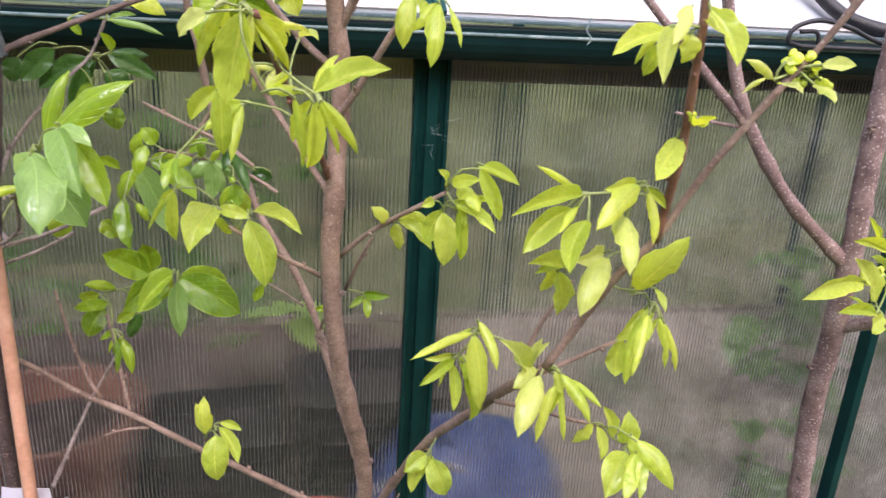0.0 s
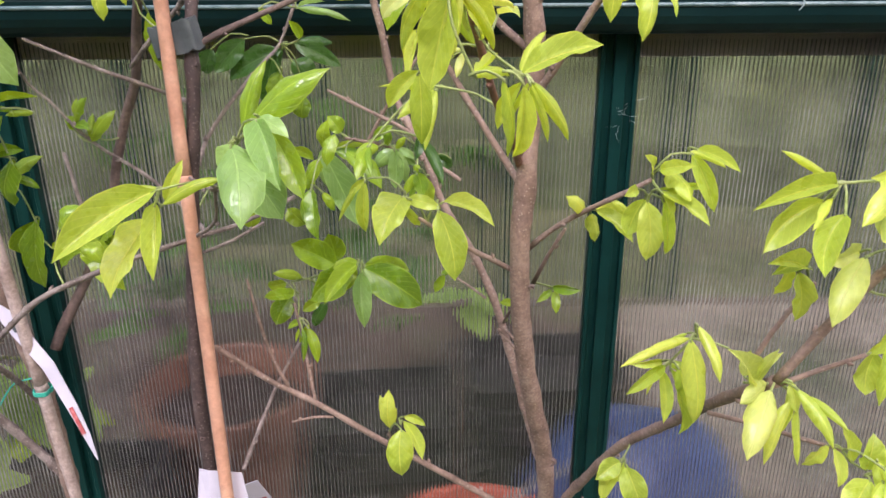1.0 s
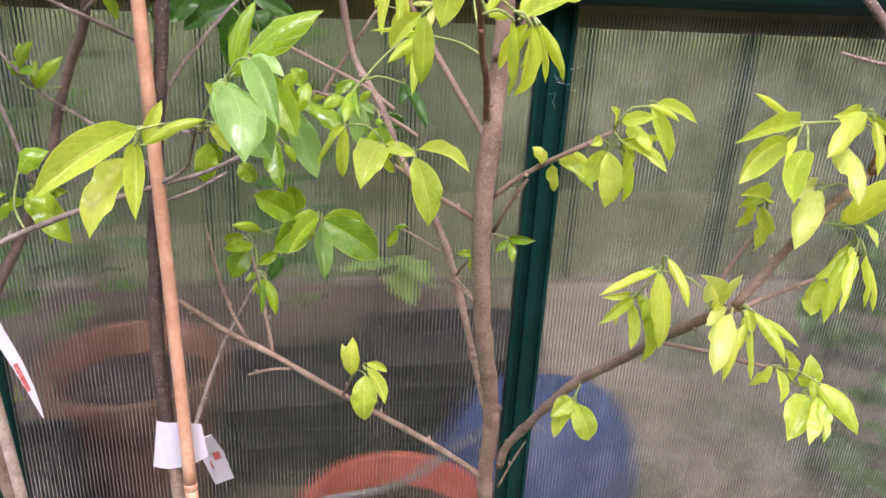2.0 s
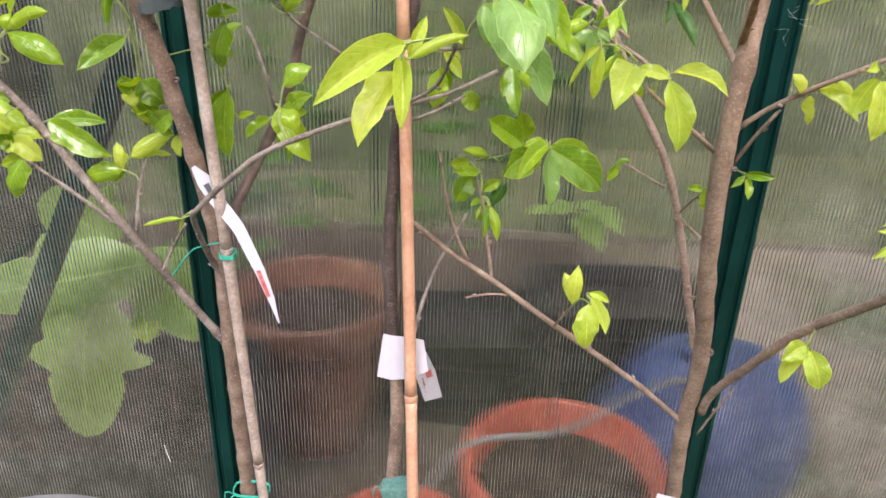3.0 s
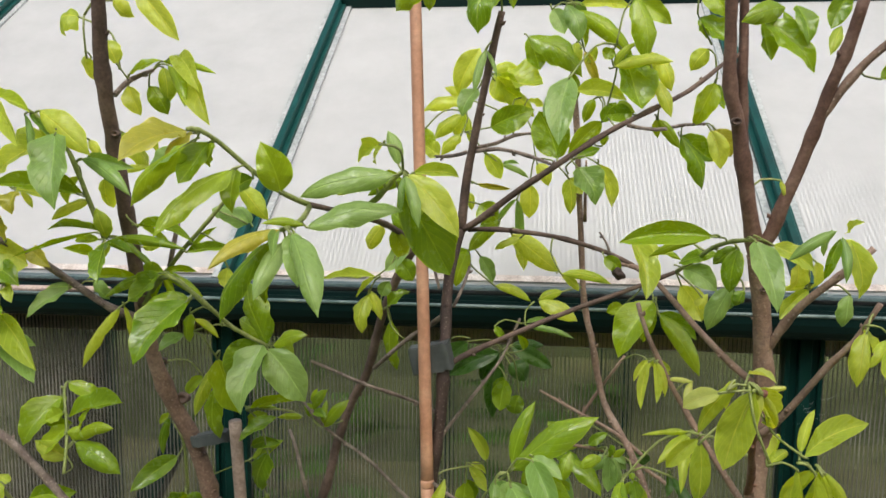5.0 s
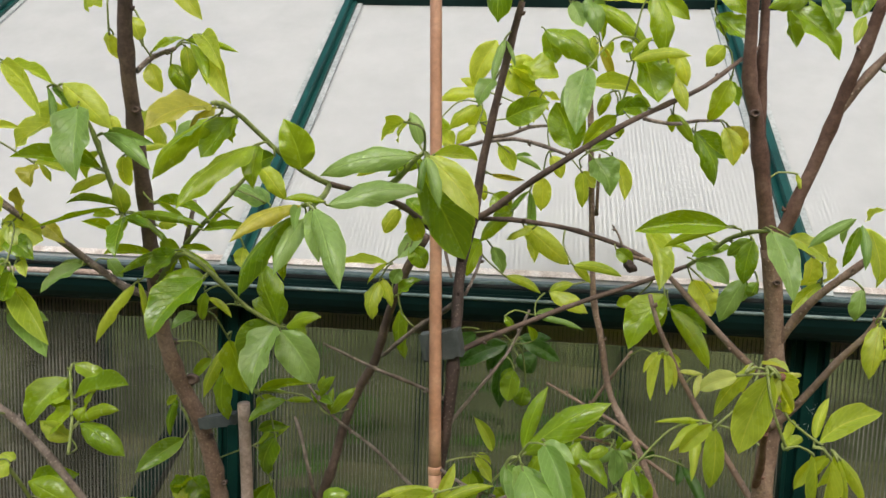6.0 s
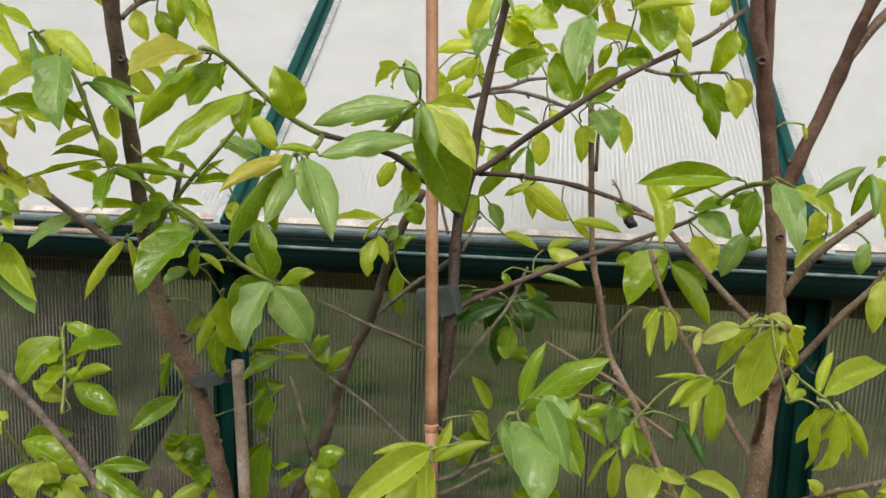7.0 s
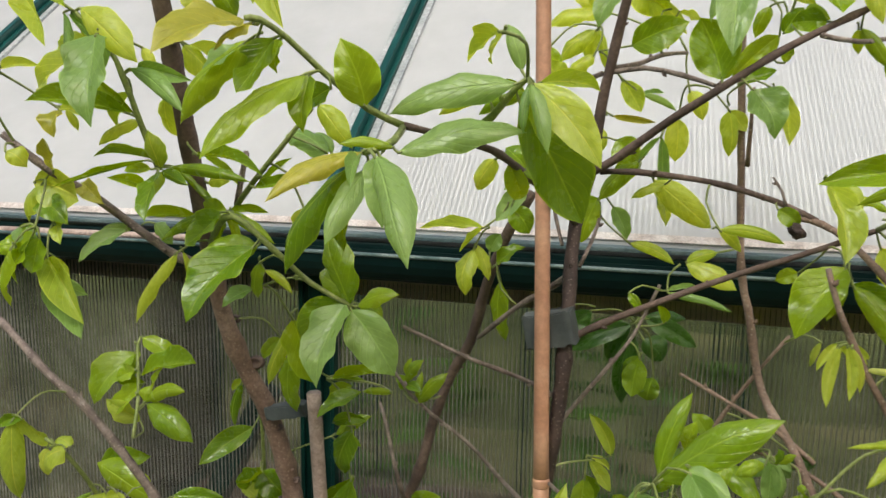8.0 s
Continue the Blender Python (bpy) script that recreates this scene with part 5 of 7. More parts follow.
foliage(tree_b, [
    ((-0.341, -0.130, 1.430), (-0.382, -0.130, 1.425), 0.022, "y"),
    ((-0.328, -0.190, 1.434), (-0.340, -0.200, 1.414), 0.016, "p"),
    ((-0.345, -0.140, 1.416), (-0.371, -0.140, 1.397), 0.018, "y"),
    ((-0.344, -0.130, 1.418), (-0.338, -0.130, 1.392), 0.010, "y"),
    ((-0.345, -0.150, 1.398), (-0.364, -0.150, 1.383), 0.016, "y"),
    ((-0.376, -0.150, 1.404), (-0.371, -0.150, 1.380), 0.010, "g"),
    ((-0.256, -0.240, 1.439), (-0.264, -0.270, 1.393), 0.022, "p"),
    ((-0.263, -0.200, 1.379), (-0.278, -0.200, 1.414), 0.028, "g"),
])
foliage(tree_b, [
    ((-0.289, -0.120, 1.430), (-0.274, -0.120, 1.423), 0.009, "y"),
    ((-0.303, -0.140, 1.417), (-0.296, -0.140, 1.403), 0.012, "y"),
    ((-0.326, -0.120, 1.382), (-0.312, -0.120, 1.360), 0.014, "y"),
    ((-0.311, -0.120, 1.372), (-0.287, -0.120, 1.361), 0.007, "p"),
    ((-0.279, -0.140, 1.374), (-0.269, -0.140, 1.355), 0.014, "y"),
    ((-0.251, -0.130, 1.361), (-0.248, -0.130, 1.330), 0.015, "y"),
    ((-0.285, -0.120, 1.355), (-0.285, -0.120, 1.325), 0.016, "y"),
    ((-0.330, -0.160, 1.356), (-0.302, -0.160, 1.352), 0.004, "o"),
    ((-0.340, -0.130, 1.348), (-0.336, -0.130, 1.332), 0.011, "y"),
])
foliage(tree_b, [
    ((-0.300, -0.150, 1.312), (-0.259, -0.140, 1.277), 0.024, "y"),
    ((-0.292, -0.160, 1.310), (-0.314, -0.160, 1.301), 0.009, "y"),
    ((-0.296, -0.130, 1.342), (-0.296, -0.130, 1.292), 0.007, "p"),
    ((-0.310, -0.170, 1.326), (-0.336, -0.170, 1.300), 0.015, "g"),
    ((-0.337, -0.160, 1.298), (-0.348, -0.160, 1.267), 0.016, "g"),
    ((-0.327, -0.150, 1.292), (-0.315, -0.150, 1.270), 0.012, "p"),
    ((-0.257, -0.190, 1.284), (-0.218, -0.190, 1.277), 0.011, "y"),
    ((-0.240, -0.130, 1.471), (-0.228, -0.130, 1.443), 0.007, "o"),
    ((-0.247, -0.130, 1.479), (-0.248, -0.130, 1.454), 0.015, "y"),
    ((-0.251, -0.130, 1.453), (-0.247, -0.130, 1.429), 0.011, "g"),
])
foliage(tree_b, [
    ((-0.248, -0.160, 1.435), (-0.209, -0.170, 1.428), 0.013, "y"),
    ((-0.221, -0.200, 1.450), (-0.182, -0.220, 1.453), 0.013, "y"),
    ((-0.204, -0.190, 1.414), (-0.224, -0.190, 1.413), 0.014, "g"),
    ((-0.225, -0.150, 1.410), (-0.251, -0.150, 1.383), 0.017, "g"),
    ((-0.246, -0.160, 1.379), (-0.227, -0.160, 1.386), 0.010, "g"),
    ((-0.248, -0.225, 1.372), (-0.233, -0.235, 1.349), 0.023, "p"),
])
foliage(tree_b, [
    ((-0.228, -0.170, 1.374), (-0.217, -0.170, 1.340), 0.010, "y"),
    ((-0.183, -0.180, 1.411), (-0.166, -0.180, 1.388), 0.011, "g"),
    ((-0.159, -0.150, 1.398), (-0.135, -0.145, 1.356), 0.023, "g"),
    ((-0.134, -0.145, 1.403), (-0.124, -0.145, 1.372), 0.017, "y"),
    ((-0.129, -0.140, 1.404), (-0.114, -0.140, 1.382), 0.016, "o"),
    ((-0.135, -0.160, 1.441), (-0.149, -0.160, 1.407), 0.017, "g"),
    ((-0.144, -0.170, 1.467), (-0.156, -0.170, 1.451), 0.016, "y"),
    ((-0.165, -0.315, 1.330), (-0.221, -0.305, 1.324), 0.013, "g"),
    ((-0.208, -0.250, 1.321), (-0.200, -0.270, 1.281), 0.014, "y"),
    ((-0.196, -0.230, 1.312), (-0.169, -0.230, 1.305), 0.009, "g"),
])
foliage(tree_b, [
    ((-0.172, -0.240, 1.302), (-0.147, -0.250, 1.311), 0.011, "g"),
    ((-0.147, -0.240, 1.310), (-0.130, -0.240, 1.299), 0.011, "p"),
    ((-0.169, -0.240, 1.298), (-0.147, -0.250, 1.285), 0.018, "p"),
    ((-0.145, -0.300, 1.321), (-0.149, -0.300, 1.292), 0.014, "g"),
    ((-0.144, -0.335, 1.330), (-0.137, -0.365, 1.296), 0.016, "p"),
    ((-0.132, -0.330, 1.327), (-0.106, -0.330, 1.313), 0.013, "y"),
    ((-0.100, -0.280, 1.310), (-0.099, -0.270, 1.288), 0.014, "y"),
    ((-0.089, -0.280, 1.311), (-0.086, -0.270, 1.289), 0.012, "y"),
    ((-0.223, -0.190, 1.299), (-0.209, -0.190, 1.289), 0.011, "g"),
    ((-0.420, -0.190, 1.262), (-0.426, -0.200, 1.233), 0.020, "y"),
])
foliage(tree_b, [
    ((-0.417, -0.190, 1.265), (-0.408, -0.190, 1.241), 0.011, "y"),
    ((-0.407, -0.150, 1.232), (-0.407, -0.140, 1.182), 0.019, "g"),
    ((-0.314, -0.150, 1.266), (-0.283, -0.150, 1.253), 0.011, "y"),
    ((-0.310, -0.120, 1.198), (-0.356, -0.120, 1.175), 0.020, "d"),
    ((-0.299, -0.120, 1.204), (-0.262, -0.120, 1.185), 0.015, "d"),
    ((-0.307, -0.160, 1.202), (-0.313, -0.160, 1.151), 0.013, "d"),
    ((-0.302, -0.170, 1.187), (-0.306, -0.170, 1.160), 0.016, "g"),
    ((-0.300, -0.130, 1.190), (-0.285, -0.130, 1.174), 0.021, "d"),
    ((-0.291, -0.345, 1.178), (-0.243, -0.355, 1.219), 0.024, "g"),
    ((-0.302, -0.345, 1.169), (-0.270, -0.355, 1.132), 0.028, "p"),
])
foliage(tree_b, [
    ((-0.334, -0.160, 1.102), (-0.319, -0.160, 1.080), 0.010, "y"),
    ((-0.316, -0.120, 1.057), (-0.302, -0.120, 1.041), 0.015, "g"),
    ((-0.185, -0.210, 1.267), (-0.213, -0.230, 1.230), 0.025, "g"),
    ((-0.181, -0.215, 1.257), (-0.154, -0.235, 1.217), 0.016, "g"),
    ((-0.159, -0.180, 1.276), (-0.142, -0.180, 1.248), 0.021, "y"),
    ((-0.143, -0.280, 1.292), (-0.157, -0.280, 1.261), 0.018, "p"),
    ((-0.140, -0.300, 1.293), (-0.144, -0.300, 1.282), 0.011, "g"),
    ((-0.204, -0.170, 1.255), (-0.217, -0.170, 1.249), 0.010, "g"),
    ((-0.089, -0.270, 1.290), (-0.107, -0.270, 1.269), 0.012, "y"),
])
foliage(tree_b, [
    ((-0.291, -0.370, 1.178), (-0.279, -0.415, 1.154), 0.029, "p"),
    ((-0.278, -0.360, 1.191), (-0.263, -0.390, 1.162), 0.013, "p"),
    ((-0.273, -0.350, 1.183), (-0.253, -0.370, 1.149), 0.015, "g"),
    ((-0.265, -0.340, 1.169), (-0.253, -0.330, 1.160), 0.005, "g"),
    ((-0.249, -0.260, 1.159), (-0.255, -0.270, 1.141), 0.012, "g"),
    ((-0.286, -0.160, 1.212), (-0.292, -0.170, 1.226), 0.006, "g"),
    ((-0.297, -0.120, 1.204), (-0.280, -0.120, 1.203), 0.008, "d"),
    ((-0.340, -0.120, 1.207), (-0.366, -0.120, 1.181), 0.018, "d"),
    ((-0.369, -0.120, 1.199), (-0.376, -0.120, 1.178), 0.015, "d"),
])
foliage(tree_b, [
    ((-0.350, -0.335, 1.142), (-0.398, -0.375, 1.114), 0.017, "y"),
    ((-0.356, -0.335, 1.124), (-0.377, -0.365, 1.088), 0.020, "y"),
    ((-0.353, -0.330, 1.133), (-0.350, -0.360, 1.096), 0.010, "y"),
    ((-0.349, -0.330, 1.131), (-0.312, -0.330, 1.148), 0.010, "y"),
    ((-0.318, -0.160, 1.108), (-0.335, -0.160, 1.137), 0.009, "y"),
    ((-0.337, -0.160, 1.087), (-0.339, -0.160, 1.053), 0.018, "g"),
])
foliage(tree_b, [
    ((-0.289, -0.130, 1.484), (-0.243, -0.140, 1.454), 0.029, "g"),
    ((-0.319, -0.120, 1.453), (-0.278, -0.130, 1.439), 0.037, "y"),
    ((-0.316, -0.115, 1.444), (-0.284, -0.125, 1.419), 0.021, "y"),
    ((-0.320, -0.140, 1.405), (-0.285, -0.150, 1.419), 0.022, "g"),
    ((-0.258, -0.170, 1.503), (-0.247, -0.180, 1.476), 0.020, "p"),
    ((-0.269, -0.165, 1.501), (-0.259, -0.175, 1.479), 0.014, "p"),
    ((-0.251, -0.170, 1.499), (-0.206, -0.180, 1.463), 0.017, "g"),
    ((-0.206, -0.200, 1.503), (-0.196, -0.210, 1.457), 0.024, "g"),
    ((-0.212, -0.190, 1.460), (-0.201, -0.200, 1.418), 0.030, "g"),
    ((-0.191, -0.180, 1.464), (-0.174, -0.190, 1.437), 0.022, "y"),
    ((-0.188, -0.190, 1.442), (-0.176, -0.200, 1.414), 0.013, "y"),
    ((-0.151, -0.170, 1.492), (-0.131, -0.180, 1.470), 0.019, "g"),
    ((-0.148, -0.170, 1.515), (-0.132, -0.180, 1.492), 0.018, "g"),
])

# tree tied to the old cane
limb(tree_c, "trunk", [(-0.556, -0.110, 0.386), (-0.555, -0.125, 0.512), (-0.549, -0.145, 0.649), (-0.545, -0.160, 0.792), (-0.540, -0.175, 0.879), (-0.542, -0.185, 0.953), (-0.549, -0.195, 1.020), (-0.558, -0.205, 1.079)], 0.0115, 0.0100, bark_limb)
limb(tree_c, "stem", [(-0.555, -0.202, 1.060), (-0.558, -0.205, 1.079), (-0.566, -0.217, 1.133), (-0.581, -0.230, 1.178), (-0.588, -0.243, 1.220), (-0.588, -0.255, 1.260), (-0.586, -0.262, 1.274)], 0.0102, 0.0080, bark_even)
limb(tree_c, "stem", [(-0.588, -0.255, 1.260), (-0.578, -0.290, 1.328), (-0.573, -0.316, 1.394), (-0.568, -0.335, 1.440), (-0.562, -0.345, 1.468), (-0.558, -0.355, 1.508), (-0.557, -0.360, 1.541)], 0.0080, 0.0058)
knot(tree_c, Vector((-0.5710, -0.2280, 1.1760)), 0.0052)
limb(tree_c, "twig", [(-0.5860, -0.2350, 1.2090), (-0.5910, -0.2430, 1.2170)], 0.003, 0.0016)
limb(tree_c, "limb", [(-0.544, -0.160, 0.782), (-0.553, -0.160, 0.801), (-0.585, -0.165, 0.852), (-0.617, -0.197, 0.938), (-0.654, -0.192, 0.988), (-0.696, -0.187, 1.044), (-0.753, -0.184, 1.104), (-0.789, -0.182, 1.129), (-0.881, -0.147, 1.170), (-0.959, -0.145, 1.219)], 0.0068, 0.005)
limb(tree_c, "twig", [(-0.624, -0.197, 0.941), (-0.661, -0.202, 0.976), (-0.700, -0.206, 1.010)], 0.003, 0.002)
limb(tree_c, "twig", [(-0.608, -0.197, 0.934), (-0.603, -0.192, 0.970), (-0.594, -0.182, 1.009)], 0.0024, 0.0018)
limb(tree_c, "twig", [(-0.588, -0.197, 0.897), (-0.584, -0.180, 0.911), (-0.552, -0.220, 0.956)], 0.0024, 0.0018)
limb(tree_c, "limb", [(-0.539, -0.175, 0.876), (-0.543, -0.200, 0.920), (-0.535, -0.240, 0.963), (-0.525, -0.270, 0.990)], 0.0045, 0.0036)
limb(tree_c, "limb", [(-0.525, -0.270, 0.988), (-0.496, -0.285, 1.018), (-0.460, -0.295, 1.049), (-0.425, -0.300, 1.067), (-0.390, -0.295, 1.080), (-0.355, -0.250, 1.080), (-0.328, -0.225, 1.082), (-0.288, -0.220, 1.101)], 0.0038, 0.0024)
limb(tree_c, "twig", [(-0.357, -0.250, 1.066), (-0.335, -0.235, 1.071), (-0.313, -0.222, 1.081)], 0.0022, 0.0018)
limb(tree_c, "twig", [(-0.354, -0.260, 1.084), (-0.333, -0.280, 1.102), (-0.321, -0.310, 1.131), (-0.317, -0.322, 1.141)], 0.0022, 0.0014)
limb(tree_c, "stem", [(-0.529, -0.165, 0.938), (-0.523, -0.155, 0.956), (-0.509, -0.135, 0.986), (-0.491, -0.115, 1.025), (-0.479, -0.115, 1.055), (-0.468, -0.110, 1.100), (-0.453, -0.110, 1.142), (-0.434, -0.125, 1.177), (-0.418, -0.145, 1.228), (-0.399, -0.165, 1.273), (-0.382, -0.178, 1.302)], 0.0068, 0.0050)
limb(tree_c, "twig", [(-0.490, -0.125, 1.032), (-0.495, -0.135, 1.066), (-0.507, -0.120, 1.093), (-0.520, -0.100, 1.105)], 0.003, 0.002)
limb(tree_c, "limb", [(-0.586, -0.250, 1.248), (-0.608, -0.262, 1.257), (-0.630, -0.275, 1.278), (-0.656, -0.290, 1.303), (-0.670, -0.302, 1.315), (-0.694, -0.315, 1.339)], 0.005, 0.0036)
limb(tree_c, "shoot", [(-0.574, -0.330, 1.322), (-0.581, -0.335, 1.348), (-0.587, -0.340, 1.373), (-0.595, -0.340, 1.388), (-0.607, -0.350, 1.406)], 0.0028, 0.0018)
limb(tree_c, "shoot", [(-0.542, -0.300, 1.299), (-0.527, -0.310, 1.313), (-0.504, -0.320, 1.334), (-0.482, -0.325, 1.357)], 0.0028, 0.0018)
limb(tree_c, "twig", [(-0.542, -0.300, 1.299), (-0.537, -0.300, 1.322), (-0.535, -0.300, 1.332)], 0.003, 0.002)
limb(tree_c, "twig", [(-0.568, -0.320, 1.420), (-0.562, -0.310, 1.431), (-0.549, -0.300, 1.439)], 0.003, 0.002)
limb(tree_c, "shoot", [(-0.582, -0.270, 1.253), (-0.552, -0.310, 1.282), (-0.528, -0.330, 1.297), (-0.508, -0.320, 1.277), (-0.495, -0.300, 1.255), (-0.475, -0.288, 1.240)], 0.003, 0.002)
limb(tree_c, "shoot", [(-0.597, -0.170, 1.028), (-0.594, -0.175, 1.074), (-0.594, -0.180, 1.119), (-0.600, -0.185, 1.137)], 0.0025, 0.0016)
limb(tree_c, "shoot", [(-0.715, -0.177, 1.080), (-0.726, -0.152, 1.108), (-0.746, -0.122, 1.144), (-0.747, -0.112, 1.149)], 0.0024, 0.0016)
limb(tree_c, "shoot", [(-0.727, -0.192, 1.011), (-0.731, -0.212, 1.052), (-0.735, -0.232, 1.086), (-0.745, -0.242, 1.103)], 0.003, 0.002)
leaves(tree_c, [
    ((-0.565, -0.320, 1.441), (-0.573, -0.320, 1.457), 0.014, "y"),
])
leaves(tree_c, [
    ((-0.680, -0.300, 1.307), (-0.699, -0.300, 1.285), 0.025, "y"),
])
leaves(tree_c, [
    ((-0.719, -0.152, 1.102), (-0.715, -0.152, 1.116), 0.014, "g"),
])
leaves(tree_c, [
    ((-0.712, -0.202, 1.033), (-0.710, -0.202, 1.012), 0.022, "g"),
    ((-0.593, -0.180, 1.060), (-0.590, -0.222, 1.079), 0.016, "g"),
    ((-0.593, -0.180, 1.038), (-0.598, -0.180, 1.049), 0.012, "g"),
])
leaves(tree_c, [
    ((-0.581, -0.190, 1.033), (-0.560, -0.200, 1.050), 0.017, "g"),
    ((-0.590, -0.180, 1.050), (-0.585, -0.180, 1.031), 0.016, "g"),
])
leaves(tree_c, [
    ((-0.533, -0.170, 1.102), (-0.506, -0.170, 1.120), 0.012, "g"),
    ((-0.484, -0.145, 1.136), (-0.490, -0.145, 1.148), 0.010, "g"),
    ((-0.470, -0.200, 1.056), (-0.452, -0.210, 1.044), 0.018, "g"),
])
leaves(tree_c, [
    ((-0.603, -0.300, 1.476), (-0.621, -0.300, 1.470), 0.024, "y"),
    ((-0.560, -0.300, 1.495), (-0.532, -0.300, 1.461), 0.016, "y"),
    ((-0.583, -0.290, 1.489), (-0.572, -0.290, 1.477), 0.016, "y"),
    ((-0.662, -0.330, 1.281), (-0.681, -0.330, 1.249), 0.020, "g"),
    ((-0.658, -0.330, 1.278), (-0.664, -0.330, 1.257), 0.015, "g"),
    ((-0.670, -0.340, 1.272), (-0.681, -0.340, 1.237), 0.020, "g"),
    ((-0.670, -0.330, 1.284), (-0.688, -0.330, 1.262), 0.014, "p"),
    ((-0.784, -0.232, 1.110), (-0.785, -0.232, 1.041), 0.024, "y"),
])
leaves(tree_c, [
    ((-0.775, -0.232, 1.111), (-0.798, -0.232, 1.103), 0.008, "g"),
    ((-0.762, -0.222, 1.084), (-0.767, -0.222, 1.059), 0.015, "y"),
    ((-0.668, -0.340, 1.377), (-0.643, -0.340, 1.379), 0.006, "y"),
    ((-0.678, -0.330, 1.329), (-0.666, -0.330, 1.322), 0.014, "y"),
])
leaves(tree_c, [
    ((-0.699, -0.202, 1.013), (-0.715, -0.202, 1.012), 0.011, "y"),
    ((-0.600, -0.175, 1.051), (-0.586, -0.175, 1.062), 0.018, "y"),
])
leaves(tree_c, [
    ((-0.592, -0.170, 1.045), (-0.589, -0.202, 1.046), 0.015, "y"),
    ((-0.462, -0.165, 1.041), (-0.469, -0.175, 1.053), 0.013, "g"),
])
leaves(tree_c, [
    ((-0.534, -0.270, 0.984), (-0.561, -0.280, 0.980), 0.006, "g"),
    ((-0.500, -0.220, 1.164), (-0.515, -0.220, 1.148), 0.014, "g"),
])
foliage(tree_c, [
    ((-0.563, -0.310, 1.427), (-0.556, -0.310, 1.408), 0.012, "y"),
    ((-0.553, -0.300, 1.428), (-0.541, -0.300, 1.410), 0.017, "g"),
    ((-0.542, -0.300, 1.441), (-0.540, -0.300, 1.417), 0.014, "y"),
    ((-0.536, -0.305, 1.442), (-0.517, -0.325, 1.415), 0.011, "g"),
    ((-0.524, -0.300, 1.436), (-0.503, -0.320, 1.403), 0.013, "y"),
    ((-0.543, -0.300, 1.445), (-0.499, -0.320, 1.436), 0.007, "g"),
    ((-0.562, -0.310, 1.435), (-0.540, -0.310, 1.445), 0.008, "g"),
    ((-0.599, -0.300, 1.449), (-0.605, -0.280, 1.431), 0.015, "y"),
    ((-0.528, -0.305, 1.448), (-0.507, -0.325, 1.425), 0.012, "y"),
    ((-0.639, -0.360, 1.420), (-0.594, -0.390, 1.386), 0.010, "y"),
])
foliage(tree_c, [
    ((-0.614, -0.350, 1.406), (-0.599, -0.370, 1.378), 0.006, "p"),
    ((-0.604, -0.350, 1.408), (-0.569, -0.360, 1.382), 0.020, "y"),
    ((-0.587, -0.360, 1.393), (-0.575, -0.390, 1.353), 0.024, "p"),
    ((-0.610, -0.340, 1.388), (-0.657, -0.330, 1.365), 0.018, "y"),
    ((-0.589, -0.335, 1.353), (-0.637, -0.355, 1.360), 0.010, "g"),
    ((-0.638, -0.330, 1.355), (-0.610, -0.340, 1.350), 0.008, "y"),
    ((-0.638, -0.330, 1.354), (-0.637, -0.340, 1.341), 0.015, "o"),
    ((-0.581, -0.335, 1.349), (-0.611, -0.335, 1.336), 0.009, "y"),
    ((-0.582, -0.340, 1.377), (-0.542, -0.360, 1.356), 0.013, "p"),
    ((-0.588, -0.320, 1.390), (-0.582, -0.320, 1.376), 0.008, "y"),
])
foliage(tree_c, [
    ((-0.595, -0.290, 1.362), (-0.602, -0.270, 1.337), 0.013, "y"),
    ((-0.589, -0.330, 1.365), (-0.600, -0.330, 1.345), 0.007, "y"),
    ((-0.587, -0.280, 1.395), (-0.574, -0.260, 1.369), 0.018, "y"),
    ((-0.591, -0.280, 1.367), (-0.569, -0.270, 1.371), 0.008, "y"),
    ((-0.478, -0.325, 1.359), (-0.461, -0.325, 1.337), 0.016, "y"),
    ((-0.475, -0.320, 1.333), (-0.505, -0.310, 1.345), 0.017, "p"),
    ((-0.522, -0.315, 1.312), (-0.489, -0.315, 1.315), 0.006, "g"),
    ((-0.561, -0.310, 1.329), (-0.517, -0.320, 1.322), 0.008, "g"),
    ((-0.568, -0.330, 1.323), (-0.513, -0.350, 1.320), 0.008, "g"),
    ((-0.573, -0.330, 1.320), (-0.547, -0.350, 1.316), 0.008, "g"),
])
foliage(tree_c, [
    ((-0.571, -0.335, 1.320), (-0.562, -0.365, 1.300), 0.016, "g"),
    ((-0.573, -0.330, 1.322), (-0.574, -0.340, 1.341), 0.014, "y"),
    ((-0.575, -0.335, 1.322), (-0.593, -0.335, 1.321), 0.006, "g"),
    ((-0.581, -0.335, 1.312), (-0.587, -0.355, 1.318), 0.006, "g"),
    ((-0.577, -0.335, 1.327), (-0.623, -0.355, 1.312), 0.002, "g"),
    ((-0.573, -0.280, 1.310), (-0.560, -0.280, 1.312), 0.011, "y"),
    ((-0.662, -0.310, 1.317), (-0.657, -0.320, 1.337), 0.013, "o"),
    ((-0.686, -0.300, 1.308), (-0.652, -0.300, 1.298), 0.025, "y"),
    ((-0.683, -0.300, 1.296), (-0.657, -0.310, 1.286), 0.018, "g"),
    ((-0.658, -0.290, 1.308), (-0.639, -0.300, 1.298), 0.012, "o"),
])
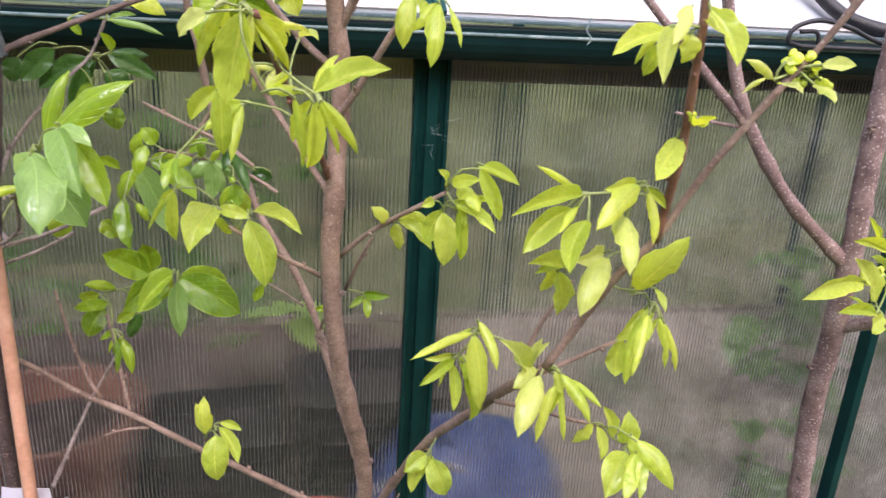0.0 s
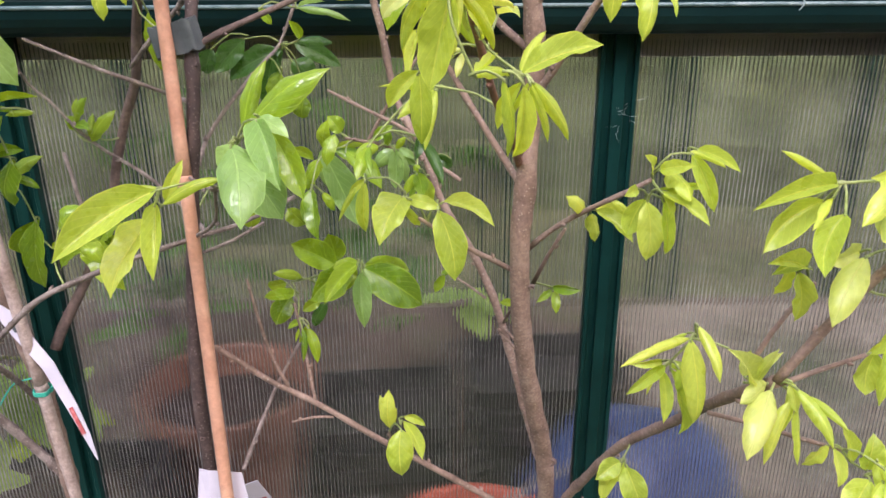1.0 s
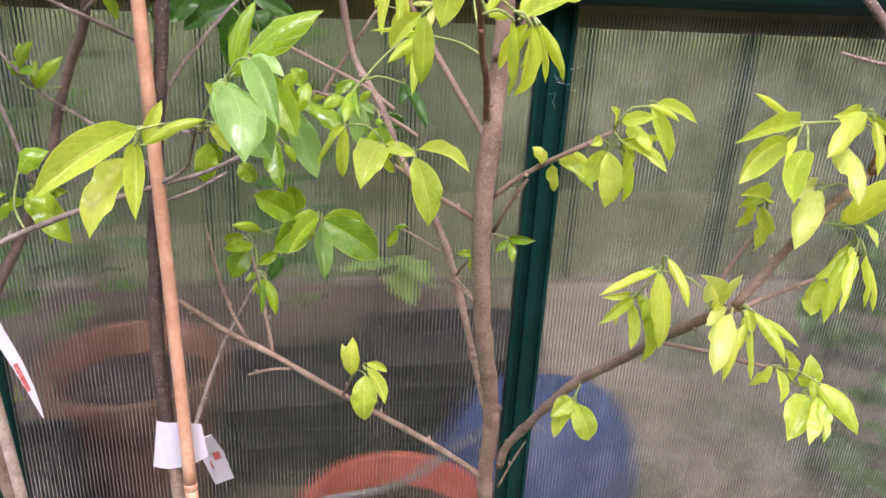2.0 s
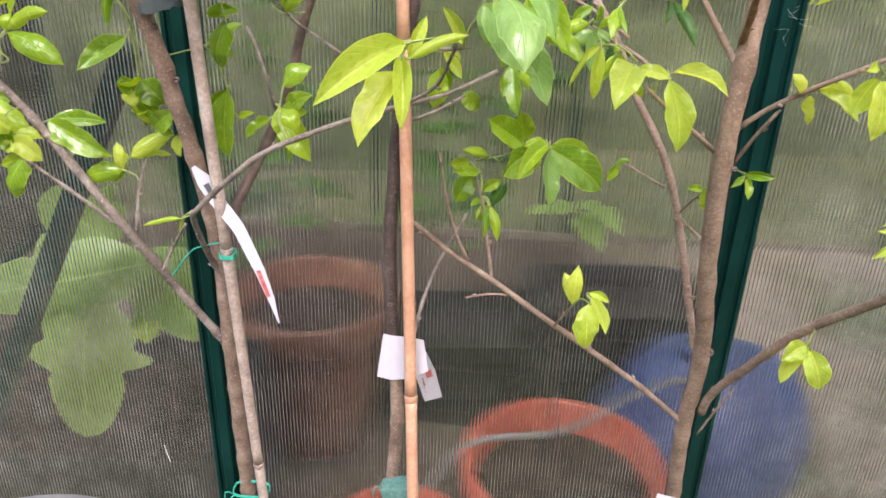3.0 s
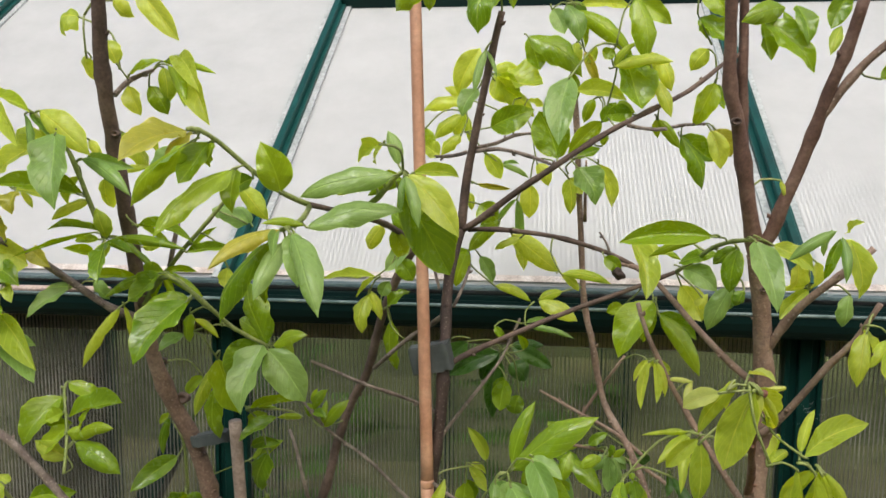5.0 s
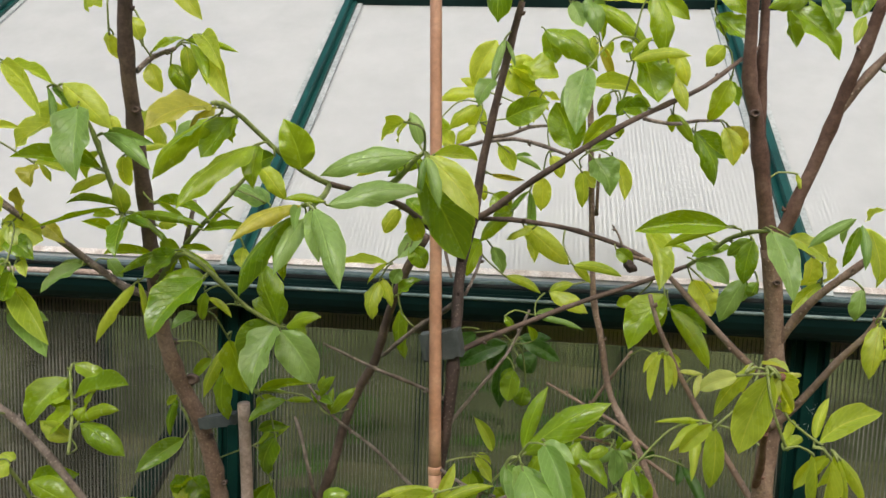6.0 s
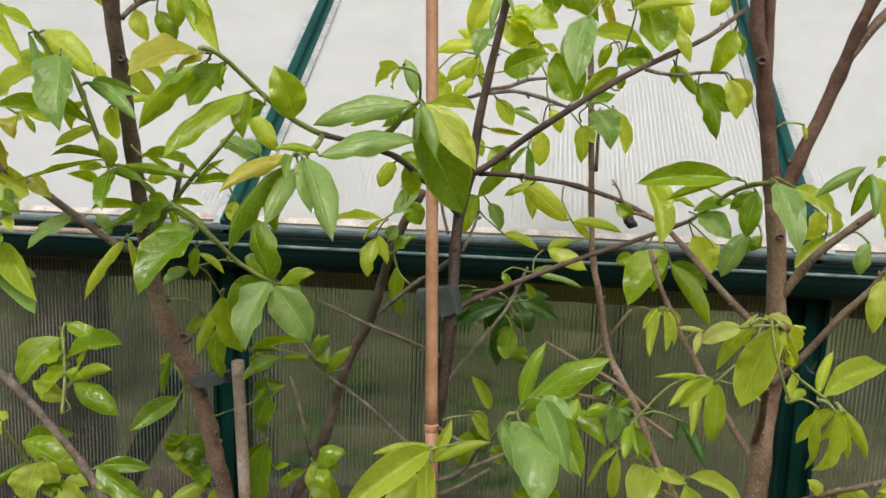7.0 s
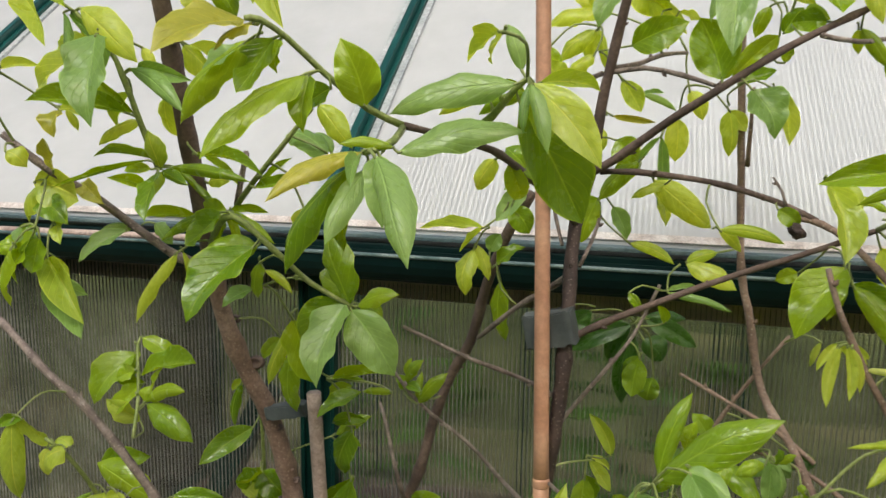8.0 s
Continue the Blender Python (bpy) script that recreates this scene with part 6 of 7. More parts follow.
foliage(tree_c, [
    ((-0.672, -0.300, 1.281), (-0.662, -0.310, 1.272), 0.009, "y"),
    ((-0.561, -0.310, 1.292), (-0.600, -0.310, 1.291), 0.006, "g"),
    ((-0.539, -0.320, 1.298), (-0.582, -0.320, 1.280), 0.010, "g"),
    ((-0.535, -0.330, 1.299), (-0.556, -0.330, 1.279), 0.017, "g"),
    ((-0.545, -0.310, 1.296), (-0.516, -0.310, 1.279), 0.009, "g"),
    ((-0.545, -0.310, 1.296), (-0.536, -0.310, 1.274), 0.007, "g"),
    ((-0.634, -0.280, 1.277), (-0.656, -0.300, 1.260), 0.012, "p"),
    ((-0.620, -0.270, 1.281), (-0.610, -0.270, 1.267), 0.013, "p"),
    ((-0.494, -0.310, 1.301), (-0.496, -0.310, 1.287), 0.010, "y"),
    ((-0.671, -0.310, 1.261), (-0.634, -0.330, 1.229), 0.014, "y"),
])
foliage(tree_c, [
    ((-0.676, -0.310, 1.242), (-0.634, -0.330, 1.218), 0.015, "p"),
    ((-0.571, -0.320, 1.272), (-0.601, -0.325, 1.230), 0.010, "y"),
    ((-0.516, -0.330, 1.280), (-0.538, -0.365, 1.249), 0.025, "g"),
    ((-0.533, -0.300, 1.249), (-0.548, -0.310, 1.240), 0.009, "p"),
    ((-0.523, -0.310, 1.267), (-0.526, -0.310, 1.246), 0.010, "g"),
    ((-0.525, -0.300, 1.261), (-0.508, -0.300, 1.248), 0.007, "y"),
    ((-0.475, -0.288, 1.241), (-0.493, -0.288, 1.284), 0.027, "g"),
    ((-0.477, -0.290, 1.241), (-0.487, -0.320, 1.203), 0.024, "p"),
    ((-0.482, -0.288, 1.243), (-0.502, -0.298, 1.218), 0.022, "g"),
    ((-0.474, -0.288, 1.237), (-0.447, -0.293, 1.201), 0.028, "p"),
])
foliage(tree_c, [
    ((-0.471, -0.285, 1.239), (-0.445, -0.295, 1.251), 0.013, "g"),
    ((-0.521, -0.270, 1.223), (-0.508, -0.270, 1.180), 0.019, "g"),
    ((-0.534, -0.240, 1.210), (-0.551, -0.250, 1.170), 0.012, "y"),
    ((-0.532, -0.250, 1.194), (-0.533, -0.250, 1.151), 0.020, "g"),
    ((-0.478, -0.260, 1.175), (-0.505, -0.270, 1.160), 0.011, "g"),
    ((-0.511, -0.230, 1.171), (-0.469, -0.230, 1.181), 0.007, "g"),
    ((-0.586, -0.222, 1.157), (-0.594, -0.222, 1.123), 0.010, "g"),
    ((-0.595, -0.190, 1.109), (-0.622, -0.222, 1.090), 0.016, "g"),
    ((-0.565, -0.200, 1.188), (-0.581, -0.200, 1.170), 0.009, "g"),
    ((-0.500, -0.220, 1.129), (-0.511, -0.220, 1.094), 0.023, "g"),
])
foliage(tree_c, [
    ((-0.515, -0.220, 1.134), (-0.490, -0.220, 1.138), 0.008, "g"),
    ((-0.749, -0.122, 1.136), (-0.774, -0.152, 1.099), 0.029, "g"),
    ((-0.744, -0.117, 1.149), (-0.708, -0.117, 1.131), 0.016, "g"),
    ((-0.736, -0.132, 1.119), (-0.670, -0.152, 1.142), 0.020, "g"),
    ((-0.730, -0.142, 1.114), (-0.757, -0.152, 1.085), 0.016, "g"),
    ((-0.733, -0.142, 1.080), (-0.760, -0.152, 1.098), 0.021, "y"),
    ((-0.718, -0.152, 1.104), (-0.673, -0.172, 1.124), 0.017, "g"),
    ((-0.718, -0.152, 1.101), (-0.668, -0.172, 1.084), 0.027, "g"),
    ((-0.735, -0.142, 1.127), (-0.752, -0.142, 1.118), 0.015, "g"),
    ((-0.781, -0.142, 1.033), (-0.720, -0.152, 1.009), 0.030, "g"),
])
foliage(tree_c, [
    ((-0.591, -0.190, 1.070), (-0.590, -0.222, 1.076), 0.016, "g"),
    ((-0.588, -0.190, 1.073), (-0.571, -0.190, 1.054), 0.022, "g"),
    ((-0.595, -0.190, 1.058), (-0.578, -0.190, 1.040), 0.017, "g"),
    ((-0.483, -0.145, 1.143), (-0.468, -0.155, 1.164), 0.011, "g"),
    ((-0.483, -0.145, 1.141), (-0.468, -0.155, 1.140), 0.009, "g"),
    ((-0.473, -0.145, 1.126), (-0.451, -0.145, 1.152), 0.014, "g"),
    ((-0.460, -0.250, 1.173), (-0.481, -0.250, 1.172), 0.006, "g"),
    ((-0.443, -0.280, 1.097), (-0.425, -0.280, 1.112), 0.017, "g"),
])
foliage(tree_c, [
    ((-0.727, -0.242, 1.096), (-0.752, -0.242, 1.077), 0.022, "y"),
    ((-0.738, -0.202, 1.040), (-0.779, -0.222, 1.007), 0.010, "g"),
    ((-0.717, -0.212, 1.047), (-0.722, -0.222, 1.014), 0.026, "y"),
    ((-0.707, -0.212, 1.049), (-0.702, -0.212, 1.027), 0.018, "y"),
    ((-0.703, -0.202, 1.023), (-0.682, -0.202, 1.002), 0.019, "y"),
    ((-0.694, -0.206, 1.004), (-0.710, -0.211, 0.969), 0.024, "g"),
    ((-0.679, -0.182, 1.032), (-0.628, -0.192, 1.005), 0.022, "g"),
    ((-0.619, -0.182, 0.989), (-0.659, -0.182, 0.978), 0.022, "g"),
    ((-0.619, -0.182, 0.989), (-0.623, -0.182, 1.012), 0.017, "y"),
    ((-0.605, -0.192, 1.005), (-0.572, -0.180, 1.025), 0.018, "y"),
])
foliage(tree_c, [
    ((-0.595, -0.192, 1.044), (-0.573, -0.170, 1.027), 0.017, "y"),
    ((-0.587, -0.202, 1.057), (-0.601, -0.202, 1.064), 0.014, "y"),
    ((-0.560, -0.190, 1.028), (-0.562, -0.190, 1.007), 0.009, "y"),
    ((-0.558, -0.190, 1.022), (-0.543, -0.190, 1.012), 0.011, "y"),
    ((-0.522, -0.165, 1.062), (-0.528, -0.165, 1.001), 0.022, "g"),
    ((-0.477, -0.170, 1.049), (-0.449, -0.190, 1.011), 0.023, "g"),
    ((-0.472, -0.165, 1.044), (-0.448, -0.175, 1.063), 0.017, "g"),
    ((-0.486, -0.165, 1.038), (-0.511, -0.165, 1.019), 0.011, "g"),
    ((-0.475, -0.165, 1.032), (-0.472, -0.165, 0.997), 0.008, "g"),
    ((-0.516, -0.160, 1.036), (-0.503, -0.160, 1.041), 0.006, "g"),
])

# tree by the end post
limb(tree_e, "trunk", [(0.385, -0.220, 0.716), (0.367, -0.235, 0.810), (0.347, -0.250, 0.915), (0.339, -0.262, 0.997), (0.331, -0.270, 1.075), (0.325, -0.272, 1.136), (0.319, -0.275, 1.208), (0.315, -0.280, 1.286), (0.313, -0.285, 1.334)], 0.0125, 0.0105)
limb(tree_e, "limb", [(0.331, -0.268, 1.063), (0.311, -0.268, 1.079), (0.261, -0.270, 1.121), (0.218, -0.272, 1.171), (0.197, -0.273, 1.204), (0.181, -0.275, 1.242), (0.162, -0.280, 1.294)], 0.0085, 0.0055)
limb(tree_e, "limb", [(0.208, -0.272, 1.184), (0.182, -0.270, 1.208), (0.154, -0.265, 1.236), (0.118, -0.260, 1.271), (0.094, -0.260, 1.298)], 0.0055, 0.004)
limb(tree_e, "twig", [(0.204, -0.272, 1.184), (0.185, -0.265, 1.185), (0.150, -0.260, 1.192)], 0.0022, 0.0014)
limb(tree_e, "limb", [(0.341, -0.265, 1.001), (0.350, -0.290, 1.017), (0.354, -0.330, 1.042), (0.370, -0.360, 1.071)], 0.008, 0.006)
leaves(tree_e, [
    ((0.318, -0.330, 1.083), (0.323, -0.330, 1.111), 0.018, "y"),
])
foliage(tree_e, [
    ((0.295, -0.330, 1.074), (0.225, -0.360, 1.074), 0.012, "y"),
    ((0.307, -0.340, 1.051), (0.257, -0.360, 1.062), 0.008, "y"),
    ((0.313, -0.330, 1.056), (0.289, -0.330, 1.092), 0.019, "y"),
    ((0.315, -0.340, 1.048), (0.288, -0.360, 1.044), 0.012, "y"),
    ((0.310, -0.330, 1.100), (0.255, -0.360, 1.119), 0.008, "y"),
])


bud_cluster(tree_a, (0.098, -0.487, 1.253), 16, 0.012, 0.0026)
bud_cluster(tree_a, (0.048, -0.482, 1.227), 4, 0.004, 0.0022)
bud_cluster(tree_e, (0.332, -0.300, 1.063), 10, 0.010, 0.0026)
knot(tree_a, (-0.110, -0.2565, 0.975), 0.0036)
knot(tree_a, (-0.108, -0.2585, 1.000), 0.0022)
knot(tree_a, (-0.080, -0.2130, 0.848), 0.0048)
knot(tree_a, (-0.110, -0.2720, 1.047), 0.002)
knot(tree_a, (-0.152, -0.3070, 1.404), 0.003)
knot(tree_a, (-0.121, -0.2775, 1.290), 0.0022)
knot(tree_c, (-0.575, -0.2260, 1.173), 0.005)
knot(tree_c, (-0.585, -0.2320, 1.208), 0.0035)
knot(tree_c, (-0.548, -0.2130, 1.081), 0.0022)
knot(tree_c, (-0.559, -0.2190, 1.124), 0.0026)
knot(tree_c, (-0.568, -0.3220, 1.394), 0.0025)
knot(tree_e, (0.363, -0.2450, 0.821), 0.0055)
knot(tree_e, (0.322, -0.2670, 0.962), 0.0035)
knot(tree_e, (0.309, -0.2850, 1.188), 0.003)
knot(tree_b, (-0.360, -0.2760, 0.796), 0.0028)
knot(tree_b, (-0.367, -0.2700, 0.915), 0.002)

# ---- canes, ties and labels ----
def cane(name, a, b, r, mat, label, nodes, bow=0.0):
    a, b = Vector(a), Vector(b)

    def at(u):
        return a.lerp(b, u) + Vector((bow * 4 * u * (1 - u), 0, 0))

    ob = thing(name, a, label, "cane")
    cuts = [0.0] + [(z - a.z) / (b.z - a.z) for z in nodes] + [1.0]
    length = (b - a).length
    for u0, u1 in zip(cuts, cuts[1:]):
        line = []
        for i in range(17):
            u = u0 + (u1 - u0) * i / 16
            k = min(u - u0, u1 - u) * length
            line.append((at(u), r * (1 - 0.12 * u) * (1 + 0.05 * math.exp(-(k / 0.012) ** 2))))
        part("internode", tube(line, 12), mat, ob)
    for u in cuts[1:-1]:
        rr = r * (1 - 0.12 * u) * 1.05
        line = [(at(u + d / length), rr * k) for d, k in ((-0.0032, 1.0), (-0.002, 1.08), (0.0, 1.06), (0.0016, 1.10), (0.003, 1.0))]
        part("node", tube(line, 12), mat, ob)
    return ob


cane("bamboo_cane", (-0.3205, -0.385, 0.0), (-0.3795, -0.203, 1.56), 0.0054, cane_new, "straight pinkish bamboo cane tied to the middle tree", (0.26, 0.55, 0.835, 1.125), 0.005)
cane("bamboo_cane", (-0.523, -0.098, 0.0), (-0.5190, -0.2433, 1.164), 0.0056, cane_old, "weathered grey-brown cane beside the tree trunk", (0.2, 0.43, 0.655, 0.93))


def wrap(name, centre, across, height, thick, mat, label, category, tail=None):
    """A tape or string wound flat round a trunk and a cane: an oval band."""
    c, ax = Vector(centre), Vector(across)
    half = ax.length
    ax.normalize()
    nrm = Vector((0, 0, 1)).cross(ax).normalized()
    up = ax.cross(nrm) * -1
    if up.z < 0:
        up = -up
    b = bmesh.new()
    n = 28
    rings = []
    for k in range(n):
        t = 2 * math.pi * k / n
        x = half * (abs(math.cos(t)) ** 0.35) * (1 if math.cos(t) > 0 else -1)
        y = thick * (abs(math.sin(t)) ** 0.35) * (1 if math.sin(t) > 0 else -1)
        w = 0.0009 * math.sin(5 * t) + 0.0005 * math.sin(11 * t)
        rings.append([b.verts.new(c + ax * x * s_ + nrm * y * s_ + up * (h + w)) for s_, h in ((1.0, -height), (1.004, 0.0), (1.0, height), (0.93, height), (0.93, -height))])
    for k in range(n):
        a, d = rings[k], rings[(k + 1) % n]
        for j in range(5):
            b.faces.new((a[j], a[(j + 1) % 5], d[(j + 1) % 5], d[j]))
    b.faces.new([r_[3] for r_ in rings])
    b.faces.new([r_[4] for r_ in rings])
    bmesh.ops.recalc_face_normals(b, faces=b.faces[:])
    ob = thing(name, centre, label, category)
    part("band", b, mat, ob, smooth=False)
    if tail:
        part("tail", tube(smooth_line(tail, [0.0011] * len(tail), 0.006), 6), mat, ob)
    return ob


wrap("tape_tie", (-0.3590, -0.233, 1.221), (0.0158, -0.003, 0.004), 0.0105, 0.0088, tape_grey, "dark grey tape binding the tree to the cane", "tape")
wrap("tape_tie", (-0.546, -0.228, 1.143), (0.0175, -0.004, 0.005), 0.0042, 0.0068, tape_grey, "narrow dark grey tape binding trunk and cane", "tape")
wrap("tape_tie", (-0.357, -0.279, 0.725), (0.0160, -0.003, 0.005), 0.0062, 0.0095, tape_green, "crumpled green tape binding trunk and cane", "tape", [(-0.374, -0.282, 0.727), (-0.379, -0.284, 0.730), (-0.381, -0.286, 0.722)])


def string_tie(centre, half, thick, turns, tails, label):
    """Thin string wound a few tight turns round a trunk and a cane, its ends hanging."""
    c = Vector(centre)
    ob = thing("string_tie", centre, label, "string")
    line = []
    n = 26 * turns
    for k in range(n + 1):
        t = 2 * math.pi * k / 26
        cx, sy = math.cos(t), math.sin(t)
        x = half * abs(cx) ** 0.6 * (1 if cx > 0 else -1)
        y = thick * abs(sy) ** 0.6 * (1 if sy > 0 else -1)
        line.append((c + Vector((x, y, 0.0042 * (k / n - 0.5) + 0.0016 * math.sin(t))), 0.0007))
    part("coil", tube(line, 6), string_green, ob)
    for tail in tails:
        part("tail", tube(smooth_line(tail, [0.0008] * len(tail), 0.006), 6), string_green, ob)
    return ob


string_tie((-0.5190, -0.214, 0.926), 0.0068, 0.0066, 3, [[(-0.526, -0.203, 0.932), (-0.548, -0.192, 0.922), (-0.567, -0.182, 0.909), (-0.596, -0.172, 0.871)]], "thin turquoise string tied round the cane and a branch")
string_tie((-0.541, -0.152, 0.592), 0.0205, 0.0115, 2, [[(-0.560, -0.163, 0.594), (-0.567, -0.166, 0.598), (-0.570, -0.164, 0.57), (-0.579, -0.160, 0.522), (-0.588, -0.157, 0.47)], [(-0.558, -0.163, 0.592), (-0.5665, -0.167, 0.58), (-0.5745, -0.164, 0.535), (-0.580, -0.160, 0.48)]], "turquoise string loop round trunk and cane with hanging ends")


def strip_label(name, centre_line, widths, mat, label, bars=()):
    """A thin card label along a bent line, with printed bars lying on it."""
    ob = thing(name, centre_line[0], label, "label")
    pts = [Vector(p) for p in centre_line]
    b = bmesh.new()
    rows = []
    for i, (p, w) in enumerate(zip(pts, widths)):
        a = (pts[min(i + 1, len(pts) - 1)] - pts[max(i - 1, 0)]).normalized()
        side = a.cross(Vector((0.15, -1, 0.1))).normalized()
        nrm = side.cross(a).normalized()
        if nrm.y > 0:
            nrm = -nrm
        rows.append((p, side, nrm, w))
    front = [[b.verts.new(p + s_ * w * k + n_ * 0.0004) for k in (-0.5, 0.5)] for p, s_, n_, w in rows]
    rear = [[b.verts.new(p + s_ * w * k - n_ * 0.0004) for k in (-0.5, 0.5)] for p, s_, n_, w in rows]
    for i in range(len(rows) - 1):
        b.faces.new((front[i][0], front[i][1], front[i + 1][1], front[i + 1][0]))
        b.faces.new((rear[i][1], rear[i][0], rear[i + 1][0], rear[i + 1][1]))
        for k in (0, 1):
            b.faces.new((front[i][k], front[i + 1][k], rear[i + 1][k], rear[i][k]))
    for i in (0, -1):
        b.faces.new((front[i][0], front[i][1], rear[i][1], rear[i][0]))
    bmesh.ops.recalc_face_normals(b, faces=b.faces[:])
    card = part("card", b, mat, ob, smooth=False)
    for at, off, ln, wd, m_ in bars:
        i = min(int(at * (len(rows) - 1)), len(rows) - 2)
        u = at * (len(rows) - 1) - i
        p = rows[i][0].lerp(rows[i + 1][0], u)
        a = (rows[i + 1][0] - rows[i][0]).normalized()
        s_, n_ = rows[i][1], rows[i][2]
        c = bmesh.new()
        q = [p + s_ * off + n_ * 0.0012 + a * ln * ka + s_ * wd * ks for ka, ks in ((-0.5, -0.5), (0.5, -0.5), (0.5, 0.5), (-0.5, 0.5))]
        v1 = [c.verts.new(z) for z in q]
        v2 = [c.verts.new(z + n_ * 0.0003) for z in q]
        c.faces.new(v2)
        c.faces.new(list(reversed(v1)))
        for k in range(4):
            c.faces.new((v1[k], v1[(k + 1) % 4], v2[(k + 1) % 4], v2[k]))
        bmesh.ops.recalc_face_normals(c, faces=c.faces[:])
        part("print", c, m_, card, smooth=False)
    return ob


strip_label("plant_label", [(-0.541, -0.216, 1.008), (-0.532, -0.217, 0.996), (-0.524, -0.218, 0.981), (-0.503, -0.226, 0.957), (-0.485, -0.235, 0.922), (-0.476, -0.238, 0.896), (-0.470, -0.24, 0.873)],
            [0.004, 0.014, 0.0125, 0.011, 0.009, 0.006, 0.001], paper, "white plastic loop label with a red print hanging from the tree",
            [(0.74, 0.001, 0.026, 0.0035, print_red), (0.24, 0.0, 0.010, 0.005, tape_grey)])
strip_label("plant_label", [(-0.375, -0.2735, 0.867), (-0.365, -0.2755, 0.866), (-0.351, -0.2755, 0.867), (-0.336, -0.2735, 0.869)],
            [0.041, 0.042, 0.040, 0.030], paper, "blank white paper label folded round the thin trunk")
strip_label("plant_label", [(-0.345, -0.235, 0.844), (-0.339, -0.225, 0.817), (-0.331, -0.222, 0.786)],
            [0.015, 0.019, 0.017], paper, "white paper label with small red and grey print",
            [(0.50, -0.003, 0.009, 0.006, print_red), (0.62, 0.004, 0.010, 0.0014, print_red), (0.76, 0.005, 0.009, 0.001, print_grey), (0.42, 0.005, 0.006, 0.001, print_grey)])
strip_label("plant_label", [(-0.083, -0.152, 0.606), (-0.066, -0.156, 0.604), (-0.050, -0.154, 0.598), (-0.034, -0.149, 0.588)],
            [0.030, 0.032, 0.030, 0.026], paper, "white paper label wrapped low round the tree trunk")

# ---- grey bin in front ----
bin_at = (-0.650, -0.440, -0.002)
bin_ob = thing("plastic_bin", bin_at, "grey plastic bin with ringed lid and white wire handle", "bin")
part("body", lathe([(0.105, 0.0), (0.112, 0.02), (0.124, 0.68), (0.127, 0.7010)], 48, bin_at), grey_plastic, bin_ob)
lid = [(0.132, 0.7010), (0.1335, 0.7110), (0.1325, 0.7230), (0.126, 0.7290), (0.112, 0.7315), (0.104, 0.7305), (0.100, 0.7250), (0.096, 0.7245), (0.090, 0.7295), (0.074, 0.7315), (0.05, 0.7322), (0.046, 0.7300), (0.042, 0.7325), (0.012, 0.7335)]
part("lid", lathe(lid, 56, bin_at), grey_plastic, bin_ob, "round lid with raised rings")
part("handle", tube(smooth_line([(-0.528, -0.40, 0.711), (-0.518, -0.39, 0.727), (-0.505, -0.40, 0.723), (-0.497, -0.43, 0.701), (-0.50, -0.46, 0.671)], [0.0022] * 5, 0.006), 8), white_wire, bin_ob, "white wire handle")


# ---- pots and plants inside ----
def pot(at, r, h, mat, label, fill=True):
    ob = thing("plant_pot", at, label, "pot", "pots inside the greenhouse")
    prof = [(r * 0.68, 0.0), (r * 0.70, 0.004), (r * 0.92, h * 0.80), (r * 0.93, h * 0.82), (r * 1.0, h * 0.825), (r * 1.02, h * 0.84), (r * 1.03, h * 0.985), (r * 1.015, h), (r * 0.95, h), (r * 0.93, h * 0.985), (r * 0.90, h * 0.80), (r * 0.70, h * 0.1)]
    part("body", lathe(prof, 48, at), mat, ob)
    if fill:
        part("soil", lathe([(r * 0.895, h * 0.70), (r * 0.89, h * 0.80), (r * 0.6, h * 0.83), (r * 0.2, h * 0.82)], 40, at), soil, ob, "dark crumbly soil")
    return ob


pot((-0.125, 0.250, 0.004), 0.172, 0.32, terracotta, "large orange-red plastic pot filled with dark soil")
pot((-0.655, 0.690, 0.004), 0.182, 0.38, brown_pot_m, "large brown plastic pot with a thick rim")
pot((-0.400, 0.130, 0.004), 0.120, 0.24, terracotta, "smaller orange-red pot close to the panel")
blue = thing("blue_sack", (0.215, 0.58, 0.004), "full blue plastic sack slumped on the greenhouse floor", "sack")
bm = lathe([(0.17, 0.0), (0.205, 0.02), (0.225, 0.09), (0.222, 0.17), (0.20, 0.25), (0.165, 0.305), (0.12, 0.345), (0.07, 0.366), (0.02, 0.372)], 56)
for v in bm.verts:
    q = v.co.copy()
    sag = 1 + 0.10 * noise.noise(q * 6 + Vector((3, 1, 0))) + 0.035 * noise.noise(q * 19) if q.z > 0.01 else 1.0
    v.co = Vector((0.215 + q.x * sag, 0.58 + q.y * sag * 0.85, 0.004 + q.z * (1 + 0.08 * noise.noise(q * 5))))
part("body", bm, blue_plastic, blue)
part("neck", tube(smooth_line([(0.20, 0.57, 0.36), (0.19, 0.55, 0.385), (0.165, 0.53, 0.39), (0.14, 0.51, 0.375)], [0.03, 0.016, 0.022, 0.03], 0.008), 14, 0.12, random.Random(5)), blue_plastic, blue, "gathered neck of the sack")
hose = thing("hose", (-0.30, 0.24, 0.33), "thin grey watering hose lying across the pots", "hose")
part("pipe", tube(smooth_line([(-0.42, 0.30, 0.02), (-0.34, 0.27, 0.26), (-0.27, 0.27, 0.335), (-0.12, 0.30, 0.345), (0.02, 0.40, 0.36), (0.16, 0.46, 0.345), (0.42, 0.5, 0.1)], [0.006] * 7, 0.012), 8), grey_plastic, hose)
bm = bmesh.new()
add_box(bm, (X0 + 0.02, 0.035, 0.0), (X1 - 0.02, 1.84, 0.004))
tagged(part("greenhouse_floor", bm, earth, None, smooth=False), "trodden brown earth floor with mossy green patches", "floor", kind="structure")

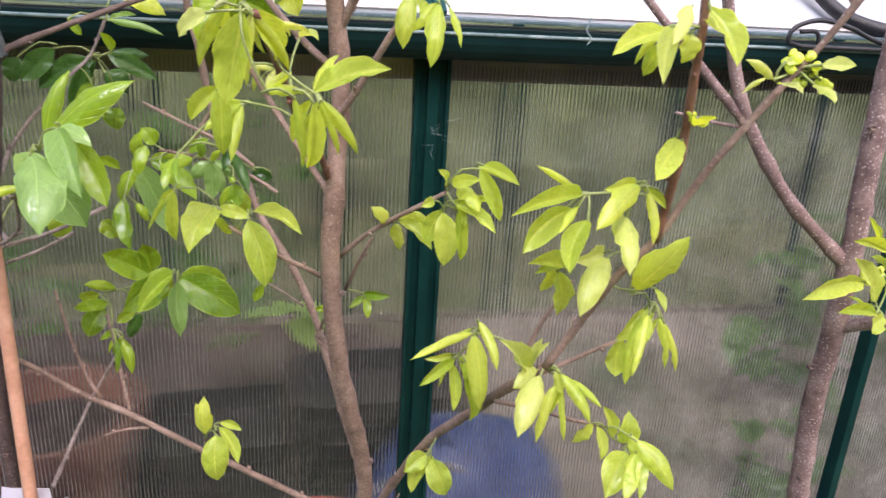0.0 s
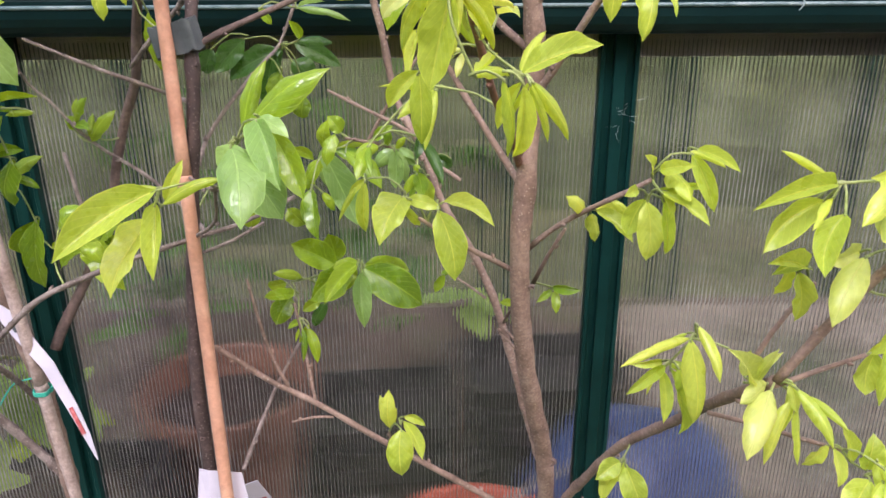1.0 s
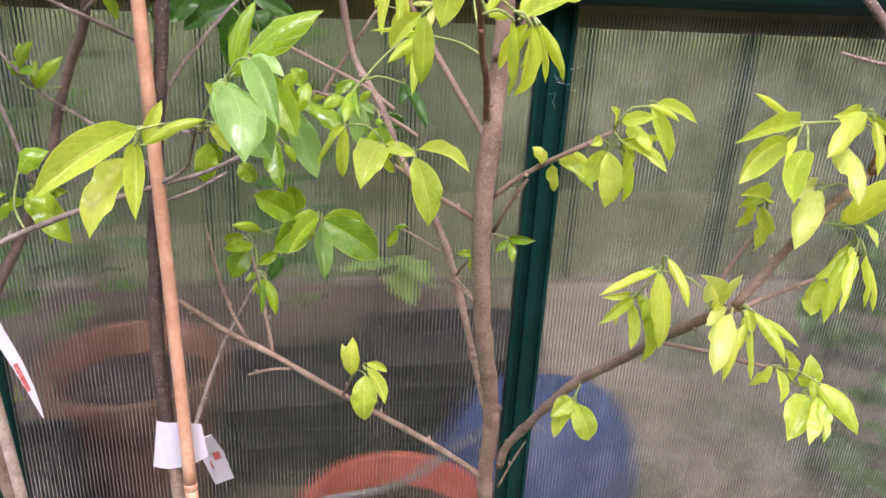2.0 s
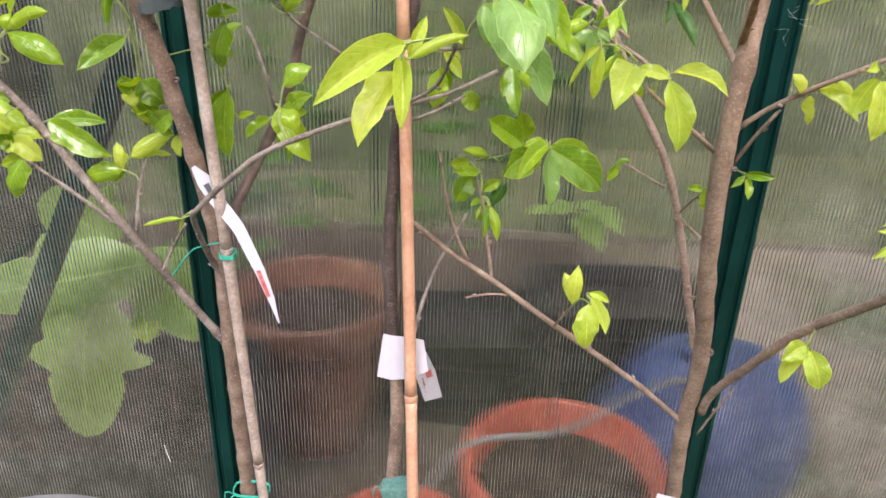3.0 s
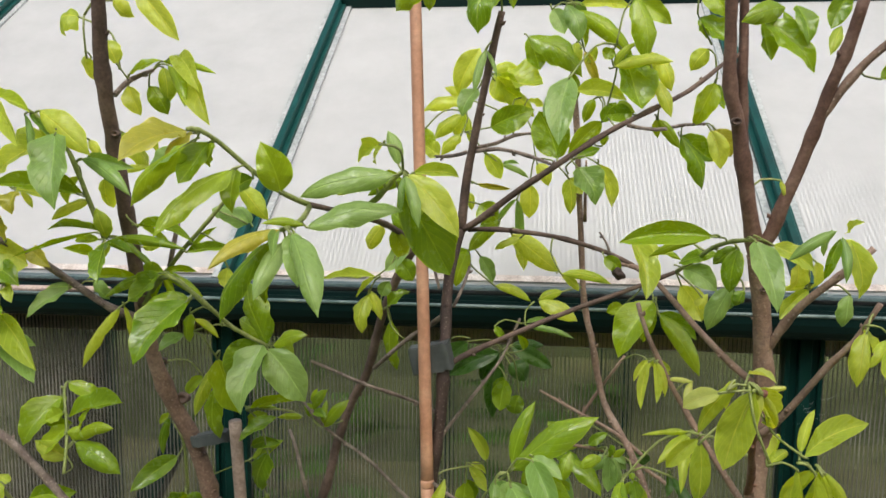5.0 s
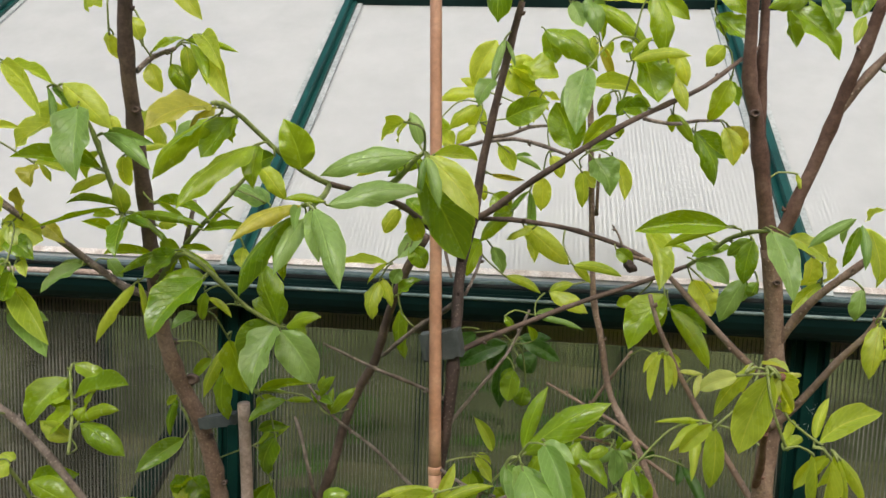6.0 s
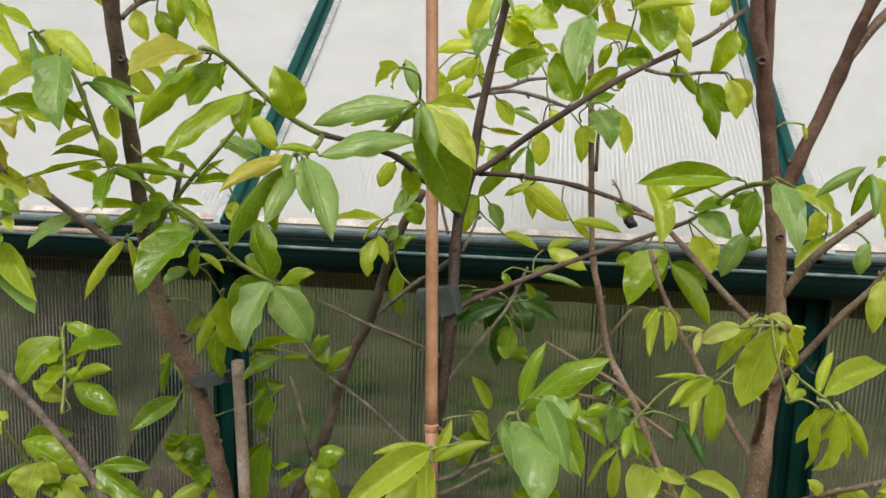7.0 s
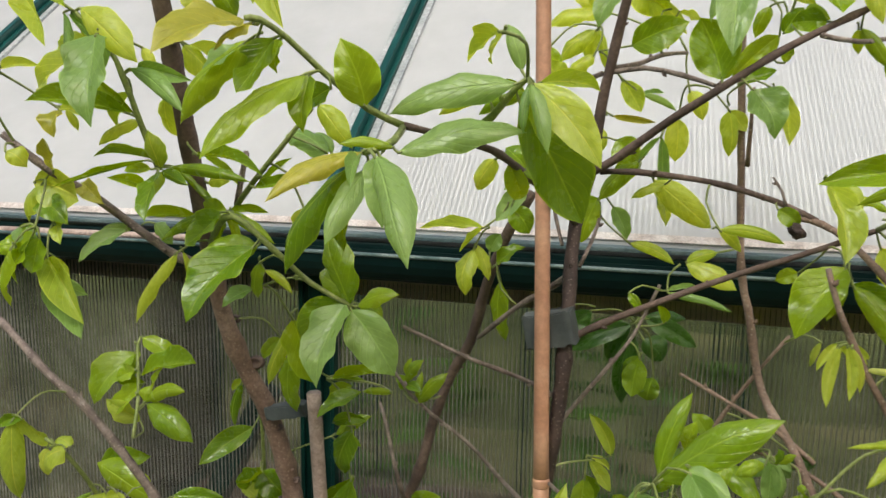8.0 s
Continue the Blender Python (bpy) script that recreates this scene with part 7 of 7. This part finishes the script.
bm = bmesh.new()
add_box(bm, (0.42, 0.07, 0.0041), (X1 - 0.03, 1.845, 0.012), 0.003)
tagged(part("path", bm, path_m, None, smooth=False), "pale trodden gravel path beside the pots", "path", kind="structure")


def seed_tray(at, w, d, h, turn, label):
    """A thin-walled rectangular tray with a turned-out rim."""
    ob = thing("seed_tray", at, label, "tray", "black trays stacked inside")
    b = bmesh.new()
    rings = [(w * 0.44, d * 0.44, 0.0), (w * 0.5, d * 0.5, h * 0.9), (w * 0.54, d * 0.54, h * 0.9), (w * 0.54, d * 0.54, h), (w * 0.49, d * 0.49, h), (w * 0.43, d * 0.43, 0.006)]
    loops = []
    for rx, ry, z in rings:
        pts = []
        for k in range(16):
            t = 2 * math.pi * (k + 0.5) / 16
            cx, sy = math.cos(t), math.sin(t)
            pts.append(b.verts.new((rx * min(1, abs(cx) * 1.35) * (1 if cx > 0 else -1), ry * min(1, abs(sy) * 1.35) * (1 if sy > 0 else -1), z)))
        loops.append(pts)
    for a, c in zip(loops, loops[1:]):
        for k in range(16):
            b.faces.new((a[k], a[(k + 1) % 16], c[(k + 1) % 16], c[k]))
    b.faces.new(list(reversed(loops[0])))
    b.faces.new(loops[-1])
    body = part("body", b, black_plastic, ob, smooth=False)
    body.matrix_basis = Matrix.Translation(at) @ Matrix.Rotation(turn, 4, "Z")
    return ob


trough = thing("planting_trough", (-1.0, 0.29, 0.004), "long black plastic trough with dark soil", "trough")
bm = bmesh.new()
for lo, hi in (((-1.30, 0.10, 0.004), (-0.705, 0.115, 0.385)), ((-1.30, 0.465, 0.004), (-0.705, 0.48, 0.385)), ((-1.30, 0.1151, 0.004), (-1.285, 0.4649, 0.385)), ((-0.72, 0.1151, 0.004), (-0.705, 0.4649, 0.385))):
    add_box(bm, lo, hi, 0.003)
part("body", bm, black_plastic, trough, smooth=False)
bm = bmesh.new()
bmesh.ops.create_grid(bm, x_segments=36, y_segments=16, size=0.5)
for v in bm.verts:
    v.co = Vector((-1.0025 + v.co.x * 0.565, 0.29 + v.co.y * 0.349, 0.335 + 0.02 * noise.noise(v.co * 9)))
part("soil", bm, soil, trough, "dark crumbly soil")

tr = random.Random(21)
for cx, cy, count in ((0.05, 0.92, 5), (-0.32, 0.85, 4)):
    for k in range(count):
        seed_tray((cx + tr.uniform(-0.02, 0.02), cy + tr.uniform(-0.02, 0.02), 0.006 + 0.062 * k), 0.40, 0.26, 0.06, tr.uniform(-0.12, 0.12), "black plastic seed tray in a stack")


def houseplant(at, stems, label, tone, size, seed, low=0.35, count=9):
    """A bushy plant: thin stems with broad leaves hanging out to all sides."""
    r = random.Random(seed)
    ob = thing("potted_plant", at, label, "plant", "plants inside the greenhouse")
    for dx, dy, top in stems:
        foot = Vector(at)
        tip = foot + Vector((dx, dy, top))
        mid = foot.lerp(tip, 0.5) + Vector((r.uniform(-0.03, 0.03), r.uniform(-0.03, 0.03), 0.03))
        part("stem", tube(smooth_line([tuple(foot), tuple(mid), tuple(tip)], [0.0026, 0.0022, 0.0015], 0.04), 6), bark_dark, ob)
        for k in range(count):
            p = foot.lerp(tip, low + (1 - low) * k / (count - 1))
            ang = r.uniform(0, 6.28)
            out = Vector((math.cos(ang), math.sin(ang), r.uniform(-0.7, 0.3))).normalized()
            ln = size * r.uniform(0.7, 1.2)
            up = Vector((0, 0, 1))
            up = (up - out * up.dot(out)).normalized()
            m = Matrix((out.cross(up) * ln * 0.62, out * ln, up * ln * 0.5)).transposed().to_4x4()
            m.translation = p
            lf = new("leaf", r.choice(LEAF[tone, 1][0]))
            lf.parent = ob
            lf.matrix_parent_inverse = ob.matrix_basis.inverted()
            lf.matrix_basis = m
    return ob


houseplant((-0.95, 1.25, 0.0), [(-0.15, 0.0, 0.8), (0.1, 0.1, 0.9), (0.2, -0.1, 0.7), (-0.3, 0.1, 0.6)], "tall leafy green plant in the far corner", "d", 0.15, 14)
houseplant((-0.35, 1.25, 0.0), [(-0.15, 0.0, 0.9), (0.1, 0.1, 1.0), (0.2, -0.1, 0.8)], "tall leafy green plant at the back of the greenhouse", "d", 0.14, 4)
houseplant((-0.135, 0.26, 0.26), [(-0.01, 0.0, 0.54)], "spindly green plant growing in the orange pot", "p", 0.085, 8, 0.93, 4)
houseplant((1.02, 0.62, 0.0), [(-0.08, 0.0, 0.24), (0.1, 0.06, 0.3), (0.0, -0.1, 0.2)], "low leafy dark green plant on the earth floor", "d", 0.12, 18, 0.3, 6)
houseplant((1.45, 1.15, 0.0), [(-0.15, 0.0, 0.5), (0.1, 0.1, 0.6), (0.2, -0.1, 0.4), (-0.25, -0.1, 0.35)], "bushy dark green plant on the earth floor", "d", 0.16, 19, 0.3, 8)
houseplant((1.75, 1.55, 0.012), [(-0.1, 0.0, 0.4), (0.15, 0.0, 0.45)], "bushy dark green plant by the back panels", "d", 0.16, 20, 0.3, 8)
def lobed_leaf(plant, base, tip, width, tone, seed):
    """A broad soft leaf with a lobe to each side and a blunt end lobe, a little cupped."""
    b, t = Vector(base), Vector(tip)
    axis = t - b
    size = axis.length
    axis.normalize()
    out = Vector((0.1, -1.0, 0.25))
    up = (out - axis * out.dot(axis)).normalized()
    side = axis.cross(up)
    rows, half = 40, 5
    verts, faces, uvs = [], [], []
    for i in range(rows):
        v = i / (rows - 1)
        w = 0.66 * max(0.0, math.sin(math.pi * min(1.0, v))) ** 0.42
        w += 0.36 * math.exp(-((v - 0.44) / 0.055) ** 4) + 0.20 * math.exp(-((v - 0.24) / 0.14) ** 2)
        w *= 1 - 0.12 * math.exp(-((v - 0.535) / 0.03) ** 2)
        for k in range(-half, half + 1):
            u = k / half
            lag = 0.06 * abs(u) * math.exp(-((v - 0.5) / 0.12) ** 2) * (1 if u > 0 else -0.2)
            lift = 0.10 * u * u + 0.025 * math.sin(9 * v + 3 * u + seed)
            verts.append(tuple(b + axis * size * (v + lag) + side * width * 0.5 * w * u + up * size * (0.12 * v * (1 - v) - 0.5 * lift * w)))
            uvs.append((0.5 + 0.5 * u, v))
    n = 2 * half + 1
    for i in range(rows - 1):
        for k in range(n - 1):
            a = i * n + k
            faces.append((a, a + 1, a + 1 + n, a + n))
    me = bpy.data.meshes.new("leaf")
    me.from_pydata(verts, [], faces)
    layer = me.uv_layers.new(name="UVMap")
    for loop in me.loops:
        layer.data[loop.index].uv = uvs[loop.vertex_index]
    for poly in me.polygons:
        poly.use_smooth = True
    me.materials.append(leaf_mats[tone])
    ob = new("leaf", me)
    ob.parent = plant
    ob.matrix_parent_inverse = plant.matrix_basis.inverted()
    hub = Vector((-0.80, 0.22, 0.34 + 0.3))
    part("stem", tube(smooth_line([tuple(b), tuple((b + hub) / 2 + Vector((0, 0.03, 0.02))), tuple(hub)], [0.0022, 0.003, 0.004], 0.02), 6), shoot_green, plant)
    return ob


fig = houseplant((-0.80, 0.22, 0.33), [(0.0, 0.0, 0.31)], "broad-leaved green plant pressed near the clear panel", "g", 0.10, 5, 0.85, 3)
lobed_leaf(fig, (-0.850, 0.130, 0.684), (-0.891, 0.115, 0.424), 0.176, "p", 1)
lobed_leaf(fig, (-0.756, 0.135, 0.728), (-1.028, 0.115, 0.665), 0.133, "p", 2)
lobed_leaf(fig, (-0.792, 0.185, 0.717), (-0.694, 0.165, 0.589), 0.159, "p", 3)
lobed_leaf(fig, (-0.819, 0.175, 0.733), (-0.904, 0.155, 0.817), 0.137, "p", 4)

# ---- cable, wire and gutter clutter ----
cable = thing("black_cable", (0.50, -0.05, 1.237), "black cable looped over the gutter edge", "cable")
part("cord", tube(smooth_line([(0.60, -0.045, 1.229), (0.495, -0.052, 1.236), (0.442, -0.055, 1.252), (0.405, -0.055, 1.258), (0.378, -0.055, 1.250), (0.372, -0.055, 1.238), (0.385, -0.056, 1.231), (0.46, -0.056, 1.2305), (0.60, -0.056, 1.230)], [0.0026] * 9, 0.008), 8), black_wire, cable)
part("hook", tube(smooth_line([(0.388, -0.05, 1.245), (0.405, -0.05, 1.246), (0.411, -0.05, 1.240), (0.411, -0.05, 1.232)], [0.0024] * 4, 0.004), 8), black_wire, cable)
stay = thing("window_stay", (0.458, 0.02, 1.28), "dark bent vent stay resting on the roof edge", "stay")
part("bar", tube(smooth_line([(0.43, 0.06, 1.325), (0.462, 0.02, 1.275), (0.505, 0.0, 1.252), (0.60, -0.02, 1.240), (0.70, -0.02, 1.2385)], [0.0085] * 5, 0.01), 10), black_wire, stay)
clip = thing("wire_clip", (0.15, -0.05, 1.232), "small bent wire clip on the gutter lip", "clip")
part("wire", tube(smooth_line([(0.147, -0.056, 1.222), (0.151, -0.057, 1.229), (0.146, -0.054, 1.236), (0.149, -0.052, 1.243), (0.151, -0.05, 1.249)], [0.0007] * 5, 0.002), 6), lip_m, clip)
for x0, x1, z, y in ((-1.15, -0.742, 1.2305, -0.036), (-1.20, -0.80, 1.2265, -0.028)):
    c = thing("bamboo_cane", (x0, y, z), "thin old bamboo cane lying in the gutter", "cane", "canes in the gutter")
    part("stick", tube(smooth_line([(x0, y, z - 0.006), ((x0 + x1) / 2, y, z - 0.003), (x1, y, z)], [0.004, 0.004, 0.0036], 0.05), 8), cane_old, c)
gall_ob = thing("dried_fruitlet", (-0.209, -0.192, 1.291), "shrivelled dark brown fruit remnant on a twig", "fruit remnant")
bm = bmesh.new()
bmesh.ops.create_icosphere(bm, subdivisions=3, radius=0.0046)
for v in bm.verts:
    k = 1 + 0.55 * noise.noise(v.co * 240) + 0.4 * noise.noise(v.co * 620)
    v.co = Vector((-0.211, -0.193, 1.286)) + v.co * k
part("husk", bm, bark_spotted, gall_ob)
webs = thing("cobweb", (0.004, -0.014, 1.118), "torn white cobweb threads on the green post", "cobweb")
wr = random.Random(11)
for k in range(12):
    a = Vector((wr.uniform(-0.004, 0.016), -0.0145, 1.118 + wr.uniform(-0.018, 0.016)))
    b2 = a + Vector((wr.uniform(-0.012, 0.018), -0.002, wr.uniform(-0.010, 0.010)))
    part("thread", tube([(a, 0.00008), ((a + b2) / 2 + Vector((0, -0.001, -0.001)), 0.00008), (b2, 0.00008)], 4), white_wire, webs)

straw = thing("straw", (-0.708, -0.002, 0.506), "tiny pale piece of straw stuck to the panel", "straw")
part("stem", tube(smooth_line([(-0.7099, -0.0012, 0.5174), (-0.7081, -0.0015, 0.5056), (-0.7052, -0.0012, 0.4887)], [0.0006, 0.0008, 0.0005], 0.003), 5), white_wire, straw)
